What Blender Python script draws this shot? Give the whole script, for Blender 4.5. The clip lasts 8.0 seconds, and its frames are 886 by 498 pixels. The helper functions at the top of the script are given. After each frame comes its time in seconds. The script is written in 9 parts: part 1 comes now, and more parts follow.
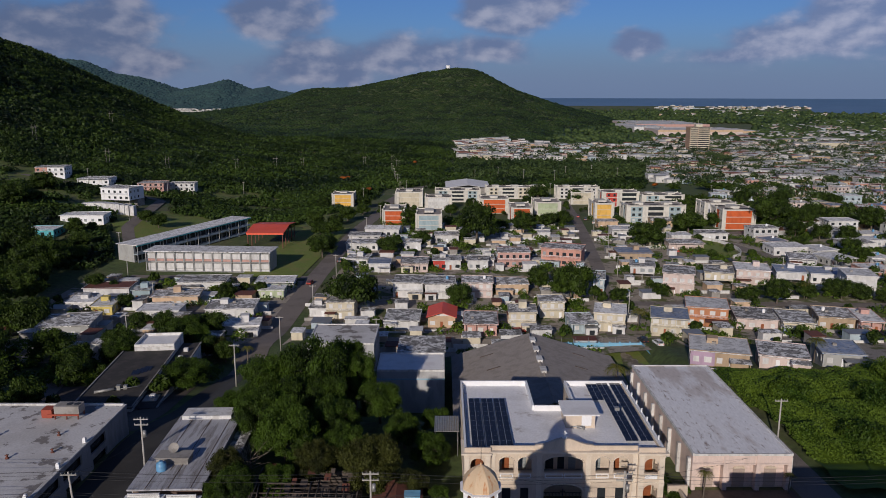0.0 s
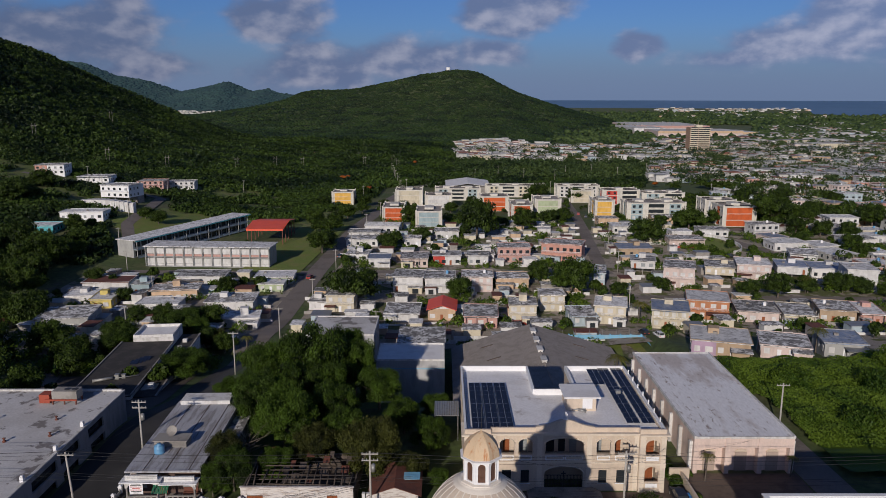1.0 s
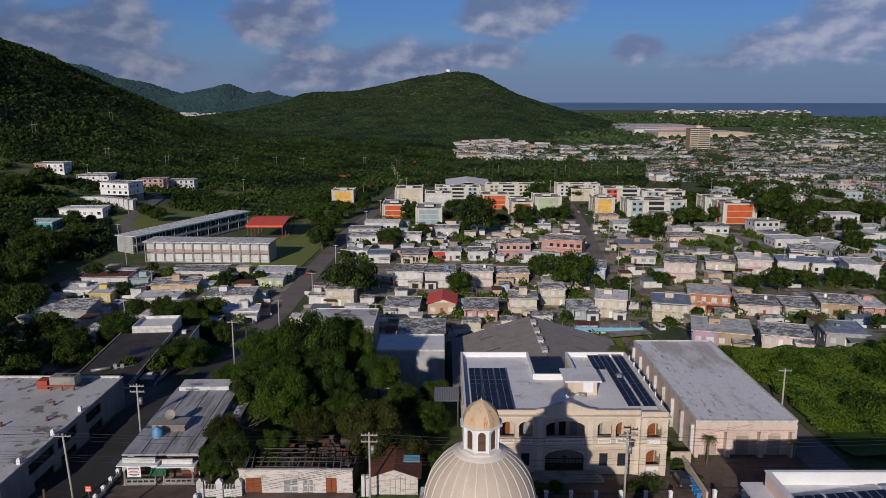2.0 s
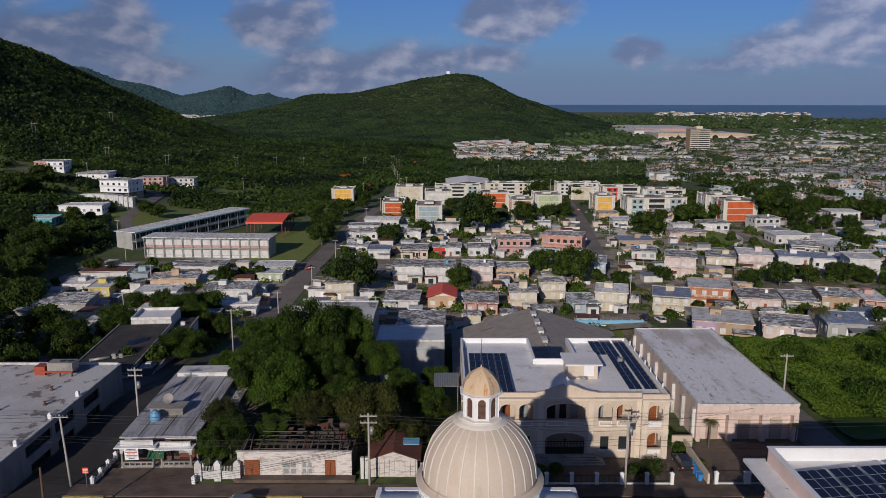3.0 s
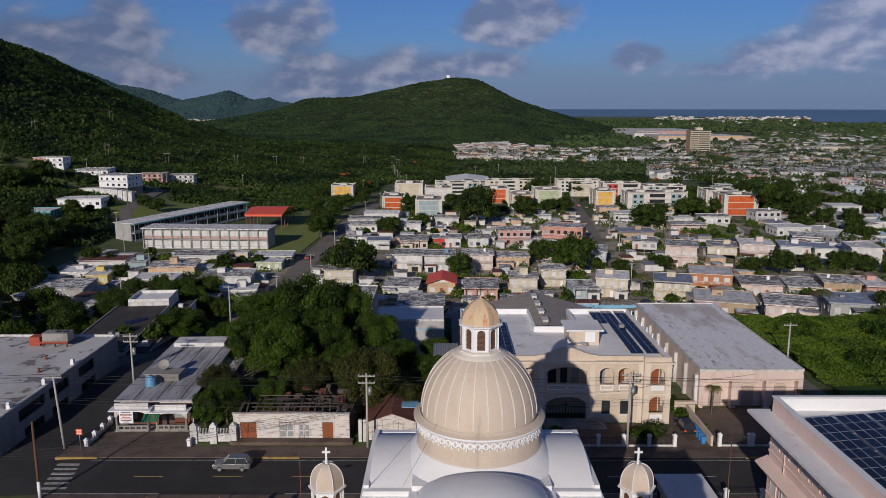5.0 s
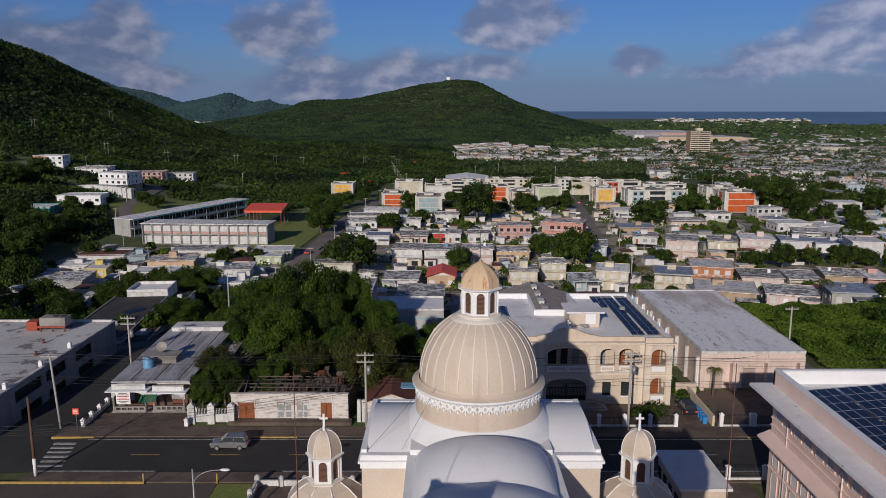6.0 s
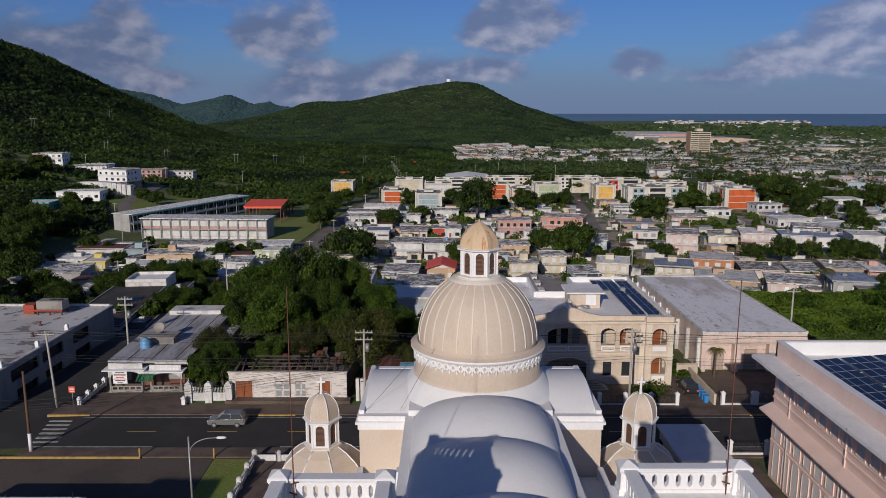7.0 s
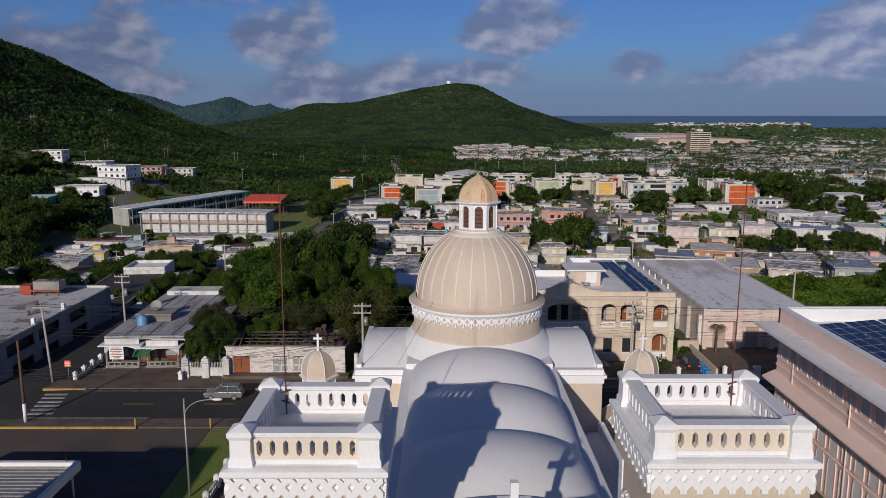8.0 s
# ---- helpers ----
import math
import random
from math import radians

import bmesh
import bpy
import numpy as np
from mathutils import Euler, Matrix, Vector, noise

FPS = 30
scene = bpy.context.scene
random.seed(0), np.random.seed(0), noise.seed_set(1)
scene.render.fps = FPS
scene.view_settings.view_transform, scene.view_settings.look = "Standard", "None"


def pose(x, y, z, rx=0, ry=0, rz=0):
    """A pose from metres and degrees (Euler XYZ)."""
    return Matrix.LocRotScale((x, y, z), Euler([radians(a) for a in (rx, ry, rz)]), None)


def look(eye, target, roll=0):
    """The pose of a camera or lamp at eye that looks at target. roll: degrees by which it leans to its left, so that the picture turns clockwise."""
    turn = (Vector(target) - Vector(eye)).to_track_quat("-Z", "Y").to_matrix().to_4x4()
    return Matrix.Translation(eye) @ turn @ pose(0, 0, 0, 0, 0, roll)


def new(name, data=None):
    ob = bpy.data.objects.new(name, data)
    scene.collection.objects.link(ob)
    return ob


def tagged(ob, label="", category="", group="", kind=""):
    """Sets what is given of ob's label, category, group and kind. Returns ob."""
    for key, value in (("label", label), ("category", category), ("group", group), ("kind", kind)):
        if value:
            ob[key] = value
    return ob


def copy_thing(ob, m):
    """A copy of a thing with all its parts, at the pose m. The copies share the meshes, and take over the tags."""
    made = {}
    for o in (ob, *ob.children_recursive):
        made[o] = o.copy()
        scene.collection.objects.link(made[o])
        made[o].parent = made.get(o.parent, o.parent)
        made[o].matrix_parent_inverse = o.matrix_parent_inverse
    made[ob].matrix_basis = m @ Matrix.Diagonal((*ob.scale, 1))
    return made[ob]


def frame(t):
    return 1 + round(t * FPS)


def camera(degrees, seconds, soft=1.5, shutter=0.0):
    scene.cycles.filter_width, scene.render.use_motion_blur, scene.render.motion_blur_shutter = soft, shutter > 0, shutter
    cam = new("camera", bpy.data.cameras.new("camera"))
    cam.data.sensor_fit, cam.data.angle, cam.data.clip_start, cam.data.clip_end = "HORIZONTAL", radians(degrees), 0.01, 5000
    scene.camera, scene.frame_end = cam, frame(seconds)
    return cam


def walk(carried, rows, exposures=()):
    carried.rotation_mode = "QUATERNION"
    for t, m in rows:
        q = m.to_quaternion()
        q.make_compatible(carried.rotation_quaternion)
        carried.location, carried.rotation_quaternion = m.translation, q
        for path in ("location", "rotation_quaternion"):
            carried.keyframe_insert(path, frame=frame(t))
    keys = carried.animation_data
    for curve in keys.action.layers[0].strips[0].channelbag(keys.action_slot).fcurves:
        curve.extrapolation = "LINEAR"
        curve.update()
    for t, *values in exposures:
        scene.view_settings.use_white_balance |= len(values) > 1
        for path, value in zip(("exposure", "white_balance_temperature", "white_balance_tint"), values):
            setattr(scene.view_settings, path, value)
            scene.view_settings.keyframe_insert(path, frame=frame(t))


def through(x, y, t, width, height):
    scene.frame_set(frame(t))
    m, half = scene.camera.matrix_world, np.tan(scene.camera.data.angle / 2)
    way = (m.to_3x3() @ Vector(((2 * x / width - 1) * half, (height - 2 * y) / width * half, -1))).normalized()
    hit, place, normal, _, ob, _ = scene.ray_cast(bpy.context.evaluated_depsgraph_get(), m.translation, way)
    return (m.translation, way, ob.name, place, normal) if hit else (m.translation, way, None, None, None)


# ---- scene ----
cam = camera(61.3, 8.0, soft=0.5)
# seconds, metres from the first eye, yaw, pitch, roll: a slow, straight descent
EYE = 59.3
ROWS = [
    (0, 0.000, 0.000, -0.002, 0.000, -11.772, -0.030),
    (0.5, 0.008, -0.003, -1.680, 0.003, -11.672, -0.027),
    (1, 0.019, -0.001, -3.265, 0.006, -11.572, -0.024),
    (1.5, 0.034, 0.005, -4.802, 0.010, -11.471, -0.021),
    (3, 0.101, 0.050, -9.375, 0.019, -11.170, -0.011),
    (3.5, 0.130, 0.074, -10.921, 0.023, -11.069, -0.008),
    (4, 0.163, 0.102, -12.479, 0.026, -10.967, -0.005),
    (4.5, 0.200, 0.134, -14.047, 0.029, -10.866, -0.002),
    (6, 0.331, 0.257, -18.818, 0.039, -10.562, 0.008),
    (6.5, 0.382, 0.307, -20.464, 0.042, -10.460, 0.011),
    (7, 0.436, 0.361, -22.178, 0.045, -10.358, 0.014),
    (7.5, 0.494, 0.420, -24.006, 0.048, -10.255, 0.017),
    (8, 0.556, 0.482, -26.009, 0.052, -10.153, 0.020),
]
walk(cam, [(t, pose(x, y, EYE + z, 90 + pitch, roll, yaw)) for t, x, y, z, yaw, pitch, roll in ROWS])

# ---- sky, sun and clouds ----
SUN_TO = Vector((16.4, 53.3, -20.0)).normalized()
sun_el = math.asin(-SUN_TO.z)
sun_az = math.atan2(-SUN_TO.x, -SUN_TO.y)
sun = new("sun", bpy.data.lights.new("sun", "SUN"))
sun.data.energy, sun.data.angle, sun.data.color = 3.1, radians(0.55), (1.0, 0.9, 0.8)
sun.matrix_world = look((0, 0, 300), Vector((0, 0, 300)) + SUN_TO)

world = bpy.data.worlds.new("sky")
scene.world = world
world.use_nodes = True
wn, wl = world.node_tree.nodes, world.node_tree.links
wn.clear()


def wnode(kind, **vals):
    n = wn.new(kind)
    for k, v in vals.items():
        n.inputs[k].default_value = v
    return n


def wmath(op, a, b=None, c=None):
    n = wn.new("ShaderNodeMath")
    n.operation = op
    for i, v in enumerate((a, b, c)):
        if v is None:
            continue
        if isinstance(v, (int, float)):
            n.inputs[i].default_value = v
        else:
            wl.new(v, n.inputs[i])
    return n.outputs[0]


sky = wn.new("ShaderNodeTexSky")
sky.sky_type, sky.sun_disc = "NISHITA", False
sky.sun_elevation, sky.sun_rotation = sun_el, sun_az
sky.altitude, sky.air_density, sky.dust_density, sky.ozone_density = 50, 1.0, 0.6, 3.0
coord = wn.new("ShaderNodeTexCoord")
sep = wn.new("ShaderNodeSeparateXYZ")
wl.new(coord.outputs["Generated"], sep.inputs[0])
az = wmath("ARCTAN2", sep.outputs["X"], sep.outputs["Y"])
el = wmath("ARCSINE", sep.outputs["Z"])
cmap = wn.new("ShaderNodeMapping")
cmap.inputs["Scale"].default_value = (14, 14, 24)
wl.new(coord.outputs["Generated"], cmap.inputs["Vector"])
puff = wnode("ShaderNodeTexNoise", Scale=1.0, Detail=6.0, Roughness=0.5, Distortion=0.0)
wl.new(cmap.outputs[0], puff.inputs["Vector"])
lit = wn.new("ShaderNodeMapping")
lit.inputs["Scale"].default_value = (14, 14, 24)
lit.inputs["Location"].default_value = (0.12, 0.0, -0.2)
wl.new(coord.outputs["Generated"], lit.inputs["Vector"])
puff2 = wnode("ShaderNodeTexNoise", Scale=1.0, Detail=5.0, Roughness=0.5, Distortion=0.0)
wl.new(lit.outputs[0], puff2.inputs["Vector"])


def cloud(a0, e0, ra, re, k=1.0):
    """How deep a direction lies inside a cloud bank: 1 at its heart, 0 at its rim (degrees)."""
    u = wmath("MULTIPLY", wmath("SUBTRACT", az, radians(a0)), 1 / radians(ra))
    v = wmath("MULTIPLY", wmath("SUBTRACT", el, radians(e0)), 1 / radians(re))
    d = wmath("ADD", wmath("MULTIPLY", u, u), wmath("MULTIPLY", v, v))
    return wmath("MULTIPLY", wmath("SUBTRACT", 1.0, wmath("SQRT", d)), k)


banks = [cloud(-25.4, 4.2, 9.0, 3.4), cloud(-32.0, 4.4, 5.0, 3.2), cloud(-20.5, 2.0, 4.5, 1.7), cloud(-11.5, 5.6, 4.6, 2.6), cloud(-9.4, 2.2, 6.4, 2.2), cloud(-2.2, 2.6, 5.6, 2.1),
         cloud(5.2, 6.3, 4.6, 2.7, 1.7), cloud(3.6, 3.2, 3.8, 1.3, 0.8), cloud(14.2, 3.8, 2.3, 1.25, 1.2), cloud(25.0, 3.3, 6.0, 1.8), cloud(29.2, 4.9, 5.0, 3.0, 1.2), cloud(20.5, 2.6, 4.0, 0.9, 0.6), cloud(-20.0, 9.6, 9.0, 2.6),
         cloud(75, 9, 28, 8), cloud(130, 14, 40, 9), cloud(-80, 10, 30, 9), cloud(-140, 8, 30, 6)]
depth = banks[0]
for c in banks[1:]:
    depth = wmath("MAXIMUM", depth, c)
bulk = wmath("ADD", depth, wmath("MULTIPLY", wmath("SUBTRACT", puff.outputs["Fac"], 0.5), 1.9))
cover = wn.new("ShaderNodeMapRange")
cover.inputs["From Min"].default_value, cover.inputs["From Max"].default_value = -0.12, 0.55
cover.interpolation_type = "SMOOTHSTEP"
wl.new(bulk, cover.inputs["Value"])
edge = wn.new("ShaderNodeMapRange")
edge.inputs["From Min"].default_value, edge.inputs["From Max"].default_value = -0.09, 0.2
edge.interpolation_type = "SMOOTHSTEP"
wl.new(wmath("SUBTRACT", puff.outputs["Fac"], puff2.outputs["Fac"]), edge.inputs["Value"])
ccol = wn.new("ShaderNodeMix")
ccol.data_type = "RGBA"
wl.new(edge.outputs[0], ccol.inputs["Factor"])
ccol.inputs["A"].default_value = (1.75, 2.35, 4.2, 1)
ccol.inputs["B"].default_value = (4.5, 4.75, 6.3, 1)
# clear sky: deep blue overhead, greyer towards the horizon
tint = wn.new("ShaderNodeMix")
tint.data_type, tint.blend_type = "RGBA", "MULTIPLY"
tint.inputs["Factor"].default_value = 1.0
wl.new(sky.outputs[0], tint.inputs["A"])
high = wn.new("ShaderNodeMapRange")
high.inputs["From Min"].default_value, high.inputs["From Max"].default_value = radians(9), radians(32)
high.interpolation_type = "SMOOTHSTEP"
wl.new(el, high.inputs["Value"])
deep = wn.new("ShaderNodeMix")
deep.data_type = "RGBA"
wl.new(high.outputs[0], deep.inputs["Factor"])
deep.inputs["A"].default_value = (0.4, 0.6, 1.08, 1)
deep.inputs["B"].default_value = (0.43, 0.51, 0.78, 1)
wl.new(deep.outputs["Result"], tint.inputs["B"])
low = wn.new("ShaderNodeMapRange")
low.inputs["From Min"].default_value, low.inputs["From Max"].default_value = radians(5.5), radians(0.3)
low.inputs["To Max"].default_value = 0.85
low.interpolation_type = "SMOOTHSTEP"
wl.new(el, low.inputs["Value"])
hazed = wn.new("ShaderNodeMix")
hazed.data_type = "RGBA"
wl.new(low.outputs[0], hazed.inputs["Factor"])
wl.new(tint.outputs["Result"], hazed.inputs["A"])
hazed.inputs["B"].default_value = (2.45, 3.4, 5.75, 1)
east = wn.new("ShaderNodeMapRange")
east.inputs["From Min"].default_value, east.inputs["From Max"].default_value = radians(-28), radians(30)
east.inputs["To Min"].default_value, east.inputs["To Max"].default_value = 0.92, 1.42
wl.new(az, east.inputs["Value"])
bright = wn.new("ShaderNodeVectorMath")
bright.operation = "SCALE"
wl.new(ccol.outputs["Result"], bright.inputs[0])
wl.new(east.outputs[0], bright.inputs["Scale"])
mix = wn.new("ShaderNodeMix")
mix.data_type = "RGBA"
wl.new(wmath("MULTIPLY", cover.outputs[0], 0.92), mix.inputs["Factor"])
wl.new(hazed.outputs["Result"], mix.inputs["A"])
wl.new(bright.outputs[0], mix.inputs["B"])
bg = wnode("ShaderNodeBackground", Strength=0.061)
wl.new(mix.outputs["Result"], bg.inputs["Color"])
wout = wn.new("ShaderNodeOutputWorld")
wl.new(bg.outputs[0], wout.inputs["Surface"])
scene.view_settings.exposure = 0.0

# ---- materials ----


def material(name, base, second=None, amount=0.5, scale=0.6, fine=14.0, fine_amount=0.25, rough=0.85, bump=0.15,
             metal=0.0, stretch=(1, 1, 1), lo=0.45, hi=0.62, vary=0.0, third=None, third_scale=2.5, third_lo=0.6, third_hi=0.7):
    """A painted, plastered, paved or planted surface: a base colour, patches of a second and third one, fine grain and relief."""
    m = bpy.data.materials.new(name)
    m.use_nodes = True
    n, l = m.node_tree.nodes, m.node_tree.links
    b = n["Principled BSDF"]
    b.inputs["Roughness"].default_value, b.inputs["Metallic"].default_value = rough, metal
    tc = n.new("ShaderNodeTexCoord")
    mp = n.new("ShaderNodeMapping")
    mp.inputs["Scale"].default_value = stretch
    if vary:
        which = n.new("ShaderNodeObjectInfo")
        far = n.new("ShaderNodeMath")
        far.operation = "MULTIPLY"
        far.inputs[1].default_value = 90.0
        l.new(which.outputs["Random"], far.inputs[0])
        l.new(far.outputs[0], mp.inputs["Location"])
    l.new(tc.outputs["Object"], mp.inputs["Vector"])

    def noise_at(s, detail=5.0, r=0.6):
        t = n.new("ShaderNodeTexNoise")
        t.inputs["Scale"].default_value, t.inputs["Detail"].default_value, t.inputs["Roughness"].default_value = s, detail, r
        l.new(mp.outputs[0], t.inputs["Vector"])
        return t.outputs["Fac"]

    def ramp(v, a, c, top):
        r = n.new("ShaderNodeMapRange")
        r.interpolation_type = "SMOOTHSTEP"
        r.inputs["From Min"].default_value, r.inputs["From Max"].default_value, r.inputs["To Max"].default_value = a, c, top
        l.new(v, r.inputs["Value"])
        return r.outputs[0]

    def blend(f, a, c, kind="MIX"):
        x = n.new("ShaderNodeMix")
        x.data_type, x.blend_type = "RGBA", kind
        for s, v in ((x.inputs["Factor"], f), (x.inputs["A"], a), (x.inputs["B"], c)):
            if isinstance(v, (int, float)):
                s.default_value = v
            elif isinstance(v, tuple):
                s.default_value = (*v, 1)
            else:
                l.new(v, s)
        return x.outputs["Result"]

    col = base
    if second:
        col = blend(ramp(noise_at(scale), lo, hi, amount), base, second)
    if third:
        col = blend(ramp(noise_at(third_scale, 7.0, 0.65), third_lo, third_hi, 0.85), col, third)
    grain = noise_at(fine, 3.0)
    g = n.new("ShaderNodeMapRange")
    g.inputs["From Min"].default_value, g.inputs["From Max"].default_value = 0.3, 0.7
    g.inputs["To Min"].default_value, g.inputs["To Max"].default_value = 1 - fine_amount, 1 + fine_amount
    l.new(grain, g.inputs["Value"])
    tone = g.outputs[0]
    if vary:
        info = n.new("ShaderNodeObjectInfo")
        v = n.new("ShaderNodeMapRange")
        v.inputs["To Min"].default_value, v.inputs["To Max"].default_value = 1 - vary, 1 + vary
        l.new(info.outputs["Random"], v.inputs["Value"])
        mm = n.new("ShaderNodeMath")
        mm.operation = "MULTIPLY"
        l.new(tone, mm.inputs[0])
        l.new(v.outputs[0], mm.inputs[1])
        tone = mm.outputs[0]
    cmb = n.new("ShaderNodeCombineColor")
    for i in range(3):
        l.new(tone, cmb.inputs[i])
    col = blend(1.0, col, cmb.outputs[0], "MULTIPLY")
    l.new(col, b.inputs["Base Color"])
    if bump:
        bp = n.new("ShaderNodeBump")
        bp.inputs["Strength"].default_value, bp.inputs["Distance"].default_value = bump, 0.05
        l.new(grain, bp.inputs["Height"])
        l.new(bp.outputs[0], b.inputs["Normal"])
    return m


def leaf_material(name, dark, light, scale, through=0.25, far=0.0):
    """Foliage: each clump has its own tone; light passes partly through."""
    m = bpy.data.materials.new(name)
    m.use_nodes = True
    n, l = m.node_tree.nodes, m.node_tree.links
    b = n["Principled BSDF"]
    b.inputs["Roughness"].default_value = 0.6
    b.inputs["Specular IOR Level"].default_value = 0.25
    geo = n.new("ShaderNodeNewGeometry")
    info = n.new("ShaderNodeObjectInfo")
    tex = n.new("ShaderNodeTexNoise")
    tex.inputs["Scale"].default_value, tex.inputs["Detail"].default_value = scale, 4.0
    tc = n.new("ShaderNodeTexCoord")
    l.new(tc.outputs["Object"], tex.inputs["Vector"])
    a = n.new("ShaderNodeMath")
    a.operation = "MULTIPLY_ADD"
    l.new(geo.outputs["Random Per Island"], a.inputs[0])
    a.inputs[1].default_value = 0.6
    r = n.new("ShaderNodeMapRange")
    r.inputs["From Min"].default_value, r.inputs["From Max"].default_value = 0.35, 0.65
    r.inputs["To Min"].default_value, r.inputs["To Max"].default_value = -0.35, 0.6
    l.new(tex.outputs["Fac"], r.inputs["Value"])
    l.new(r.outputs[0], a.inputs[2])
    c = n.new("ShaderNodeMath")
    c.operation = "MULTIPLY_ADD"
    l.new(info.outputs["Random"], c.inputs[0])
    c.inputs[1].default_value = 0.35
    l.new(a.outputs[0], c.inputs[2])
    cr = n.new("ShaderNodeValToRGB")
    cr.color_ramp.elements[0].color, cr.color_ramp.elements[1].color = (*dark, 1), (*light, 1)
    cr.color_ramp.elements[1].position = 1.0
    l.new(c.outputs[0], cr.inputs["Fac"])
    l.new(cr.outputs["Color"], b.inputs["Base Color"])
    if through:
        t = n.new("ShaderNodeBsdfTranslucent")
        l.new(cr.outputs["Color"], t.inputs["Color"])
        x = n.new("ShaderNodeMixShader")
        x.inputs[0].default_value = through
        l.new(b.outputs[0], x.inputs[1])
        l.new(t.outputs[0], x.inputs[2])
        l.new(x.outputs[0], n["Material Output"].inputs["Surface"])
    return m


M = {}
M["white"] = material("white_paint", (0.8, 0.8, 0.81), (0.72, 0.71, 0.705), 0.4, 0.35, 9, 0.04, 0.7, 0.05, stretch=(1, 1, 0.4))
M["white_worn"] = material("weathered_white_paint", (0.64, 0.63, 0.615), (0.38, 0.36, 0.34), 0.6, 0.7, 7, 0.12, 0.85, 0.1, stretch=(1, 1, 0.35), vary=0.08,
                           third=(0.25, 0.24, 0.23), third_scale=1.2, third_lo=0.64, third_hi=0.78)
M["rib_cream"] = material("cream_paint", (0.72, 0.66, 0.585), (0.6, 0.53, 0.46), 0.5, 0.6, 10, 0.06, 0.8, 0.05)
M["grey_plaster"] = material("grey_plaster", (0.42, 0.42, 0.43), (0.26, 0.26, 0.265), 0.6, 0.5, 8, 0.12, 0.9, 0.1, stretch=(1, 1, 0.35), vary=0.06)
M["tan"] = material("tan_paint", (0.6, 0.5, 0.405), (0.53, 0.435, 0.35), 0.5, 0.6, 10, 0.06, 0.8, 0.05, stretch=(1, 1, 0.4))
M["tan_rust"] = material("rust_streaked_paint", (0.62, 0.46, 0.3), (0.46, 0.16, 0.04), 0.9, 1.0, 12, 0.08, 0.75, 0.05, stretch=(3.0, 3.0, 0.16), lo=0.52, hi=0.7)
M["cream"] = material("cream_plaster", (0.62, 0.515, 0.41), (0.5, 0.41, 0.325), 0.5, 0.5, 9, 0.07, 0.85, 0.06, stretch=(1, 1, 0.4))
M["louvre"] = material("brown_louvre", (0.14, 0.07, 0.045), (0.1, 0.05, 0.03), 0.5, 4, 20, 0.15, 0.6, 0.1)
M["roof_white"] = material("white_roof_coating", (0.8, 0.79, 0.8), (0.66, 0.64, 0.63), 0.6, 0.18, 3, 0.08, 0.8, 0.08,
                           third=(0.32, 0.26, 0.23), third_scale=0.25, third_lo=0.6, third_hi=0.72)
M["roof_rusty"] = material("rust_streaked_roof", (0.78, 0.77, 0.78), (0.5, 0.43, 0.39), 0.8, 0.16, 3, 0.1, 0.8, 0.08, stretch=(1, 0.3, 1), lo=0.5, hi=0.64,
                           third=(0.24, 0.17, 0.13), third_scale=1.6, third_lo=0.56, third_hi=0.7)
M["roof_plain"] = material("pale_roof_coating", (0.78, 0.77, 0.77), (0.64, 0.62, 0.61), 0.6, 0.25, 4, 0.06, 0.85, 0.06)
M["roof_speckled"] = material("speckled_pale_slab", (0.8, 0.79, 0.79), (0.66, 0.64, 0.63), 0.6, 0.25, 4, 0.06, 0.85, 0.06, third=(0.2, 0.17, 0.15), third_scale=1.6, third_lo=0.66, third_hi=0.7)
M["roof_pale"] = material("worn_pale_roof", (0.74, 0.73, 0.72), (0.42, 0.41, 0.4), 0.8, 0.5, 5, 0.1, 0.85, 0.08, vary=0.15, third=(0.16, 0.15, 0.14), third_scale=1.3, third_lo=0.56, third_hi=0.64)
M["roof_stained"] = material("stained_concrete_roof", (0.66, 0.65, 0.635), (0.17, 0.16, 0.15), 0.9, 0.4, 3, 0.22, 0.9, 0.1, vary=0.25, lo=0.46, hi=0.55,
                             third=(0.07, 0.066, 0.06), third_scale=1.1, third_lo=0.52, third_hi=0.58)
M["roof_blotched"] = material("blotched_grey_roof", (0.58, 0.565, 0.56), (0.46, 0.44, 0.425), 0.7, 0.1, 3, 0.1, 0.9, 0.1,
                              third=(0.16, 0.14, 0.13), third_scale=0.22, third_lo=0.53, third_hi=0.58)
M["roof_dark"] = material("dark_felt_roof", (0.035, 0.032, 0.03), (0.07, 0.06, 0.055), 0.7, 0.3, 5, 0.2, 0.9, 0.15)
M["shingle"] = material("grey_shingle", (0.34, 0.3, 0.27), (0.26, 0.23, 0.2), 0.7, 0.5, 6, 0.2, 0.9, 0.25)
M["asphalt"] = material("asphalt", (0.028, 0.026, 0.025), (0.044, 0.041, 0.039), 0.7, 0.12, 8, 0.18, 0.9, 0.2, third=(0.03, 0.03, 0.03), third_scale=0.5)
M["lot"] = material("worn_lot_asphalt", (0.1, 0.078, 0.066), (0.062, 0.048, 0.041), 0.7, 0.12, 6, 0.2, 0.95, 0.2, third=(0.04, 0.033, 0.03), third_scale=0.35, third_lo=0.6, third_hi=0.68)
M["roof_streaked"] = material("streaked_pale_roof", (0.4, 0.4, 0.43), (0.2, 0.185, 0.18), 0.7, 0.8, 6, 0.15, 0.85, 0.1, stretch=(1.6, 0.18, 1),
                              third=(0.14, 0.12, 0.11), third_scale=1.1, third_lo=0.57, third_hi=0.66)
M["asphalt_old"] = material("worn_asphalt", (0.2, 0.17, 0.15), (0.13, 0.11, 0.095), 0.7, 0.1, 6, 0.2, 0.95, 0.2)
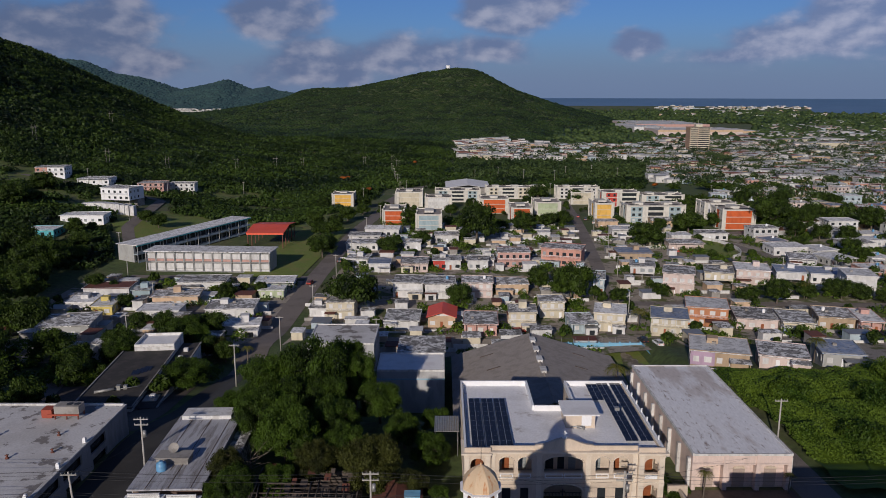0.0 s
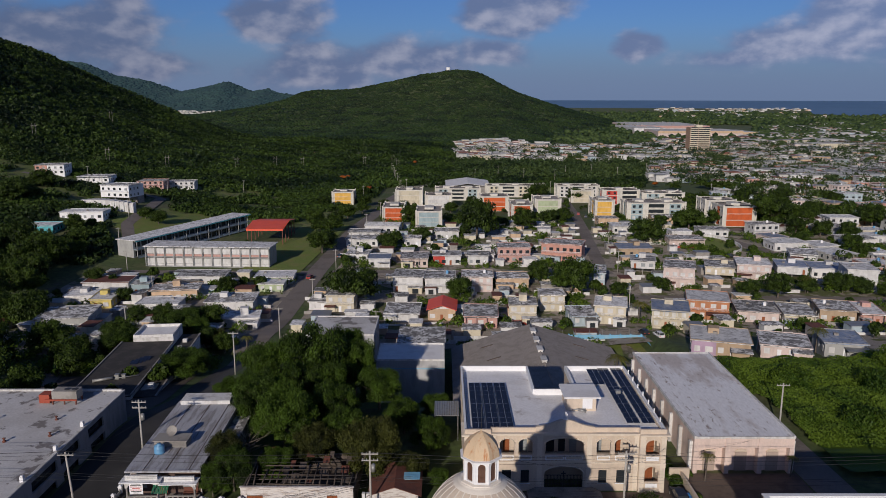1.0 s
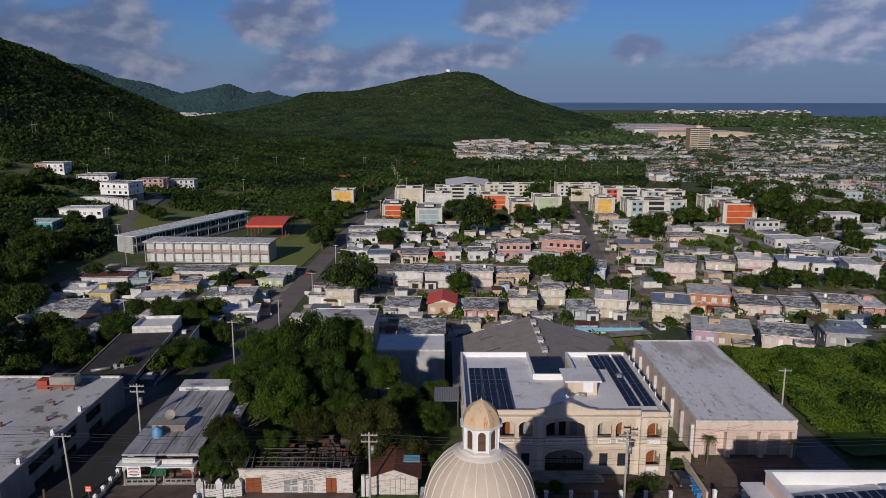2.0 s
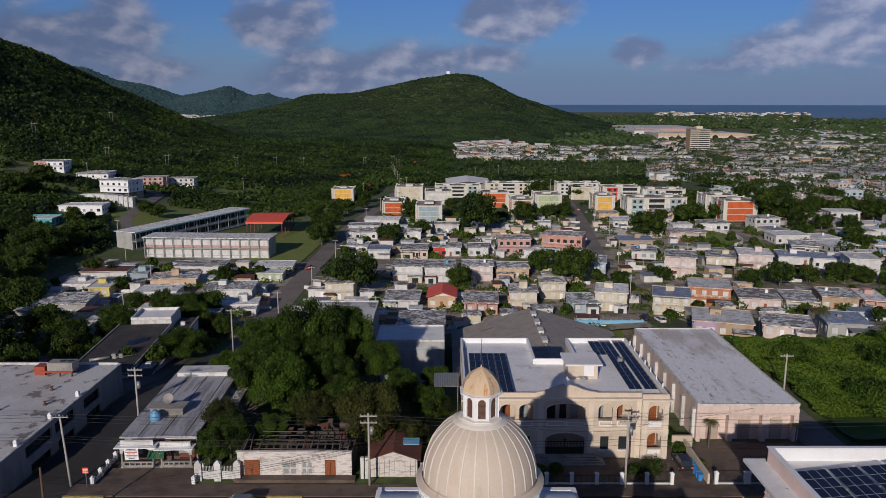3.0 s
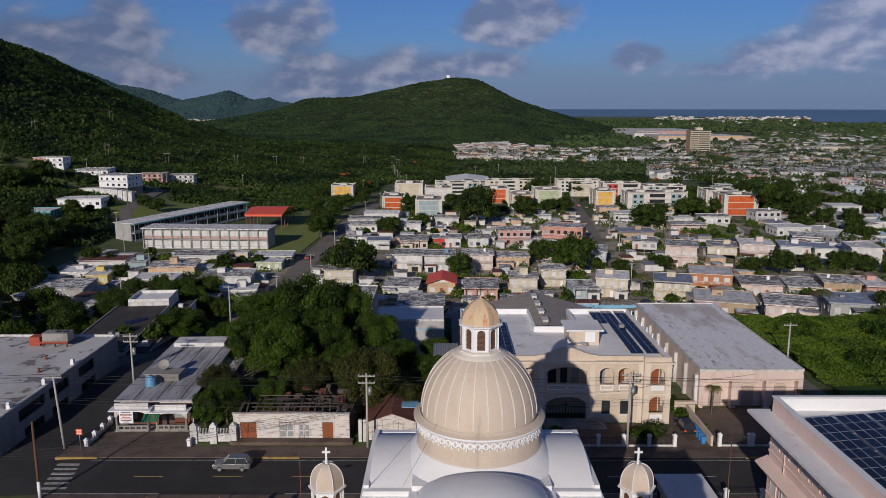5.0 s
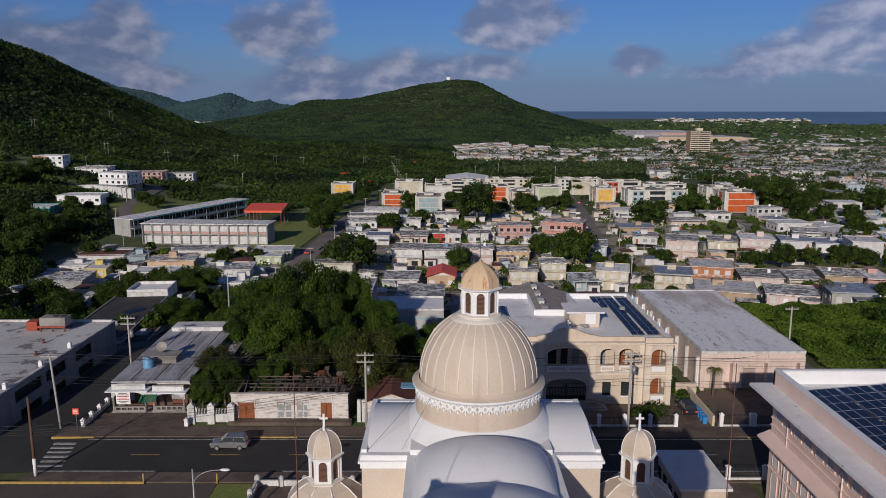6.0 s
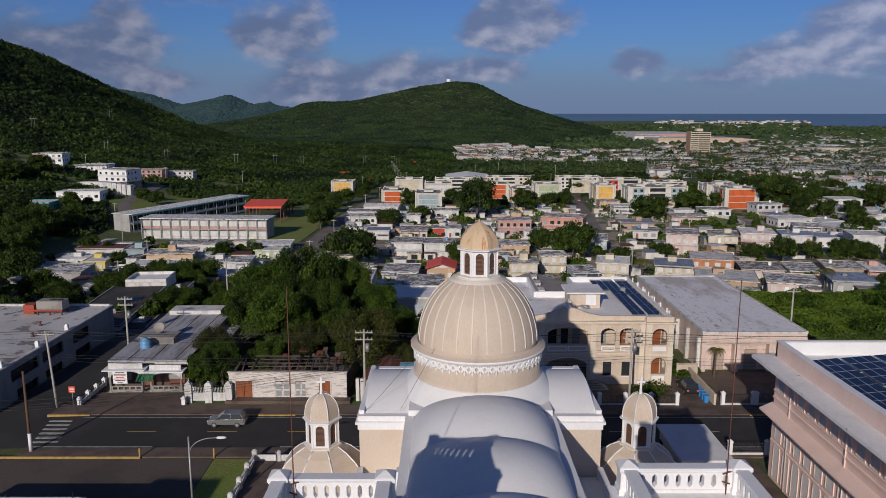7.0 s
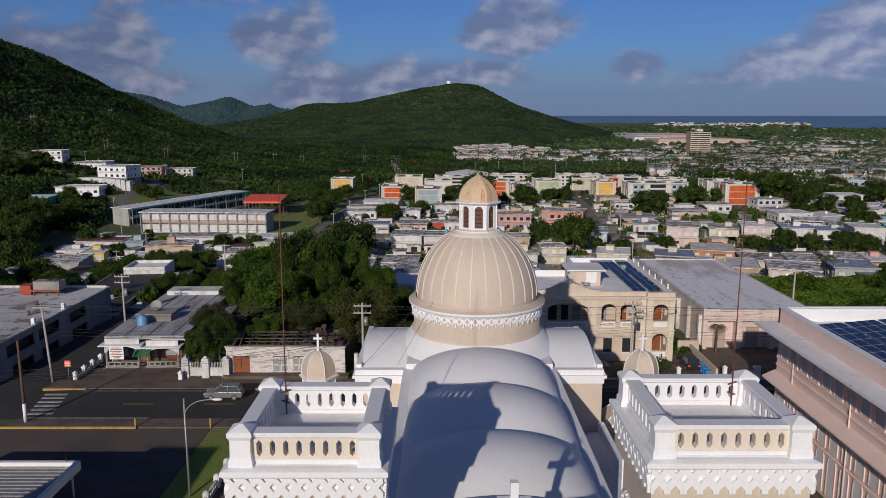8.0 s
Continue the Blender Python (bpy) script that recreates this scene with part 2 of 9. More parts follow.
M["concrete"] = material("concrete", (0.3, 0.28, 0.26), (0.18, 0.165, 0.15), 0.7, 0.4, 9, 0.15, 0.9, 0.15, third=(0.1, 0.09, 0.085), third_scale=0.8, third_lo=0.62, third_hi=0.74)
M["concrete_dark"] = material("dirty_concrete", (0.135, 0.098, 0.078), (0.072, 0.052, 0.042), 0.7, 0.35, 8, 0.18, 0.9, 0.15)
M["glass_dark"] = material("dark_window", (0.03, 0.035, 0.04), None, rough=0.15, bump=0.0, fine_amount=0.1)
M["jalousie"] = material("pale_louvre_window", (0.3, 0.32, 0.33), (0.18, 0.2, 0.2), 0.6, 2.0, 16, 0.1, 0.5, 0.1, stretch=(0.4, 0.4, 6))
M["louvre_pale"] = material("pale_shutter", (0.62, 0.6, 0.59), (0.5, 0.48, 0.47), 0.5, 1.5, 14, 0.1, 0.6, 0.1, stretch=(0.4, 0.4, 6))
M["iron"] = material("dark_ironwork", (0.03, 0.03, 0.032), None, rough=0.5, fine_amount=0.2, bump=0)
M["steel"] = material("galvanised_steel", (0.35, 0.35, 0.34), (0.25, 0.24, 0.23), 0.5, 2, 12, 0.1, 0.5, 0.05, metal=0.5)
M["wood_pole"] = material("weathered_pole", (0.42, 0.4, 0.365), (0.3, 0.28, 0.25), 0.6, 1.5, 20, 0.2, 0.9, 0.2, stretch=(1, 1, 0.2))
M["trim"] = material("pale_trim_plaster", (0.7, 0.61, 0.5), (0.58, 0.49, 0.4), 0.5, 0.6, 9, 0.06, 0.85, 0.05)
M["pole_brown"] = material("creosoted_pole", (0.13, 0.07, 0.04), (0.08, 0.045, 0.03), 0.6, 1.5, 18, 0.2, 0.9, 0.2, stretch=(1, 1, 0.2))
M["far_white"] = material("far_house_paint", (0.56, 0.55, 0.53), (0.42, 0.41, 0.4), 0.6, 0.05, 0.4, 0.15, 0.9, 0.0)
M["solar"] = material("solar_cell", (0.012, 0.016, 0.03), (0.02, 0.026, 0.045), 0.5, 3, 10, 0.1, 0.12, 0.0, vary=0.2)
M["rust_roof"] = material("rusted_sheet", (0.16, 0.055, 0.035), (0.09, 0.04, 0.03), 0.7, 0.8, 8, 0.2, 0.8, 0.15)
M["red_roof"] = material("red_metal_roof", (0.78, 0.11, 0.05), (0.7, 0.095, 0.042), 0.5, 0.3, 5, 0.06, 0.5, 0.05)
M["timber_old"] = material("charred_timber", (0.11, 0.085, 0.07), (0.05, 0.04, 0.035), 0.7, 0.8, 9, 0.25, 0.9, 0.2)
M["door_wood"] = material("varnished_door_wood", (0.28, 0.085, 0.03), (0.2, 0.06, 0.022), 0.6, 2.5, 18, 0.15, 0.5, 0.1, stretch=(3, 3, 0.4))
M["siding"] = material("peeling_white_siding", (0.62, 0.58, 0.55), (0.33, 0.26, 0.22), 0.75, 1.1, 10, 0.12, 0.85, 0.15, stretch=(0.5, 1, 3.5), lo=0.5, hi=0.6)
M["pink"] = material("pink_plaster", (0.82, 0.63, 0.56), (0.73, 0.55, 0.49), 0.5, 0.35, 8, 0.06, 0.85, 0.06, stretch=(1, 1, 0.4))
M["yellow_paint"] = material("yellow_kerb_paint", (0.42, 0.27, 0.07), (0.22, 0.16, 0.08), 0.6, 1.5, 12, 0.15, 0.8, 0.05)
M["line_paint"] = material("road_line_paint", (0.38, 0.38, 0.36), (0.14, 0.14, 0.13), 0.7, 1.5, 10, 0.2, 0.8, 0.0)
M["blue_plastic"] = material("blue_plastic", (0.12, 0.3, 0.5), None, rough=0.45, fine_amount=0.08, bump=0)
M["blue_wall"] = material("blue_painted_wall", (0.18, 0.42, 0.6), (0.3, 0.42, 0.5), 0.5, 0.5, 8, 0.1, 0.8, 0.05)
M["bin_blue"] = material("blue_bin_plastic", (0.05, 0.24, 0.58), None, rough=0.4, fine_amount=0.08, bump=0)
M["grass"] = material("mown_grass", (0.15, 0.2, 0.034), (0.2, 0.19, 0.055), 0.7, 0.15, 5, 0.3, 0.95, 0.4)
M["soil"] = material("valley_ground", (0.06, 0.09, 0.022), (0.11, 0.11, 0.045), 0.8, 0.03, 0.6, 0.35, 0.95, 0.4, third=(0.12, 0.105, 0.085), third_scale=0.025, third_lo=0.6, third_hi=0.7)
M["sea"] = material("far_sea", (0.1, 0.19, 0.32), (0.13, 0.22, 0.36), 0.5, 0.002, 0.02, 0.05, 0.6, 0.0)
M["leaf"] = leaf_material("broad_leaf", (0.004, 0.012, 0.0015), (0.066, 0.118, 0.01), 0.22)
M["leaf_brown"] = leaf_material("brownish_leaf", (0.01, 0.014, 0.003), (0.07, 0.078, 0.014), 0.3)
M["leaf_mid"] = leaf_material("tree_leaf", (0.004, 0.013, 0.0015), (0.056, 0.094, 0.01), 0.3)
M["leaf_vine"] = leaf_material("thicket_leaf", (0.024, 0.058, 0.005), (0.11, 0.17, 0.016), 0.12)
M["leaf_hill"] = leaf_material("hill_forest", (0.004, 0.011, 0.003), (0.027, 0.05, 0.009), 0.014, 0.0)
# paler copy for the plain's trees: distance haze mixed into the leaf colour
M["leaf_plain_hazed"] = leaf_material("hazed_plain_leaf", (0.012, 0.028, 0.008), (0.06, 0.092, 0.026), 0.014, 0.0)
M["leaf_slope"] = leaf_material("slope_scrub", (0.004, 0.013, 0.003), (0.042, 0.074, 0.01), 0.02, 0.0)
M["palm"] = leaf_material("palm_leaf", (0.06, 0.08, 0.015), (0.16, 0.15, 0.03), 0.5)
M["bark"] = material("bark", (0.13, 0.105, 0.085), (0.07, 0.055, 0.045), 0.6, 2, 12, 0.2, 0.95, 0.3)
M["flame"] = leaf_material("flame_tree_flower", (0.2, 0.05, 0.01), (0.35, 0.1, 0.015), 0.3)


def paint(name, rgb, worn=0.35):
    """House paint in its own colour, weathered in streaks."""
    if name not in M:
        M[name] = material(name, rgb, tuple(c * (1 - worn) for c in rgb), 0.6, 0.5, 8, 0.08, 0.85, 0.06, stretch=(1, 1, 0.35), vary=0.06)
    return M[name]


# ---- building blocks ----


def box(bm, x0, x1, y0, y1, z0, z1):
    v = [bm.verts.new((x, y, z)) for z in (z0, z1) for x, y in ((x0, y0), (x1, y0), (x1, y1), (x0, y1))]
    for f in ((3, 2, 1, 0), (4, 5, 6, 7), (0, 1, 5, 4), (1, 2, 6, 5), (2, 3, 7, 6), (3, 0, 4, 7)):
        bm.faces.new([v[i] for i in f])
    return v


def tube(bm, x, y, z0, z1, r0, r1=None, n=10, turn=0.0, smooth=True):
    r1 = r0 if r1 is None else r1
    rings = [[bm.verts.new((x + r * math.cos(turn + 2 * math.pi * i / n), y + r * math.sin(turn + 2 * math.pi * i / n), z)) for i in range(n)] for r, z in ((r0, z0), (r1, z1))]
    for i in range(n):
        f = bm.faces.new((rings[0][i], rings[0][(i + 1) % n], rings[1][(i + 1) % n], rings[1][i]))
        f.smooth = smooth
    bm.faces.new(rings[0][::-1])
    bm.faces.new(rings[1])


def rod(bm, a, b, r, n=6, r2=None):
    """A round bar from a to b."""
    a, b = Vector(a), Vector(b)
    q = (b - a).to_track_quat("Z", "Y")
    rings = []
    for p, rr in ((a, r), (b, r if r2 is None else r2)):
        rings.append([bm.verts.new(p + q @ Vector((rr * math.cos(2 * math.pi * i / n), rr * math.sin(2 * math.pi * i / n), 0))) for i in range(n)])
    for i in range(n):
        f = bm.faces.new((rings[0][i], rings[0][(i + 1) % n], rings[1][(i + 1) % n], rings[1][i]))
        f.smooth = True
    bm.faces.new(rings[0][::-1])
    bm.faces.new(rings[1])


def lathe(bm, profile, n=48, x=0.0, y=0.0, turn=0.0, smooth=True):
    """A surface turned round the upright axis from (radius, height) pairs, from the bottom up."""
    rings = []
    for r, z in profile:
        if r < 1e-4:
            rings.append([bm.verts.new((x, y, z))])
        else:
            rings.append([bm.verts.new((x + r * math.cos(turn + 2 * math.pi * i / n), y + r * math.sin(turn + 2 * math.pi * i / n), z)) for i in range(n)])
    for a, b in zip(rings, rings[1:]):
        for i in range(n):
            j = (i + 1) % n
            vs = ([a[i], a[j], b[j], b[i]] if len(a) > 1 and len(b) > 1 else [a[i], a[j], b[0]] if len(a) > 1 else [a[0], b[j], b[i]])
            f = bm.faces.new(vs)
            f.smooth = smooth


def prism(bm, pts, y0, y1):
    """An outline of (x, z) pairs, counter-clockwise seen from -y, drawn out from y0 to y1."""
    a = [bm.verts.new((x, y0, z)) for x, z in pts]
    b = [bm.verts.new((x, y1, z)) for x, z in pts]
    k = len(pts)
    bm.faces.new(a)
    bm.faces.new(b[::-1])
    for i in range(k):
        j = (i + 1) % k
        bm.faces.new((a[j], a[i], b[i], b[j]))


def prism_x(bm, pts, x0, x1):
    """The same for an outline of (y, z) pairs drawn out along x."""
    a = [bm.verts.new((x0, y, z)) for y, z in pts]
    b = [bm.verts.new((x1, y, z)) for y, z in pts]
    k = len(pts)
    bm.faces.new(a[::-1])
    bm.faces.new(b)
    for i in range(k):
        j = (i + 1) % k
        bm.faces.new((a[i], a[j], b[j], b[i]))


def arch_pts(x0, x1, z0, z1, rise, n=8):
    """The outline of an opening with a rounded head, counter-clockwise from its lower left."""
    c, h = (x0 + x1) / 2, (x1 - x0) / 2
    return [(x0, z0), (x1, z0)] + [(c + h * math.cos(math.pi * i / n), z1 - rise + rise * math.sin(math.pi * i / n)) for i in range(n + 1)]


def arched_wall(bm, x0, x1, z0, z1, y0, y1, openings):
    """A wall in the x-z plane from y0 to y1 with openings (x0, x1, sill, head, rise) that go right through it. Openings run from left to right."""
    at = x0
    for a, b, sill, head, rise in openings:
        if a > at:
            box(bm, at, a, y0, y1, z0, z1)
        if sill > z0:
            box(bm, a, b, y0, y1, z0, sill)
        n = 8 if rise > 0 else 1
        c, h = (a + b) / 2, (b - a) / 2
        for i in range(n):
            p = [(c - h * math.cos(math.pi * k / n), head - rise + rise * math.sin(math.pi * k / n)) if rise > 0 else ((a, b)[k], head) for k in (i, i + 1)]
            prism(bm, [p[0], p[1], (p[1][0], z1), (p[0][0], z1)], y0, y1)
        at = b
    if at < x1:
        box(bm, at, x1, y0, y1, z0, z1)


def thing(name, x, y, z, label, category, group="", turn=0.0, kind=""):
    ob = new(name)
    ob.empty_display_size = 0.5
    ob.matrix_basis = pose(x, y, z, 0, 0, turn)
    return tagged(ob, label, category, group, kind)


def part(name, bm, mat, parent=None, label="", turn=None):
    """Links a bmesh as one mesh object under a thing or a part."""
    if len(bm.verts) < 1500:
        bmesh.ops.remove_doubles(bm, verts=list(bm.verts), dist=1e-4)
    me = bpy.data.meshes.new(name)
    bm.to_mesh(me)
    bm.free()
    me.materials.append(mat)
    ob = new(name, me)
    ob.parent = parent
    if turn is not None:
        ob.matrix_basis = turn
    return tagged(ob, label)


def share(name, me, parent, m, label=""):
    """One more object on a mesh that already exists."""
    ob = new(name, me)
    ob.parent = parent
    ob.matrix_basis = m
    return tagged(ob, label)


def solid(name, bm, mat, label, category, group="", kind="", at=None):
    """A thing that is one single mesh."""
    ob = part(name, bm, mat, None, label)
    if at is not None:
        ob.matrix_basis = at
    return tagged(ob, label, category, group, kind)


B = bmesh.new

# ---- the land ----


def ease(a, b, v):
    """0 at a, 1 at b, smooth between (a may be larger than b)."""
    v = min(1.0, max(0.0, (v - a) / (b - a)))
    return v * v * (3 - 2 * v)


def bend(r):
    """How far the sea and the headland in it rise towards the true horizon, which lies beyond the drawn distance."""
    return 59 * (max(0.0, r - 3700) / 1270) ** 1.6


def ground(x, y):
    """Height of the ground: a level street by the church, a valley behind it, wooded hills beyond."""
    g = -15.5 * ease(128, 240, y) - 5.0 * ease(380, 560, y) - 9.5 * ease(560, 1000, y)
    g -= 2.5 * ease(-44, -72, x) * (1 - ease(122, 200, y)) * ease(60, 100, y)
    g -= 4.3 * ease(-42, -54, x) * ease(120, 150, y) * (1 - ease(188, 214, y))
    # the lower yard of the warehouse and its annex
    g += ease(-30, -21, x) * (1 - ease(56, 62, x)) * ease(128, 146, y) * (1 - ease(211, 221, y)) * min(0.0, -15.4 - g)
    g += min(0.16 * max(0.0, -x - 125) * ease(260, 420, y), 35.0) * (1 - ease(700, 1200, y))
    g += 150 * ease(-270, -638, x) * ease(386, 721, y) * (1 - 0.95 * ease(1000, 1700, y))
    # the round hill with the tank on its top, and its shoulder
    cx, cy = x - 60, y - 3050
    r = math.hypot(cx / (690 if cx > 0 else 1090), cy / (1870 if cy < 0 else 900))
    r = math.sqrt(r * r + 0.012) - 0.03
    if r < 1:
        g += 208 * (1 - r) ** (1.5 - 0.08 * ease(0, 150, cx)) - 24 * ease(70, 200, cx) * min(1.0, (1 - r) / 0.25)
    g += 26 * math.exp(-((x + 500) / 80) ** 2 - (cy / 600) ** 2)
    # low wooded rise that joins the two hills
    g += 17 * math.exp(-((x + 260) / 250) ** 2 - ((y - 1150) / 260) ** 2)
    # gullies and spurs of the hills
    if g > -16 and y > 420:
        g += 0.075 * min(g + 16, 90) * (noise.noise(Vector((x / 85, y / 150, 0.3))) + 0.5 * noise.noise(Vector((x / 32, y / 60, 4.3))))
    # the flat headland in the sea
    far = math.hypot(x, y)
    if far > 3700:
        g += (bend(far) + 1.2) * (1 - ease(25.6, 26.6, math.degrees(math.atan2(x, y)))) - 14 * ease(4330, 4420, far)
    return g


def sheet(name, rows, mat, label, category, kind="structure", smooth=True):
    """A surface through rows of points, all rows equally long."""
    k = len(rows[0])
    me = bpy.data.meshes.new(name)
    faces = [(r * k + i, r * k + i + 1, (r + 1) * k + i + 1, (r + 1) * k + i) for r in range(len(rows) - 1) for i in range(k - 1)]
    me.from_pydata([p for row in rows for p in row], [], faces)
    me.materials.append(mat)
    me.polygons.foreach_set("use_smooth", [smooth] * len(faces))
    return tagged(new(name, me), label, category, "", kind)


def land():
    angles = [radians(a) for a in np.concatenate([np.arange(-180, -42, 6), np.arange(-42, 42, 0.4), np.arange(42, 181, 6)])]
    radii = [0.0] + [3.0 * i for i in range(1, 120)]
    while radii[-1] < 4600:
        radii.append(radii[-1] * 1.0125)
    rows = []
    for r in radii:
        rows.append([(r * math.sin(a), r * math.cos(a), ground(r * math.sin(a), r * math.cos(a)) - 0.05) for a in angles])
    return sheet("ground", rows, M["soil"], "green valley ground with bare earth patches", "ground")


land()
sheet("sea", [[(r * math.sin(radians(a)), r * math.cos(radians(a)), -31.2 + bend(r)) for a in range(-180, 181, 3)]
              for r in range(3700, 4981, 64)], M["sea"], "calm blue sea on the horizon", "sea")


def strip(name, pts, width, mat, label, category="road", lift=0.06, step=4.0, kind="structure"):
    """A band of paving laid on the ground along a line of (x, y) points."""
    line = [Vector((*p, 0)) for p in pts]
    path = []
    for a, b in zip(line, line[1:]):
        k = max(1, int((b - a).length / step))
        path += [a.lerp(b, i / k) for i in range(k)]
    path.append(line[-1])
    rows = []
    for i, p in enumerate(path):
        d = (path[min(i + 1, len(path) - 1)] - path[max(i - 1, 0)]).normalized()
        s = Vector((d.y, -d.x, 0))
        rows.append([(q.x, q.y, ground(q.x, q.y) + lift) for q in (p + s * width * k for k in (-0.5, -0.17, 0.17, 0.5))])
    return sheet(name, rows, mat, label, category, kind)


def slab(name, x0, x1, y0, y1, z0, z1, mat, label, category="pavement", kind="structure"):
    bm = B()
    box(bm, x0, x1, y0, y1, z0, z1)
    return solid(name, bm, mat, label, category, kind=kind)


CREST = ((-3000, 240), (-2150, 256), (-1977, 240), (-1770, 165), (-1665, 151), (-1431, 84), (-1353, 100), (-1180, 137), (-1051, 88), (-964, 97), (-886, 74), (-700, 46), (-560, 0))


def ridge(x):
    """Height of the far mountain ridge along its length, rounded between its summits and saddles."""
    for (a, za), (b, zb) in zip(CREST, CREST[1:]):
        if x <= b:
            return za + (zb - za) * (0.5 * ease(a, b, x) + 0.5 * (x - a) / (b - a))
    return 0.0


M["ridge"] = material("far_forest_haze_glow", (0.012, 0.034, 0.03), (0.022, 0.05, 0.038), 0.8, 0.008, 0.05, 0.4, 0.95, 0.0)
# a faint blue emission puts distance haze on the ridge and its woods
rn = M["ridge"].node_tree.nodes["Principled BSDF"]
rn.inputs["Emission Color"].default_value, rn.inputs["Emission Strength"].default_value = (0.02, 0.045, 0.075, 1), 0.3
rows = []
for k in range(30):
    u = k / 29
    rows.append([(x, 3650 + 560 * u, -32 + (ridge(x) + 26) * (0.6 * ease(0, 1, u) + 0.4 * u) + (9 * noise.noise(Vector((x / 60, u * 6, 0))) + 5 * noise.noise(Vector((x / 22, u * 14, 3)))) * (1.2 - u)
                  + 22 * u * (1 - u) * noise.noise(Vector((x / 170, u * 2, 7)))) for x in range(-3000, -560, 12)])
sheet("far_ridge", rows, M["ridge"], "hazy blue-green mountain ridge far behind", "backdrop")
strip("road_main", [(-420, 83.6), (420, 83.6)], 9.2, M["asphalt"], "dark asphalt main street before the church", lift=0.03)
# the upper stretch lies in shade, which is put into its darker asphalt
strip("road_left_upper", [(-51.2, 88), (-50.8, 140), (-49.5, 180)], 11.5, M["asphalt"], "side street beside the corner building, its shade put into darker asphalt")
strip("road_left", [(-50.5, 176), (-54, 205), (-52.5, 300), (-48.5, 400), (-43.5, 470), (-40, 560), (-26, 640), (10, 700)], 8.0, M["asphalt_old"], "worn grey street running down into the valley")
strip("road_right", [(52, 190), (55, 236), (68, 320), (76, 396), (84, 470), (92, 560)], 6.0, M["asphalt_old"], "worn street between the house blocks")
strip("yard_ground", [(12, 205), (14, 300), (18, 430)], 118, material("house_yards", (0.33, 0.285, 0.235), (0.1, 0.115, 0.03), 1.0, 0.1, 3, 0.25, 0.95, 0.2, lo=0.5, hi=0.57, third=(0.15, 0.12, 0.085), third_scale=0.3, third_lo=0.55, third_hi=0.62), "patchy concrete and grass yards", "yard", lift=0.03)
strip("yard_ground_2", [(140, 150), (150, 250), (160, 400)], 190, bpy.data.materials["house_yards"], "patchy concrete and grass yards", "yard", lift=0.02)
strip("yard_ground_3", [(-100, 195), (-100, 295)], 90, bpy.data.materials["house_yards"], "patchy concrete and grass yards", "yard", lift=0.02)

# ---- the church ----
church = thing("church", 3.15, 57.7, 0.0, "large domed church painted white and tan with twin front towers", "church")


def church_box(name, x0, x1, y0, y1, z0, z1, mat, label=""):
    """A block in world y and in x from the church's axis."""
    bm = B()
    box(bm, x0, x1, y0 - 57.7, y1 - 57.7, z0, z1)
    return part(name, bm, mat, church, label)


church_box("nave", -5.4, 5.4, 22.4, 52.2, -0.5, 14.5, M["white"])
for s in (-1, 1):
    bm = B()
    box(bm, *sorted((s * 4.95, s * 5.45)), 22.6 - 57.7, 52.2 - 57.7, 13.4, 15.0)
    box(bm, *sorted((s * 4.88, s * 5.52)), 22.6 - 57.7, 52.2 - 57.7, 15.0, 15.2)
    for k in range(3):
        box(bm, *sorted((s * 5.45, s * 5.75)), 29.8 + 7.4 * k - 57.7, 30.5 + 7.4 * k - 57.7, 10.4, 14.6)
    part("nave_parapet", bm, M["white"], church, "white painted parapet")
    bm = B()
    box(bm, *sorted((s * 5.4, s * 9.0)), 27.4 - 57.7, 52.2 - 57.7, -0.5, 10.2)
    part("side_aisle", bm, M["tan"], church)
    bm = B()
    box(bm, *sorted((s * 5.45, s * 9.0)), 27.4 - 57.7, 52.2 - 57.7, 10.2, 10.35)
    part("aisle_roof", bm, M["roof_plain"], church, "grey flat aisle roof")
    bm = B()
    box(bm, *sorted((s * 8.7, s * 9.1)), 27.4 - 57.7, 52.1 - 57.7, 10.2, 11.2)
    part("aisle_parapet", bm, M["white"], church)
# bays of the vault, each a shallow dome that meets its neighbour in a crease
for k, yc in enumerate((48.3, 41.3, 34.3, 27.3)):
    bm = B()
    nx, ny = 28, 12
    grid = []
    for j in range(ny + 1):
        v = -1 + 2 * j / ny
        row = []
        for i in range(nx + 1):
            a = math.pi * i / nx
            r = 1 - 0.17 * v * v
            row.append(bm.verts.new((-4.97 * math.cos(a), yc - 57.7 + 3.52 * v, 14.5 + 3.2 * (1 - 0.25 * v * v) * math.sin(a) ** 0.8)))
        grid.append(row)
    for j in range(ny):
        for i in range(nx):
            f = bm.faces.new((grid[j][i], grid[j][i + 1], grid[j + 1][i + 1], grid[j + 1][i]))
            f.smooth = True
    part("vault_bay", bm, M["white"], church, "smooth white vault roof")
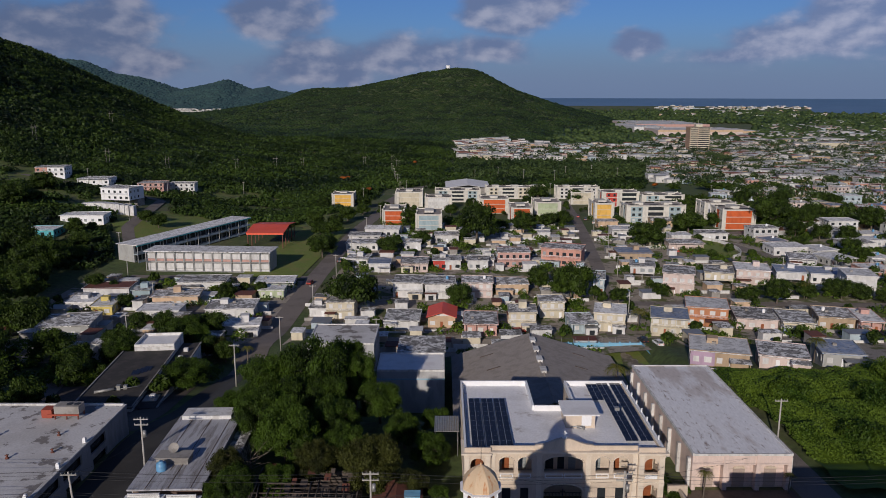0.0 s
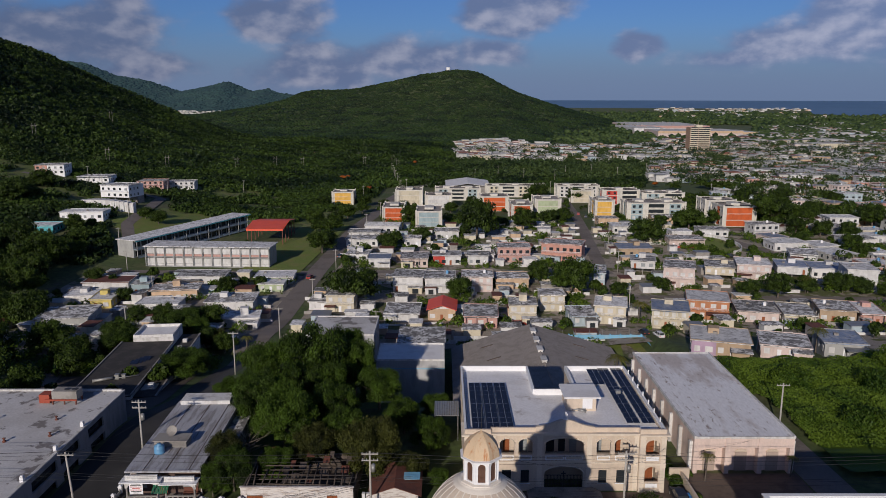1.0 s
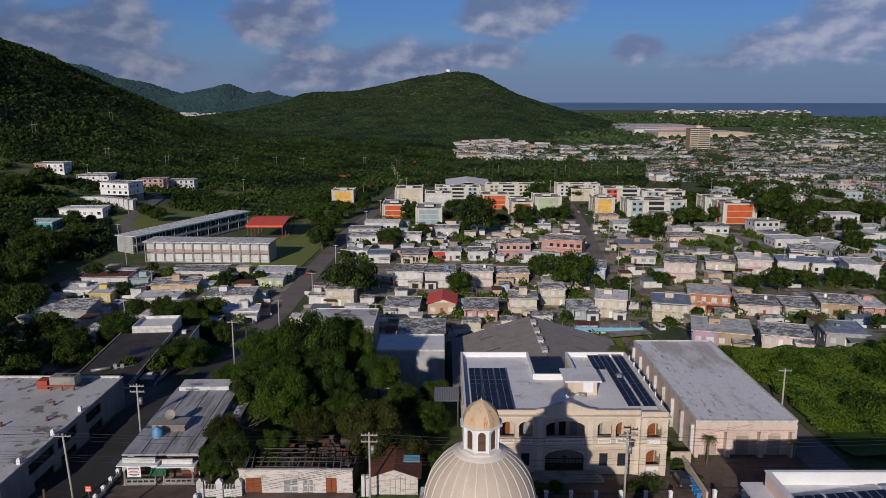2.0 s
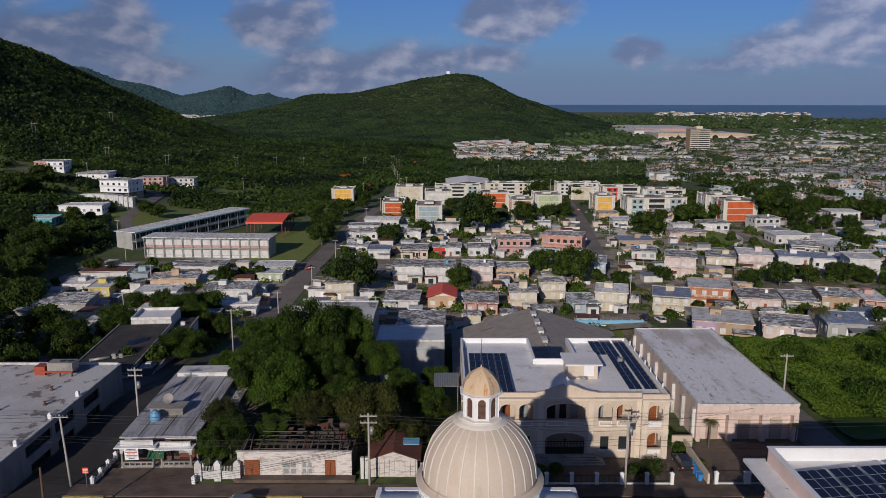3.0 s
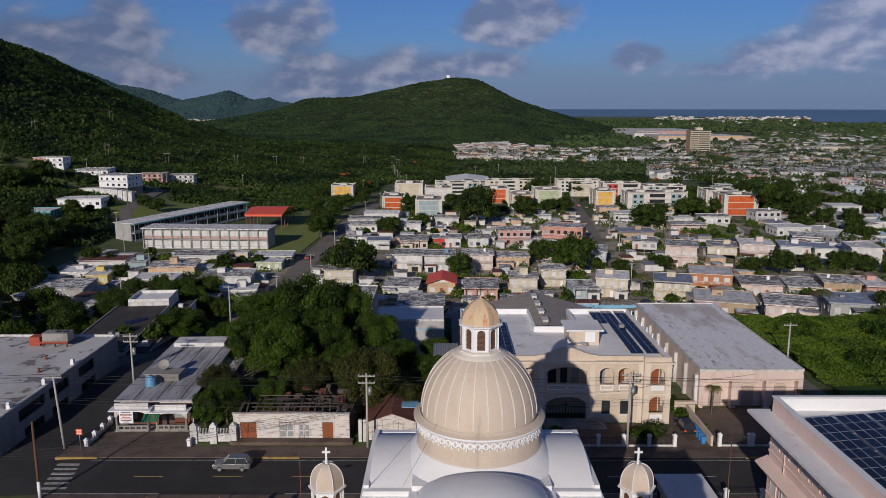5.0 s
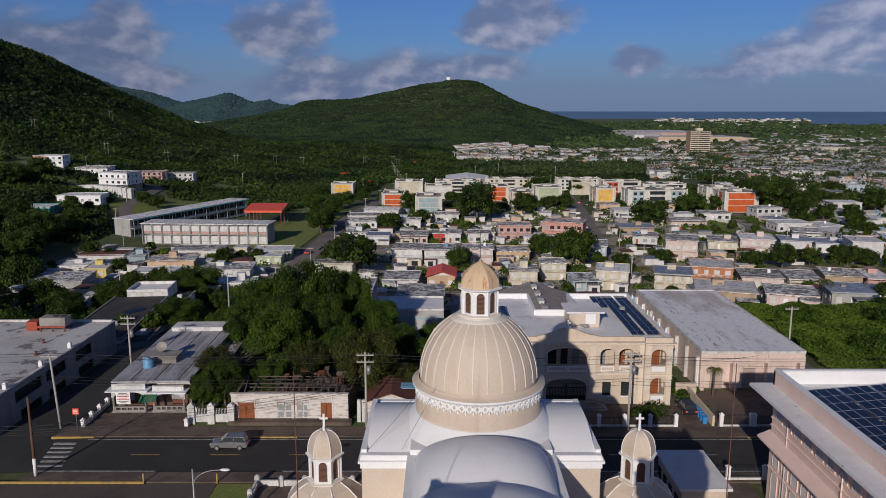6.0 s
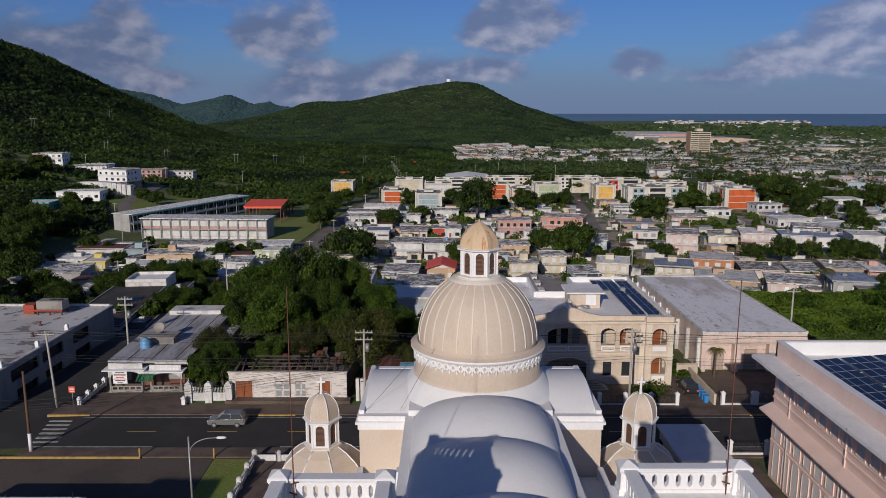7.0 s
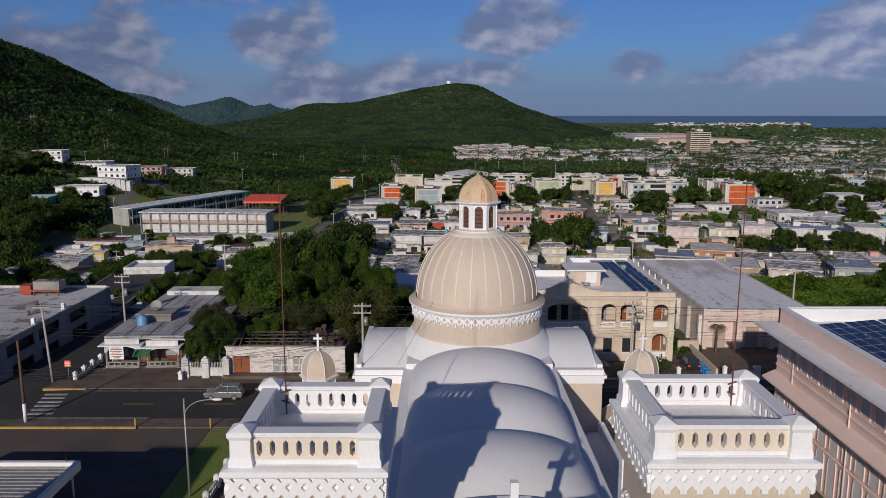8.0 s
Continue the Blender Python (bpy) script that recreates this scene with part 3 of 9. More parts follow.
# crossing: transept arms with curved white roofs
for s in (-1, 1):
    bm = B()
    box(bm, *sorted((s * 5.2, s * 8.95)), 52.3 - 57.7, 63.1 - 57.7, -0.5, 14.1)
    part("transept", bm, M["tan"], church)
    bm = B()
    box(bm, *sorted((s * 5.0, s * 9.05)), 52.2 - 57.7, 63.2 - 57.7, 14.1, 15.0)
    box(bm, *sorted((s * 4.9, s * 9.2)), 52.0 - 57.7, 63.4 - 57.7, 14.55, 14.75)
    part("transept_cornice", bm, M["white"], church, "white moulded cornice")
    bm = B()
    for k in range(28):
        a, b = -1 + k / 14, -1 + (k + 1) / 14
        za, zb = (15.0 + 1.25 * (1 - v * v) for v in (a, b))
        prism_x(bm, [(5.0 * a, 14.98), (5.0 * b, 14.98), (5.0 * b, zb), (5.0 * a, za)], *sorted((s * 3.5, s * 8.6)))
    part("transept_roof", bm, M["white"], church, "white curved roof")
    for y0, y1 in ((-5.5, -5.0), (5.0, 5.5)):
        bm = B()
        box(bm, *sorted((s * 5.2, s * 9.0)), y0, y1, 15.0, 15.15)
        part("roof_kerb", bm, M["white"], church)
    bm = B()
    box(bm, *sorted((s * 8.6, s * 9.0)), -5.0, 5.0, 15.0, 15.4)
    part("end_kerb", bm, M["white"], church)
church_box("crossing", -5.3, 5.3, 52.2, 63.2, -0.5, 15.6, M["white"])
church_box("apse", -5.2, 5.2, 63.2, 70.5, -0.5, 13.0, M["tan"])
church_box("apse_roof", -5.4, 5.4, 63.2, 70.8, 13.0, 13.7, M["white"])
# flared skirt, drum, frieze, rim
bm = B()
lathe(bm, [(6.9, 15.0), (6.3, 15.7), (5.55, 16.3), (5.2, 16.75), (5.1, 16.8), (0.5, 16.85)], 64)
part("drum_skirt", bm, M["white"], church, "white flared skirt round the drum")
bm = B()
lathe(bm, [(5.08, 16.7), (5.08, 17.0), (4.95, 17.05), (4.95, 18.9), (0.5, 18.9)], 64)
drum = part("drum", bm, M["tan"], church, "tan painted round drum")
bm = B()
lathe(bm, [(4.98, 18.75), (5.15, 18.85), (5.2, 18.95), (5.32, 19.0), (5.34, 19.16), (5.2, 19.2)], 64)
part("rim", bm, M["white"], drum, "thin white rim")
bm = B()
lathe(bm, [(5.33, 19.16), (5.3, 19.2), (4.95, 19.24), (4.8, 19.45)], 64)
part("gutter", bm, M["tan"], drum)
lozenge = B()
prism(lozenge, [(-0.3, 0.0), (-0.21, -0.09), (0.0, 0.14), (0.21, -0.09), (0.3, 0.0), (0.0, 0.3)], -0.09, 0.02)
prism(lozenge, [(-0.3, 0.3), (0.0, -0.01), (0.3, 0.3), (0.21, 0.36), (0.0, 0.15), (-0.21, 0.36)], -0.075, 0.02)
prism(lozenge, [(-0.09, -0.12), (0.0, -0.24), (0.09, -0.12), (0.0, 0.02)], -0.09, 0.02)
prism(lozenge, [(-0.075, 0.2), (0.0, 0.12), (0.075, 0.2), (0.0, 0.28)], -0.12, 0.02)
frieze_me = None
NF = 54
for k in range(NF):
    m = Matrix.Rotation(2 * math.pi * k / NF, 4, "Z") @ Matrix.Translation((0, -4.99, 18.36)) @ Matrix.Diagonal((1, 1.2, 1.35, 1))
    if frieze_me is None:
        ob = part("frieze_lozenge", lozenge, M["white"], drum, "white crossed plaster frieze piece", turn=m)
        frieze_me = ob.data
    else:
        share("frieze_lozenge", frieze_me, drum, m)
# dome shell and ribs


def dome_r(z):
    u = (z - 19.3) / 5.6
    return 4.72 * math.sqrt(max(0.0, 1 - u ** 2.15)) if u > 0 else 4.72


bm = B()
lathe(bm, [(dome_r(19.3 + 5.15 * (i / 22) ** 0.9), 19.3 + 5.15 * (i / 22) ** 0.9) for i in range(23)], 72)
dome = part("dome", bm, M["tan"], church, "tan plastered dome with thin pale ribs")
rib = B()
zs = [19.62 + 4.75 * (i / 16) for i in range(17)]
for a, b in zip(zs, zs[1:]):
    vs = []
    for z in (a, b):
        r = dome_r(z)
        vs.append([rib.verts.new((x, -(r + d), z)) for x, d in ((-0.06, -0.05), (-0.045, 0.05), (0.045, 0.05), (0.06, -0.05))])
    for i in range(3):
        rib.faces.new((vs[0][i], vs[0][i + 1], vs[1][i + 1], vs[1][i]))
rib_me = None
for k in range(26):
    m = Matrix.Rotation(2 * math.pi * (k + 0.42) / 26, 4, "Z")
    if rib_me is None:
        rib_me = part("rib", rib, M["rib_cream"], dome, "thin pale cream rib", turn=m).data
    else:
        share("rib", rib_me, dome, m)


def lantern(name, parent, x, y, z, r, h, cap, n, turn, cap_mat, stain, finial):
    """A small many-sided belfry with louvred arches under a ribbed cap."""
    base = B()
    lathe(base, [(r * 1.2, z - 0.02), (r * 1.2, z + 0.08), (r * 1.02, z + 0.16)], n, x, y, turn, False)
    part("lantern_base", base, M["rib_cream"], parent)
    side = 2 * r * math.sin(math.pi / n)
    app = r * math.cos(math.pi / n)
    me_w = me_l = None
    for k in range(n):
        m = Matrix.Translation((x, y, z + 0.12)) @ Matrix.Rotation(turn + 2 * math.pi * (k + 0.5) / n + math.pi / 2, 4, "Z")
        if me_w is None:
            bm = B()
            arched_wall(bm, -side / 2, side / 2, 0, h - 0.1, -app, -app + 0.16, [(-side * 0.27, side * 0.27, 0.16, h * 0.84, side * 0.27)])
            box(bm, -side / 2 - 0.05, -side / 2 + 0.07, -app - 0.05, -app + 0.1, 0, h - 0.1)
            ob = part("lantern_wall", bm, M["white"], parent, "", turn=m)
            me_w = ob.data
            bm = B()
            zz = 0.14
            while zz < h * 0.84:
                box(bm, -side * 0.28, side * 0.28, -app + 0.09, -app + 0.15, zz, zz + 0.075)
                zz += 0.1
            me_l = part("louvre", bm, M["louvre"], ob, "brown louvred shutter").data
        else:
            ob = share("lantern_wall", me_w, parent, m)
            share("louvre", me_l, ob, Matrix.Identity(4))
    bm = B()
    zt = z + h
    lathe(bm, [(r * 1.02, zt - 0.12), (r * 1.22, zt), (r * 1.24, zt + 0.1), (r * 1.05, zt + 0.14), (0.05, zt + 0.15)], n, x, y, turn, False)
    part("eave", bm, M["white"], parent, "white moulded eave")
    bm = B()
    prof = [(r * 1.06 * math.cos(0.5 * math.pi * u) ** 0.75 * (1 + 0.04 * math.sin(math.pi * u)), zt + 0.13 + cap * (math.sin(0.5 * math.pi * u) * 0.93 + 0.07 * u * u)) for u in [i / 12 for i in range(12)]] + [(0.09, zt + cap * 1.02), (0.05, zt + cap * 1.12)]
    if n == 8:
        prof = [(r * 1.08 * (1 - u ** 2.1) ** 0.82, zt + 0.13 + cap * 1.06 * u) for u in [i / 14 for i in range(14)]] + [(0.07, zt + 0.13 + cap * 1.06), (0.04, zt + 0.2 + cap * 1.12)]
    lathe(bm, prof, n, x, y, turn, False)
    part("cap", bm, cap_mat, parent, stain)
    if cap_mat is M["tan"]:
        for k in range(n):
            bm = B()
            a = turn + 2 * math.pi * k / n
            for (r0, z0), (r1, z1) in zip(prof[:-2], prof[1:-2]):
                rod(bm, (x + r0 * math.cos(a), y + r0 * math.sin(a), z0), (x + r1 * math.cos(a), y + r1 * math.sin(a), z1), 0.045, 5)
            part("cap_rib", bm, M["white"], parent)
    if finial == "rod":
        bm = B()
        rod(bm, (x, y, zt + cap), (x, y, zt + cap + 2.6), 0.035, 6, 0.015)
        part("rod", bm, M["iron"], parent, "thin dark lightning rod")
    else:
        bm = B()
        lathe(bm, [(0.16, zt + cap), (0.1, zt + cap + 0.2), (0.13, zt + cap + 0.3), (0.07, zt + cap + 0.5)], 10, x, y)
        box(bm, x - 0.08, x + 0.08, y - 0.06, y + 0.06, zt + cap + 0.45, zt + cap + 1.45)
        box(bm, x - 0.33, x + 0.33, y - 0.055, y + 0.055, zt + cap + 0.98, zt + cap + 1.14)
        part("cross", bm, M["white"], parent, "small white cross")


bm = B()
lathe(bm, [(2.3, 24.22), (2.18, 24.36), (2.0, 24.44), (1.92, 24.5), (1.85, 24.52), (1.85, 24.58), (0.3, 24.6)], 48)
part("crown_ring", bm, M["rib_cream"], dome, "pale ring under the lantern")
lantern("lantern", church, 0.05, 0, 24.58, 1.5, 2.15, 1.85, 8, math.pi / 8, M["tan_rust"], "faceted cap streaked with rust", "rod")
# low towers with small cupolas beside the transept
for s in (-1, 1):
    cx, cy = (12.95 if s > 0 else -12.45), -0.9
    bm = B()
    box(bm, cx - 3.3, cx + 3.3, cy - 3.3, cy + 3.3, -0.5, 8.2)
    part("chapel", bm, M["tan"], church)
    bm = B()
    box(bm, cx - 3.55, cx + 3.55, cy - 3.55, cy + 3.55, 7.9, 8.3)
    part("chapel_cornice", bm, M["white"], church)
    bm = B()
    lathe(bm, [(3.7, 8.3), (3.55, 8.9), (3.0, 9.7), (2.2, 10.4), (1.4, 10.85), (0.2, 10.9)], 8, cx, cy, math.pi / 8, False)
    part("chapel_roof", bm, M["tan"], church, "faceted tan roof")
    for k in range(8):
        bm = B()
        a = math.pi / 8 + k * math.pi / 4
        for (r0, z0), (r1, z1) in zip(((3.7, 8.3), (3.55, 8.9), (3.0, 9.7), (2.2, 10.4)), ((3.55, 8.9), (3.0, 9.7), (2.2, 10.4), (1.4, 10.85))):
            rod(bm, (cx + r0 * math.cos(a), cy + r0 * math.sin(a), z0), (cx + r1 * math.cos(a), cy + r1 * math.sin(a), z1), 0.06, 5)
        part("roof_rib", bm, M["white"], church)
    lantern("cupola", church, cx, cy, 10.85, 1.28, 2.2, 2.0, 6, 0.0, M["tan"], "small pointed tan cap", "cross")
# front towers


def balustrade(tower, x0, x1, y, z, along, mat="white"):
    """A run of balusters with six-sided slots between them; along is x or y."""
    n = 8
    w = (x1 - x0) / n
    me = None
    turn = Matrix.Translation((0, 0, 0)) if along == "x" else Matrix.Rotation(math.pi / 2, 4, "Z")
    for k in range(n + 1):
        u = x0 + w * k
        m = (Matrix.Translation((u, y, z)) if along == "x" else Matrix.Translation((y, u, z)) @ turn)
        if me is None:
            bm = B()
            a, b = w * 0.3, w * 0.5
            prism(bm, [(-b, 0.14), (b, 0.14), (b, 0.24), (a, 0.35), (a, 0.68), (b, 0.79), (b, 0.86), (-b, 0.86), (-b, 0.79), (-a, 0.68), (-a, 0.35), (-b, 0.24)], -0.15, 0.15)
            ob = part("baluster", bm, M[mat], tower, "", turn=m)
            me = ob.data
        else:
            share("baluster", me, tower, m)
    for nm, lo, hi, cc in (("plinth", -0.1, 0.16, 0.2), ("rail", 0.88, 0.97, 0.2), ("coping", 0.97, 1.07, 0.27)):
        bm = B()
        if along == "x":
            box(bm, x0 - 0.02, x1 + 0.02, y - cc, y + cc, z + lo, z + hi)
        else:
            box(bm, y - cc, y + cc, x0 - 0.02, x1 + 0.02, z + lo, z + hi)
        bmesh.ops.bevel(bm, geom=list(bm.edges), offset=0.025, segments=1, affect="EDGES")
        part(nm, bm, M["white"], tower)


LATTICE = []
for s in (-1, 1):
    x0, x1, y0, y1 = (4.19, 9.2, 23.0 - 57.7, 28.0 - 57.7) if s > 0 else (-9.28, -4.62, 22.4 - 57.7, 27.15 - 57.7)
    bm = B()
    box(bm, x0 + 0.15, x1 - 0.15, y0 + 0.15, y1 - 0.15, -0.5, 21.58)
    tower = part("front_tower", bm, M["tan"], church, "square front tower, tan walls and white trim")
    for px in (x0 + 0.1, x1 - 0.6):
        for py in (y0 + 0.1, y1 - 0.6):
            bm = B()
            box(bm, px, px + 0.5, py, py + 0.5, -0.4, 21.08)
            part("tower_pilaster", bm, M["white"], tower)
    cornice = B()
    rings = [[cornice.verts.new(c) for c in ((x0 - e, y0 - e, z), (x1 + e, y0 - e, z), (x1 + e, y1 + e, z), (x0 - e, y1 + e, z))]
             for e, z in ((0.15, 22.1), (0.22, 22.12), (0.26, 22.18), (0.3, 22.2), (0.3, 22.33), (0.27, 22.36), (0.1, 22.41), (-0.4, 22.43))]
    for a, b in zip(rings, rings[1:]):
        for k in range(4):
            cornice.faces.new((a[k], a[(k + 1) % 4], b[(k + 1) % 4], b[k]))
    part("tower_cornice", cornice, M["white"], tower, "projecting white cornice with a worn flat top")
    bm = B()
    box(bm, x0 - 0.1, x1 + 0.1, y0 - 0.1, y1 + 0.1, 21.62, 22.16)
    part("frieze_wall", bm, M["white"], tower)
    bm = B()
    box(bm, x0 - 0.07, x1 + 0.07, y0 - 0.07, y1 + 0.07, 20.6, 21.62)
    part("frieze_band", bm, M["tan"], tower)
    bm = B()
    box(bm, x0 + 0.1, x1 - 0.1, y0 + 0.1, y1 - 0.1, 22.3, 22.44)
    part("roof_deck", bm, M["roof_plain"], tower, "pale coated roof deck")
    # crossed frieze under the cornice
    for k in range(10):
        u = x0 - 0.12 + (x1 - x0 + 0.24) * (k + 0.5) / 10
        v = y0 - 0.12 + (y1 - y0 + 0.24) * (k + 0.5) / 10
        for m in (pose(u, y0 - 0.1, 0.55), pose(u, y1 + 0.1, 0.55, 0, 0, 180), pose(x0 - 0.1, v, 0.55, 0, 0, -90), pose(x1 + 0.1, v, 0.55, 0, 0, 90)):
            if LATTICE:
                share("lattice_cross", LATTICE[0], tower, m)
                continue
            bm = B()
            prism(bm, [(-0.11, 21.56), (-0.26, 21.56), (-0.26, 21.43), (0.1, 20.98), (0.26, 20.98), (0.26, 21.1)][::-1], -0.13, 0.13)
            prism(bm, [(0.26, 21.43), (0.26, 21.56), (0.11, 21.56), (-0.26, 21.1), (-0.26, 20.98), (-0.1, 20.98)][::-1], -0.12, 0.12)
            prism(bm, [(-0.26, 21.02), (-0.26, 20.72), (-0.16, 20.72), (-0.16, 20.84), (0, 21.02), (0.16, 20.84), (0.16, 20.72), (0.26, 20.72), (0.26, 21.02), (0.0, 21.16)], -0.11, 0.11)
            LATTICE.append(part("lattice_cross", bm, M["white"], tower, "white crossed frieze piece", turn=m).data)
    for xx in (x0 + 0.31, x1 - 0.31):
        for yy in (y0 + 0.31, y1 - 0.31):
            bm = B()
            q = math.sqrt(2)
            lathe(bm, [(0.38 * q, 22.36), (0.38 * q, 22.6), (0.33 * q, 22.7), (0.32 * q, 23.28), (0.36 * q, 23.36), (0.39 * q, 23.41), (0.39 * q, 23.53), (0.35 * q, 23.57), (0.08, 23.74), (0.0, 23.74)], 4, xx, yy, math.pi / 4, False)
            part("corner_post", bm, M["white"], tower, "white post with a pyramid cap")
    for yy in (y0 + 0.34, y1 - 0.34):
        balustrade(tower, x0 + 0.65, x1 - 0.65, yy, 22.43, "x", "trim" if yy < -32.5 else "white")
    for xx in (x0 + 0.34, x1 - 0.34):
        balustrade(tower, y0 + 0.65, y1 - 0.65, xx, 22.43, "y")
    # belfry arches on the inner and outer flanks
    bm = B()
    for xx, d in ((x0 + 0.15, -1), (x1 - 0.15, 1)):
        for cy in (y0 + 1.35, y1 - 1.35):
            pts = [(cy + 0.62 * math.cos(a), 18.6 + 0.62 * math.sin(a)) for a in [math.pi * i / 10 for i in range(11)]]
            for (ya, za), (yb, zb) in zip(pts, pts[1:]):
                rod(bm, (xx + d * 0.03, ya, za), (xx + d * 0.03, yb, zb), 0.1, 5)
            for e in (-0.62, 0.62):
                box(bm, xx - 0.1, xx + 0.1, cy + e - 0.1, cy + e + 0.1, 15.5, 18.6)
    part("arch_mouldings", bm, M["white"], tower)
    # thin mast in the tower's outer back corner
    bm = B()
    mx = x1 - 0.9 if s > 0 else x0 + 0.9
    rod(bm, (mx, y1 - 0.62, 22.42), (mx + 0.02, y1 - 0.62, 31.0), 0.026, 6, 0.016)
    rod(bm, (mx - 0.16, y1 - 0.62, 23.28), (mx + 0.18, y1 - 0.57, 23.38), 0.03)
    rod(bm, (mx - 0.17, y1 - 0.625, 22.98), (mx + 0.13, y1 - 0.62, 22.88), 0.03)
    part("mast", bm, M["rust_roof"], tower, "thin rusty lightning mast")
# gable between the towers with its cross
bm = B()
prism(bm, [(-5.0, 13), (5.0, 13), (5.0, 17.6), (3.4, 18.0), (1.6, 19.75), (-1.6, 19.75), (-3.4, 18.0), (-5.0, 17.6)], 22.2 - 57.7, 22.8 - 57.7)
part("front_gable", bm, M["white"], church, "white curved front gable")
bm = B()
box(bm, -0.65, -0.05, 22.3 - 57.7, 22.8 - 57.7, 19.75, 20.05)
box(bm, -0.48, -0.22, 22.42 - 57.7, 22.66 - 57.7, 20.05, 21.85)
box(bm, -0.9, 0.2, 22.44 - 57.7, 22.64 - 57.7, 21.05, 21.3)
part("front_cross", bm, M["white"], church, "white cross on the front gable")

# ---- the arcaded school building across the street ----
WX = 17.45
academy = thing("arcaded_building", WX, 98.6, 0.0, "cream two-storey arcaded building with flat roof and solar panels", "building")


def a_part(name, fill, mat, label="", parent=None):
    bm = B()
    fill(bm)
    return part(name, bm, mat, parent or academy, label)


def boxes(*bs):
    def fill(bm):
        for b in bs:
            box(bm, *b)
    return fill


HALF = 14.35
# storeys of arches: (opening left, right, sill, head, rise)
upper = [(-9.3, -7.2, 5.7, 8.0, 0.75), (-6.6, -4.6, 5.7, 8.0, 0.75), (-2.8, 2.8, 5.7, 8.1, 0.9), (4.6, 6.6, 5.7, 8.0, 0.75), (7.2, 9.3, 5.7, 8.0, 0.75)]
lower = [(-8.9, -7.6, 1.2, 3.2, 0.0), (-6.2, -5.0, 1.2, 3.2, 0.0), (-2.8, 2.8, -0.2, 3.7, 1.1), (5.0, 6.2, 1.2, 3.2, 0.0), (7.6, 8.9, 1.2, 3.2, 0.0)]
a_part("facade", lambda bm: (arched_wall(bm, -10.6, 10.6, 4.3, 9.1, 0.6, 1.05, upper), arched_wall(bm, -10.6, 10.6, -1.6, 4.3, 0.6, 1.05, lower)), M["cream"])
for s in (-1, 1):
    a, b = sorted((s * 10.6, s * HALF))
    o0, o1 = sorted((s * 11.5, s * 13.5))
    a_part("pavilion_front", lambda bm: (arched_wall(bm, a, b, 4.3, 9.1, 0, 0.45, [(o0, o1, 5.8, 8.1, 0.85)]), arched_wall(bm, a, b, -1.6, 4.3, 0, 0.45, [(o0, o1, 1.6, 4.0, 0.9)])), M["cream"])
    xs = s * (HALF - 0.45), s * HALF
    # flanks with one side arch each floor
    def flank(bm):
        n0 = len(bm.verts)
        arched_wall(bm, 0.45, 26, 4.3, 9.1, -0.225, 0.225, [(1.0, 3.0, 5.8, 8.1, 0.85)] + [(5 + 3.4 * k, 6.3 + 3.4 * k, 5.6, 7.6, 0.0) for k in range(6)])
        arched_wall(bm, 0.45, 26, -1.6, 4.3, -0.225, 0.225, [(1.0, 3.0, 1.6, 4.0, 0.9)] + [(5 + 3.4 * k, 6.3 + 3.4 * k, 1.2, 3.2, 0.0) for k in range(6)])
        bm.verts.ensure_lookup_table()
        for v in bm.verts[n0:]:
            v.co = Vector((sum(xs) / 2 - v.co.y, v.co.x, v.co.z))
    a_part("flank_wall", flank, M["cream"])
    a_part("balustrade_panel", boxes((o0 + 0.1, o1 - 0.1, -0.06, 0.1, 4.95, 5.6)), M["white"], "white balustrade panel")
    a_part("balustrade_panel", boxes((o0 + 0.15, o1 - 0.15, -0.06, 0.1, 0.8, 1.4)), M["white"], "white balustrade panel")
    a_part("door_leaf", boxes((o0 + 0.1, o1 - 0.1, 2.7, 2.78, 4.9, 7.6), (o0 + 0.1, o1 - 0.1, 2.7, 2.78, 0.2, 3.4)), M["door_wood"], "brown panelled doors")
    a_part("floor_slab", boxes((min(a, b) + 0.1, max(a, b) - 0.1, 0.4, 2.8, 4.3, 4.5)), M["concrete"])
a_part("gallery_floor", boxes((-10.6, 10.6, 1.0, 4.0, 4.25, 4.45), (-10.6, 10.6, 1.0, 4.0, -0.9, -0.5)), M["concrete"])
a_part("gallery_wall", lambda bm: arched_wall(bm, -13.9, 13.9, -1.6, 8.5, 3.95, 4.25, []), M["tan"])
for k, (a, b, mat) in enumerate(((-8.6, -7.6, "door_wood"), (-6.2, -5.0, "jalousie"), (-2.2, -1.0, "glass_dark"), (-0.4, 0.6, "glass_dark"), (1.2, 2.3, "jalousie"), (4.9, 6.0, "jalousie"), (7.4, 8.8, "door_wood"))):
    door = a_part("gallery_door", boxes((a, b, 3.88, 3.96, 4.5, 7.0)), M[mat])
    a_part("door_frame", boxes((a - 0.12, a, 3.85, 3.99, 4.45, 7.1), (b, b + 0.12, 3.85, 3.99, 4.45, 7.1), (a - 0.12, b + 0.12, 3.85, 3.99, 7.1, 7.25)), M["cream"], "", door)
for a, b, z0, z1, r in upper:
    k = 2 if b - a > 3 else 1
    for i in range(k):
        u0, u1 = a + (b - a) * i / k + 0.08, a + (b - a) * (i + 1) / k - 0.08
        panel = a_part("balcony_panel", boxes((u0, u1, 0.52, 0.66, 4.75, 5.55)), M["white"], "white balcony panel")
        a_part("panel_moulding", boxes((u0 + 0.15, u1 - 0.15, 0.46, 0.53, 4.95, 5.35), (u0 - 0.05, u1 + 0.05, 0.44, 0.7, 5.55, 5.7)), M["cream"], "", panel)
for a, b, z0, z1, r in lower:
    if b - a < 2:
        w = a_part("window", boxes((a, b, 0.8, 0.86, z0, z1)), M["glass_dark"], "dark ground-floor window")
        a_part("sill", boxes((a - 0.1, b + 0.1, 0.5, 0.7, z0 - 0.14, z0)), M["white"], "", w)
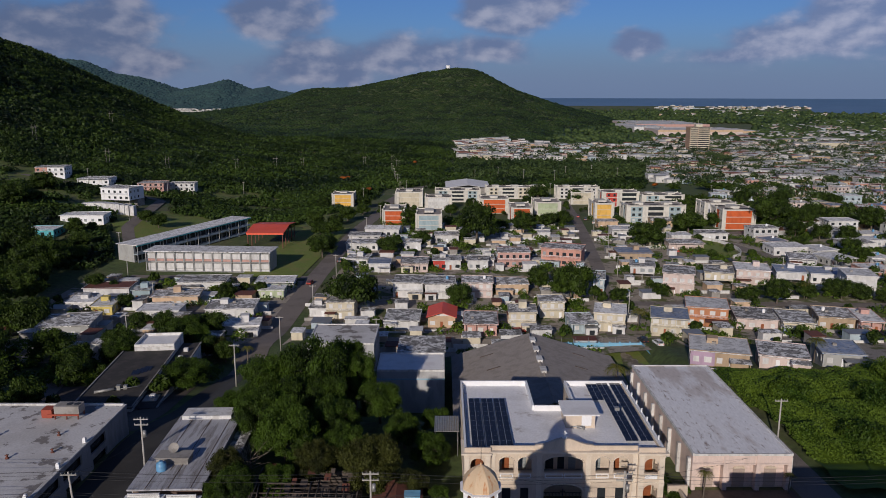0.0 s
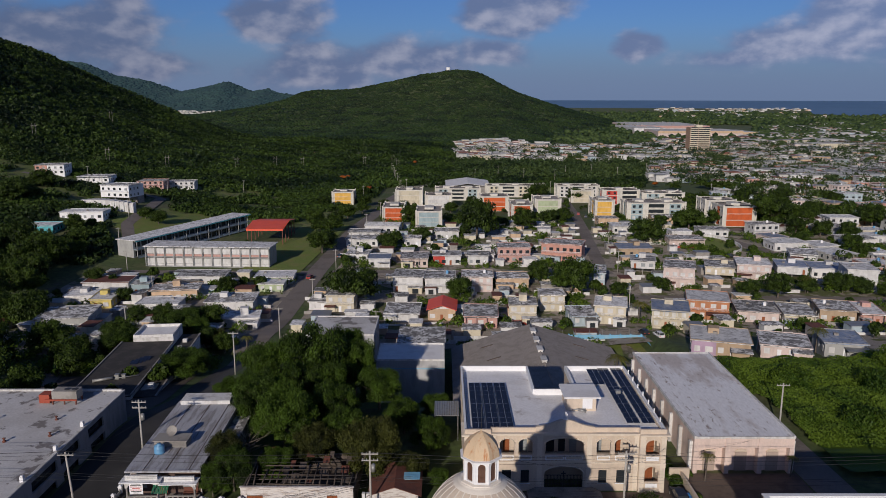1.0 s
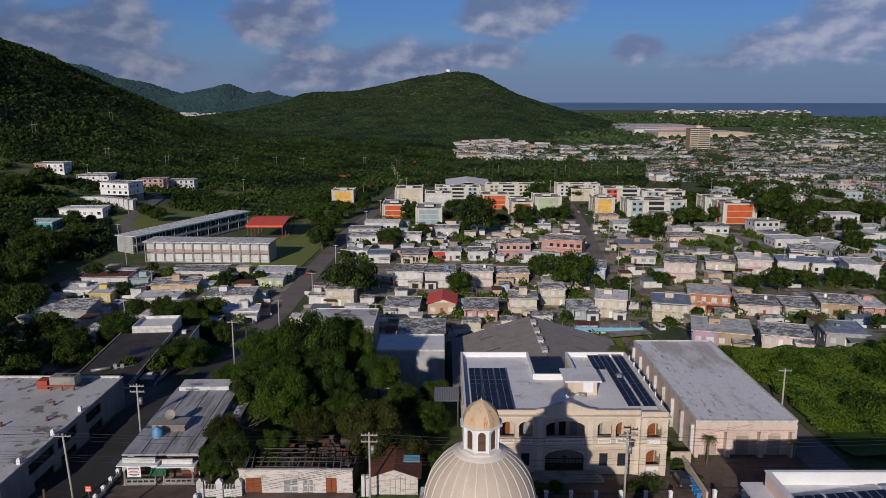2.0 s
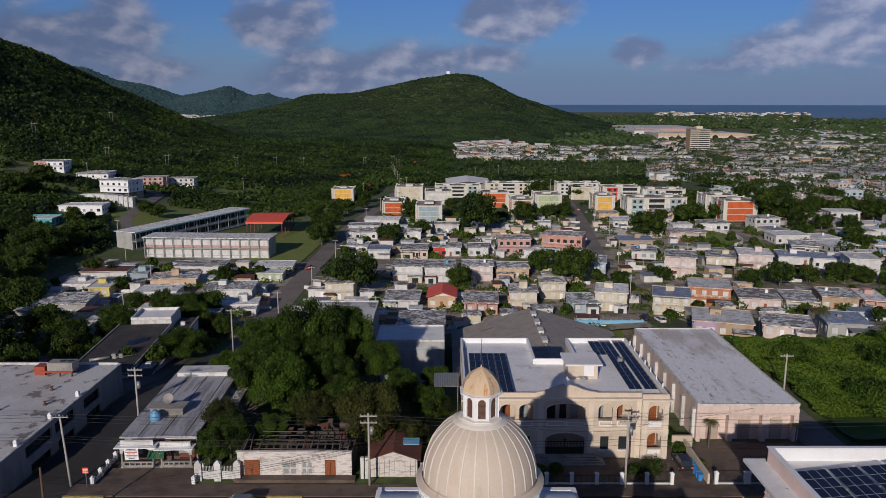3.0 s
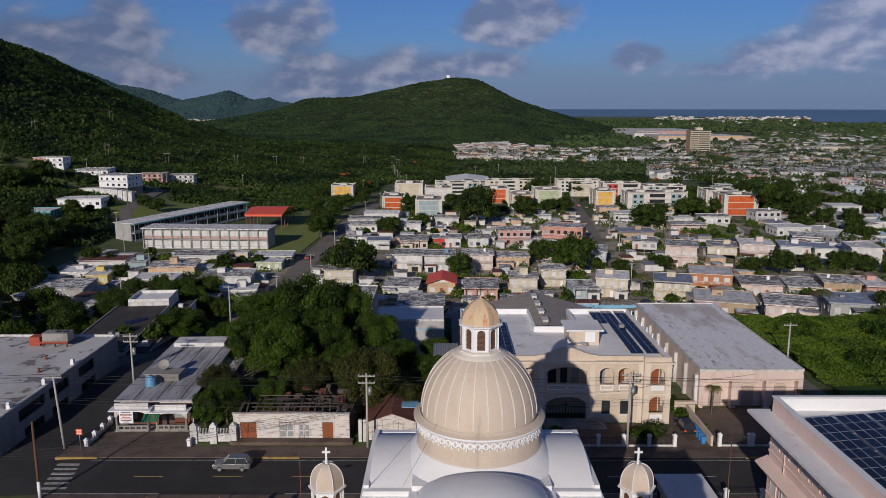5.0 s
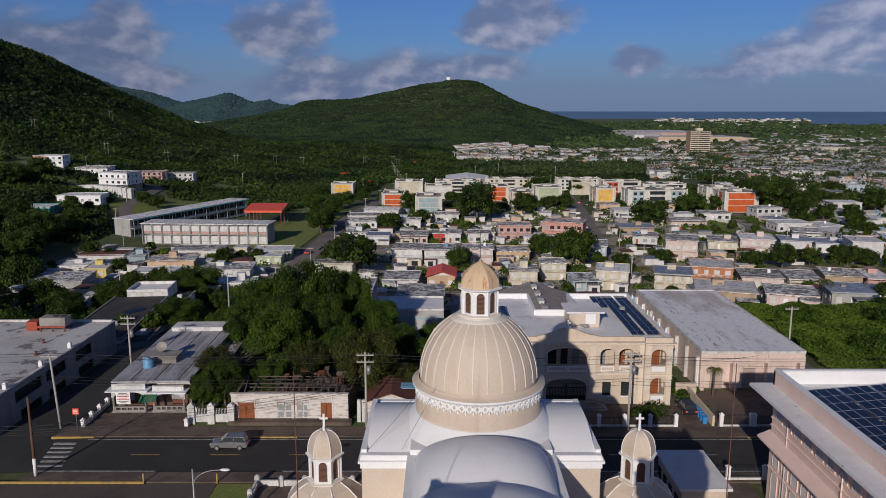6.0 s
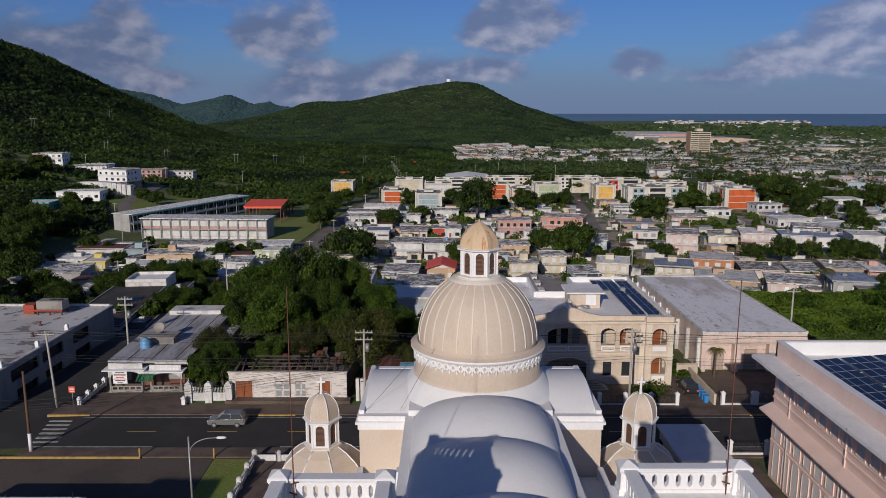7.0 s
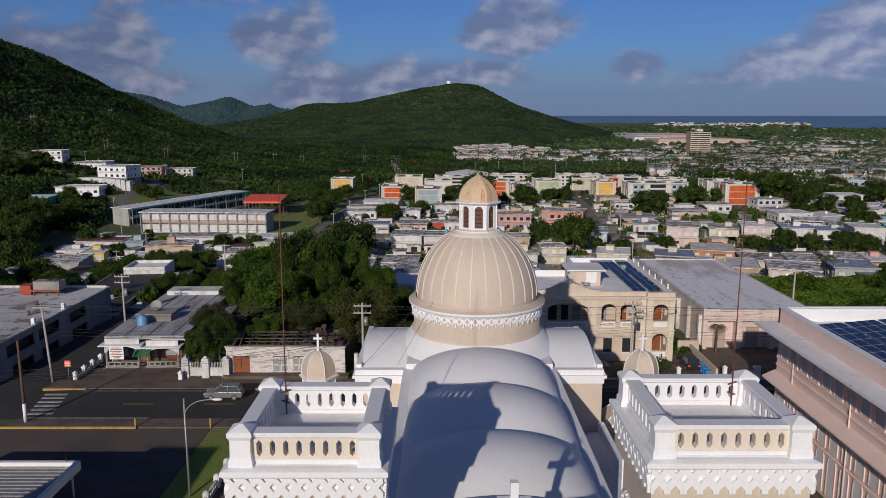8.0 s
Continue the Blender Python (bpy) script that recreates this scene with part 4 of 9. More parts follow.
# iron gate in the middle arch
def gate(bm):
    for i in range(27):
        x = -2.7 + 5.4 * i / 26
        box(bm, x - 0.025, x + 0.025, 0.8, 0.85, -0.5, 2.3)
    for z in (-0.3, 1.0, 2.3):
        box(bm, -2.75, 2.75, 0.78, 0.87, z - 0.04, z + 0.04)
    box(bm, -0.06, 0.06, 0.75, 0.9, -0.5, 2.9)
    box(bm, -0.35, 0.35, 0.77, 0.88, 2.5, 2.6)
a_part("iron_gate", gate, M["iron"], "iron gate of thin bars")
for a, b, z0, z1, r in upper + [lower[2]]:
    c0, hw = (a + b) / 2, (b - a) / 2
    def hood(bm):
        pts = [(c0 - (hw + 0.1) * math.cos(math.pi * i / 10), z1 - r + (r + 0.12) * math.sin(math.pi * i / 10)) for i in range(11)]
        for (xa, za), (xb, zb) in zip(pts, pts[1:]):
            rod(bm, (xa, 0.58, za), (xb, 0.58, zb), 0.1, 5)
    a_part("arch_hood", hood, M["trim"])
# pilasters, string courses, cornice, parapet with its curved middle
for x in (-10.3, -3.55, 3.55, 10.3, -14.0, 14.0, -11.05, 11.05):
    d = 0.0 if abs(x) > 10.5 else 0.6
    a_part("pilaster", boxes((x - 0.36, x + 0.36, d - 0.1, d + 0.05, -1.5, 8.7), (x - 0.46, x + 0.46, d - 0.16, d + 0.05, 8.3, 8.55), (x - 0.44, x + 0.44, d - 0.15, d + 0.05, 3.9, 4.1)), M["trim"])
a_part("string_course", boxes((-10.6, 10.6, 0.45, 0.62, 4.3, 4.55), (-HALF - 0.1, -10.6, -0.14, 0.02, 4.3, 4.55), (10.6, HALF + 0.1, -0.14, 0.02, 4.3, 4.55)), M["trim"])
a_part("cornice", boxes((-10.6, 10.6, 0.1, 1.0, 8.75, 8.95), (-10.6, 10.6, -0.1, 1.0, 8.95, 9.12), (-HALF - 0.45, -10.5, -0.5, 0.4, 8.85, 9.08), (10.5, HALF + 0.45, -0.5, 0.4, 8.85, 9.08),
                        (-HALF - 0.45, -HALF, 0.4, 4, 8.85, 9.08), (HALF, HALF + 0.45, 0.4, 4, 8.85, 9.08)), M["trim"], "moulded cornice")
def parapet(bm):
    for x0, x1, y0 in ((-HALF, -10.6, 0.0), (10.6, HALF, 0.0), (-10.6, -4.2, 0.62), (4.2, 10.6, 0.62)):
        box(bm, x0, x1, y0, y0 + 0.3, 9.1, 9.75)
    prism(bm, [(-4.2, 9.1), (4.2, 9.1), (4.2, 9.9), (3.3, 10.0), (2.4, 10.25), (1.2, 10.75), (0.5, 10.95), (-0.5, 10.95), (-1.2, 10.75), (-2.4, 10.25), (-3.3, 10.0), (-4.2, 9.9)], 0.5, 0.95)
a_part("front_parapet", parapet, M["cream"])
a_part("roof_cross", boxes((-0.3, 0.3, 0.55, 0.9, 10.95, 11.2), (-0.1, 0.1, 0.64, 0.82, 11.2, 12.1), (-0.34, 0.34, 0.66, 0.8, 11.6, 11.8)), M["white"], "small white cross")
# U-shaped roof and its white parapets round the rear court
a_part("roof", boxes((-HALF + 0.1, HALF - 0.1, 0.7, 15.2, 8.55, 8.75), (-HALF + 0.1, -2.75, 15.2, 25.9, 8.55, 8.75), (4.0, HALF - 0.1, 15.2, 25.9, 8.55, 8.75)), M["roof_white"], "pale coated flat roof")
a_part("court_wall", boxes((-2.95, -2.6, 15.2, 26, -3, 8.6), (3.9, 4.25, 15.2, 26, -3, 8.6), (-2.95, 4.25, 14.9, 15.2, -3, 8.6), (-HALF, -2.6, 25.7, 26, -6, 8.6), (3.9, HALF, 25.7, 26, -6, 8.6)), M["cream"])
a_part("rear_parapet", boxes((-HALF, -2.6, 25.7, 26.0, 8.6, 9.6), (3.9, HALF, 25.7, 26.0, 8.6, 9.6), (-2.95, -2.6, 15.2, 25.7, 8.6, 9.6), (3.9, 4.25, 15.2, 25.7, 8.6, 9.6), (-2.6, 3.9, 14.95, 15.2, 8.6, 9.7),
                             (-HALF, -HALF + 0.3, 0.3, 25.7, 8.9, 9.6), (HALF - 0.3, HALF, 0.3, 25.7, 8.9, 9.6)), M["white"], "white rear parapet")
for k in range(7):
    a_part("parapet_post", boxes((HALF - 0.24, HALF - 0.06, 3 + 3.2 * k, 3.14 + 3.2 * k, 9.4, 10.25)), M["white"])
# stair head on the roof
stair = a_part("stair_head", boxes((1.5, 6.0, 8.6, 13.0, 8.7, 10.95)), M["cream"], "cream stair head with white flat roof")
a_part("stair_roof", boxes((1.0, 6.6, 8.1, 13.6, 10.95, 11.2)), M["roof_plain"], "", stair)
a_part("stair_panel", boxes((3.9, 5.4, 8.5, 8.61, 9.2, 10.8)), M["white"], "", stair)
# solar panels in tilted rows
pan_me = None
M["panel_frame"] = material("panel_frame", (0.3, 0.32, 0.36), None, rough=0.5, metal=0.0, fine_amount=0.05, bump=0)
cells = B()
fr = box(cells, -0.46, 0.46, -0.84, 0.84, 0, 0.04)
cells.normal_update()
top_face = max(cells.faces, key=lambda f: f.calc_center_median().z)
for f_ in cells.faces:
    f_.material_index = 1
bmesh.ops.inset_individual(cells, faces=[top_face], thickness=0.035, depth=0.0)
top_face.material_index = 0
def panel_rows(parent, cx, y0, count, z, step=1.72, tilt=4.0, cols=(0,), group_w=1.04):
    global pan_me
    for c in cols:
        for k in range(count):
            m = Matrix.Translation((cx + c * group_w, y0 + k * step, z + 0.03 * k * 0)) @ Matrix.Rotation(radians(tilt), 4, "X")
            if pan_me is None:
                ob = part("solar_panel", cells, M["solar"], parent, "dark blue solar panel in a thin frame", turn=m)
                pan_me = ob.data
                pan_me.materials.append(M["panel_frame"])
            else:
                share("solar_panel", pan_me, parent, m)
for cx, y0, n in ((-12.25, 2.6, 10), (-10.15, 2.6, 10), (-8.1, 2.6, 10), (8.55, 19.4, 4), (10.5, 4.4, 13), (12.75, 4.4, 13)):
    panel_rows(academy, cx - 0.47, y0, n, 9.15, cols=(0, 1), group_w=0.94)
a_part("roof_tank", lambda bm: tube(bm, 2.9, 9.6, 8.75, 9.4, 0.35, 0.35, 12), M["blue_plastic"], "small blue tank")
def duct(bm):
    rod(bm, (2.2, 8.8, 9.0), (4.4, 8.4, 9.1), 0.16, 8)
    rod(bm, (3.2, 8.2, 9.2), (4.3, 7.8, 9.0), 0.2, 8)
    box(bm, 9.3, 10.0, 10.0, 10.7, 11.0, 11.5)
a_part("ducts", duct, M["steel"])
# awning on posts behind the left flank
awning = thing("sheet_awning", 0.6, 118, -1.5, "pale corrugated awning on thin posts", "awning")
bm = B()
for i in range(14):
    prism(bm, [(-2 + i * 0.29, 6.0), (-1.86 + i * 0.29, 6.08), (-1.71 + i * 0.29, 6.0)], -3, 3)
box(bm, -2, 2.1, -3, 3, 5.93, 6.0)
part("sheet", bm, M["steel"], awning)
for x in (-1.9, 1.9):
    for y in (-2.8, 2.8):
        bm = B()
        rod(bm, (x, y, -1), (x, y, 6), 0.06)
        part("post", bm, M["steel"], awning)

# ---- the hall with the long white roof ----
HX = 45.35
hall = thing("theatre_hall", HX, 104.2, 0.0, "pale pink hall with long stained white roof", "hall")


def h_part(name, fill, mat, label="", parent=None):
    bm = B()
    fill(bm)
    return part(name, bm, mat, parent or hall, label)


paint("hall_pink", (0.68, 0.54, 0.48), 0.2)
h_part("body", boxes((-7.5, 7.5, 1.1, 37.4, -15, 5.75)), M["hall_pink"])
h_part("front_frame", boxes((-7.55, 7.55, 0, 1.1, 4.2, 5.8), (-7.55, -6.9, 0, 1.1, -0.5, 4.2), (6.9, 7.55, 0, 1.1, -0.5, 4.2)), M["hall_pink"])
for x in (-2.5, 2.5):
    h_part("front_pier", boxes((x - 0.35, x + 0.35, -0.12, 1.1, -0.5, 5.8)), M["hall_pink"])
for x in (-4.8, 0, 4.8):
    h_part("entrance_panel", boxes((x - 0.9, x + 0.9, 0.98, 1.12, -0.3, 3.0)), paint("hall_panel", (0.42, 0.33, 0.28), 0.2))
    h_part("panel_arch", lambda bm: prism(bm, [(x - 0.95, 3.05), (x + 0.95, 3.05), (x + 0.8, 3.35), (x, 3.5), (x - 0.8, 3.35)], 0.95, 1.12), M["cream"])
h_part("roof", boxes((-7.35, 7.35, 0.3, 37.3, 5.75, 5.95)), M["roof_rusty"], "long white roof with brown stains")
h_part("roof_rim", boxes((-7.6, -7.3, -0.1, 37.5, 5.7, 6.12), (7.3, 7.6, -0.1, 37.5, 5.7, 6.12), (-7.3, 7.3, 37.2, 37.5, 5.7, 6.12), (-7.3, 7.3, -0.1, 0.2, 5.7, 6.02)), M["white_worn"])
for s in (-1, 1):
    for k in range(8):
        y = 1.0 + 5.05 * k
        h_part("buttress", boxes((*sorted((s * 7.45, s * 8.0)), y - 0.3, y + 0.3, -15, 4.9)), M["white_worn"])
# ---- courtyard wall, bins and hedge between the two ----
yard_wall = thing("yard_wall", 35.2, 100, 0, "cream garden wall beside the hall", "wall")
bm = B()
box(bm, 0, 0.3, -8.5, 2, -1.5, 1.5)
box(bm, -1.6, 1.4, 2, 2.3, -1.5, 2.0)
part("wall", bm, M["cream"], yard_wall)
for k in range(5):
    bin_ = thing("wheelie_bin", 34.5, 92.4 + 1.0 * k, 0.0, "blue plastic wheeled bin beside the wall", "bin", "bins by the wall")
    bm = B()
    lathe(bm, [(0.34, 0.08), (0.42, 0.95), (0.02, 0.96)], 4, 0, 0, math.pi / 4, False)
    part("tub", bm, M["bin_blue"], bin_)
    bm = B()
    box(bm, -0.36, 0.36, -0.36, 0.36, 0.96, 1.04)
    part("lid", bm, M["bin_blue"], bin_)
    bm = B()
    rod(bm, (-0.3, 0.3, 0.1), (0.3, 0.3, 0.1), 0.1, 8)
    part("wheels", bm, M["iron"], bin_)
strip("drive", [(33.0, 91.5), (32.9, 100), (33.4, 118)], 4.6, M["concrete_dark"], "concrete drive between the buildings", "pavement")
slab("academy_yard", 3.0, 30.6, 91.2, 98.6, -0.3, 0.05, M["concrete_dark"], "dark paved front yard of the arcaded building")
for k in range(4):
    slab("entrance_step", 13.2 - 0.35 * (3 - k), 21.7 + 0.35 * (3 - k), 96.4 + 0.5 * k, 98.9, -0.1, 0.05 + 0.16 * (k + 1), M["concrete"], "low concrete entrance step", "step")
slab("forecourt", 36.2, 53.5, 91.6, 104.1, -0.3, 0.04, M["concrete_dark"], "concrete forecourt of the hall")

# ---- pink school wing beside the church ----
pink = thing("pink_building", 34.2, 72.8, 0.0, "pink three-storey building with wide eaves and louvred windows", "building")


def p_part(name, fill, mat, label="", parent=None):
    bm = B()
    fill(bm)
    return part(name, bm, mat, parent or pink, label)


PLEN = 44.0
p_part("wall", boxes((0, 26, -PLEN, 0, -0.5, 12.6)), M["pink"])
p_part("roof_slab", boxes((-2.4, 27, -PLEN, 0.5, 12.6, 12.9)), M["roof_speckled"], "pale overhanging eave slab")
p_part("roof", boxes((0.3, 26, -PLEN, -0.3, 12.9, 13.1)), M["roof_plain"])
p_part("parapet", boxes((-0.2, 0.15, -PLEN, 0.0, 12.9, 14.45), (-0.2, 26, -0.3, 0.0, 12.9, 14.45)), M["pink"])
p_part("parapet_lining", boxes((0.15, 0.3, -PLEN, -0.3, 12.9, 14.4), (0.15, 26, -0.45, -0.3, 12.9, 14.4), (-0.24, 0.34, -PLEN, 0.04, 14.45, 14.55), (0.3, 26, -0.5, 0.04, 14.45, 14.55)), M["white"], "white coping")
p_part("lower_eave", lambda bm: prism(bm, [(-1.25, 7.1), (0.05, 7.55), (0.05, 7.85), (-1.25, 7.25)], -PLEN, 0.4), M["pink"], "sloping pink canopy")
p_part("band", boxes((-0.12, 0.05, -PLEN, 0.0, 8.5, 8.72), (-0.12, 0.05, -PLEN, 0.0, 9.3, 9.42), (-0.1, 0.05, -PLEN, 0, 3.95, 4.1)), M["pink"])
win_a = win_b = win_c = None
for k in range(18):
    y = -1.6 - 2.05 * k
    for z0, z1, arch in ((9.6, 11.9, 0), (4.5, 6.7, 0), (0.4, 3.5, 1)):
        def fill(bm):
            for a, b, c, d in ((-0.72, -0.6, z0, z1), (0.6, 0.72, z0, z1), (-0.72, 0.72, z0 - 0.12, z0)):
                box(bm, -0.085, 0.02, a, b, c, d)
            if arch:
                pts = [(0.66 * math.cos(t), z1 + 0.6 * math.sin(t)) for t in [math.pi * i / 8 for i in range(9)]]
                for (ya, za), (yb, zb) in zip(pts, pts[1:]):
                    rod(bm, (-0.03, ya, za), (-0.03, yb, zb), 0.06, 5)
            else:
                box(bm, -0.1, 0.02, -0.72, 0.72, z1, z1 + 0.12)
        def slats(bm):
            z = z0 + 0.05
            top = z1 + (0.5 if arch else -0.05)
            while z < top:
                w = 0.58 if z < z1 else 0.58 * math.sqrt(max(0.02, 1 - ((z - z1) / 0.6) ** 2))
                prism(bm, [(-0.07, z), (-0.01, z + 0.12), (-0.01, z + 0.14), (-0.07, z + 0.03)], -w, w)
                z += 0.16
            box(bm, -0.012, 0.02, -0.6, 0.6, z0, z1 if not arch else z1 + 0.25)
        if k == 0:
            w = p_part("window", fill, M["pink"])
            w.matrix_basis = pose(0, y, 0)
            s = p_part("shutter", slats, M["louvre_pale"], "pale grey louvred shutter", w)
            if z0 > 9:
                win_a = (w.data, s.data)
            elif z0 > 4:
                win_b = (w.data, s.data)
            else:
                win_c = (w.data, s.data)
        else:
            me = win_a if z0 > 9 else win_b if z0 > 4 else win_c
            w = share("window", me[0], pink, pose(0, y, 0))
            share("shutter", me[1], w, Matrix.Identity(4))
for k in range(4):
    p_part("down_pipe", lambda bm: rod(bm, (-0.1, -3.65 - 10.25 * k, 0), (-0.1, -3.65 - 10.25 * k, 12.6), 0.075, 8), M["pink"] if k % 2 else M["hall_pink"])
# solar field on racks over the pink roof
rack = thing("solar_array", 35.2, 40, 13.1, "large dark blue solar array on steel racks", "solar array")
for i in range(9):
    bm = B()
    rod(bm, (0.2, i * 3.6, 0), (0.2, i * 3.6, 0.55), 0.05)
    rod(bm, (13, i * 3.6, 0), (13, i * 3.6, 1.6), 0.05)
    rod(bm, (0.0, i * 3.6, 0.5), (13.2, i * 3.6, 1.6), 0.05)
    part("rack_leg", bm, M["steel"], rack)
for c in range(12):
    for k in range(17):
        m = Matrix.Translation((0.6 + c * 0.95 + 0.28 * (c // 3), 0.6 + k * 1.72, 0.6 + c * 0.09)) @ Matrix.Rotation(radians(-4.8), 4, "Y")
        share("solar_panel", pan_me, rack, m)
# ---- white shed and strip garden between church and pink wing ----
shed = thing("flat_shed", 26.0, 72.0, 0, "low flat-roofed shed with a white roof", "shed")
bm = B()
box(bm, -2.3, 2.2, -4.0, 4.0, -0.3, 3.8)
part("wall", bm, M["cream"], shed)
bm = B()
box(bm, -2.6, 2.6, -4.3, 4.3, 3.8, 4.05)
part("roof", bm, M["roof_plain"], shed, "white coated roof")
bm = B()
for z in (0.4, 0.55):
    box(bm, 2.2, 2.26, -3.2, -2.2, 0.0, 2.1)
part("door", bm, M["door_wood"], shed)
for k in range(4):
    bm = B()
    box(bm, -2.35, -2.29, -3 + 1.9 * k, -1.9 + 1.9 * k, 1.4, 2.6)
    part("window", bm, M["glass_dark"], shed)


def fence(x0, y0, x1, y1, h=1.5, posts=4, wall=0.35, name="iron_fence", label="iron bar fence between white posts"):
    """White square posts with caps, a low wall, iron bars between."""
    d = Vector((x1 - x0, y1 - y0, 0))
    ln = d.length
    f = thing(name, x0, y0, max(ground(x0, y0), ground(x1, y1)), label, "fence", turn=math.degrees(math.atan2(d.y, d.x)))
    for i in range(posts):
        x = ln * i / (posts - 1)
        bm = B()
        box(bm, x - 0.22, x + 0.22, -0.22, 0.22, -0.6, h)
        box(bm, x - 0.28, x + 0.28, -0.28, 0.28, h, h + 0.1)
        lathe(bm, [(0.3, h + 0.1), (0.0, h + 0.35)], 4, x, 0, math.pi / 4, False)
        part("post", bm, M["white"], f)
    bm = B()
    box(bm, 0, ln, -0.12, 0.12, -0.6, wall)
    part("base_wall", bm, M["white_worn"], f)
    bm = B()
    n = int(ln / 0.16)
    for i in range(n):
        x = ln * (i + 0.5) / n
        box(bm, x - 0.012, x + 0.012, -0.012, 0.012, wall, h - 0.1)
    box(bm, 0, ln, -0.02, 0.02, wall + 0.1, wall + 0.14)
    box(bm, 0, ln, -0.02, 0.02, h - 0.25, h - 0.21)
    part("bars", bm, M["iron"], f)
    return f


fence(-46.4, 91.4, -46.4, 98.5, 1.0, 4, 0.5, 'yard_fence', 'low white yard wall with capped posts')
fence(-33.0, 91.4, -33.0, 95.0, 1.0, 2, 0.5, 'yard_fence', 'low white yard wall with capped posts')
fence(10.5, 91.3, 30.4, 91.3, 1.6, 7)
fence(36.3, 91.4, 40.2, 91.4, 1.7, 2)
fence(40.6, 91.4, 54, 91.4, 1.7, 4)
fence(27.8, 77.2, 40, 77.2, 1.6, 4)
# ---- pavements and markings ----
slab("pavement_north", -48.6, 31, 88.2, 91.2, -0.4, 0.15, M["concrete_dark"], "dirty concrete pavement with a kerb")
slab("pavement_east", 36, 120, 88.2, 91.2, -0.4, 0.15, M["concrete_dark"], "dirty concrete pavement")
slab("drive_apron", 31, 36, 88.2, 91.6, -0.4, 0.06, M["concrete_dark"], "concrete drive apron")
slab("pavement_south", -46.5, 120, 76.6, 78.9, -0.4, 0.13, M["concrete_dark"], "concrete pavement on the church side")
slab("kerb_yellow", -48.8, -43.5, 87.95, 88.22, -0.3, 0.19, M["yellow_paint"], "yellow painted kerb", "kerb")
slab("kerb_yellow_2", -24.5, -18.0, 87.95, 88.22, -0.3, 0.19, M["yellow_paint"], "yellow painted kerb", "kerb")
slab("kerb_yellow_3", -55, -32.6, 76.3, 76.6, -0.3, 0.22, M["yellow_paint"], "yellow painted kerb of the car park", "kerb")
slab("kerb_yellow_4", 38.5, 52, 87.95, 88.22, -0.3, 0.19, M["yellow_paint"], "yellow painted kerb", "kerb")
slab("road_line", -46, -32.5, 79.15, 79.35, 0.0, 0.042, M["line_paint"], "white edge line", "marking")
slab("road_line_2", -18, 60, 79.15, 79.35, 0.0, 0.042, M["line_paint"], "white edge line", "marking")
slab("road_line_3", -44, 60, 87.5, 87.62, 0.0, 0.042, M["line_paint"], "worn edge line", "marking")
for k in range(14):
    slab("centre_dash", -37 + 9.5 * k, -33.5 + 9.5 * k, 83.3, 83.42, 0.0, 0.044, M["yellow_paint"] if k < 4 else M["line_paint"], "worn centre dash", "marking")
for k in range(6):
    slab("crossing_bar", -46.6 - 0.22 * k, -43.7 - 0.25 * k, 80.3 + 1.18 * k, 80.75 + 1.18 * k, 0.0, 0.043, M["line_paint"], "worn zebra crossing bar", "marking")
# car park, lawn, church forecourt
slab("car_park", -60, -24.6, 36, 76.3, -0.3, 0.02, M["lot"], "worn asphalt car park", "car park")
slab("side_path", -20.0, -9.5, 40, 76.5, -0.3, 0.05, M["concrete_dark"], "concrete path along the church")
slab("church_yard", -9.5, 33.9, 20, 76.6, -0.3, 0.03, M["concrete_dark"], "concrete church yard")
lawn = B()
prism_pts = [(-24.5, 76.2), (-20.4, 76.2), (-19.6, 40), (-24.5, 40)]
va = [lawn.verts.new((x, y, 0.08)) for x, y in prism_pts]
lawn.faces.new(va[::-1])
solid("lawn", lawn, M["grass"], "narrow strip of mown grass", "lawn", kind="structure")
# church wall with rounded posts
cw = thing("church_wall", -20.0, 75.9, 0, "low white wall with round-topped posts", "wall")
for k in range(12):
    bm = B()
    y = -3.1 * k
    box(bm, -0.25, 0.25, y - 0.25, y + 0.25, -0.2, 1.0)
    lathe(bm, [(0.34, 1.0), (0.34, 1.1), (0.2, 1.3), (0.0, 1.38)], 10, 0, y)
    part("post", bm, M["white_worn"], cw)
    bm = B()
    box(bm, -0.1, 0.1, y - 3.1, y, -0.2, 0.3)
    for j in range(6):
        box(bm, -0.06, 0.06, y - 0.5 - 0.45 * j - 0.08, y - 0.5 - 0.45 * j + 0.08, 0.3, 0.75)
    box(bm, -0.12, 0.12, y - 3.1, y, 0.72, 0.88)
    part("bay", bm, M["white_worn"], cw)
for k in range(1, 5):
    bm = B()
    x = 2.6 * k
    box(bm, x - 0.25, x + 0.25, -0.25, 0.25, -0.2, 0.95)
    lathe(bm, [(0.34, 0.95), (0.34, 1.05), (0.2, 1.2), (0.0, 1.28)], 10, x, 0)
    part("post", bm, M["white_worn"], cw)
    bm = B()
    box(bm, x - 2.6, x, -0.1, 0.1, -0.2, 0.7)
    part("bay", bm, M["white_worn"], cw)
# posts at the car park's ends
for x, y in ((-32.7, 76.5), (-24.6, 76.5)):
    bm = B()
    tube(bm, 0, 0, -0.2, 1.1, 0.1, 0.1, 10)
    lathe(bm, [(0.1, 1.1), (0.06, 1.16), (0, 1.17)], 10)
    solid("bollard", bm, M["yellow_paint"], "yellow painted steel bollard at the kerb", "bollard", "bollards", at=pose(x, y, 0))
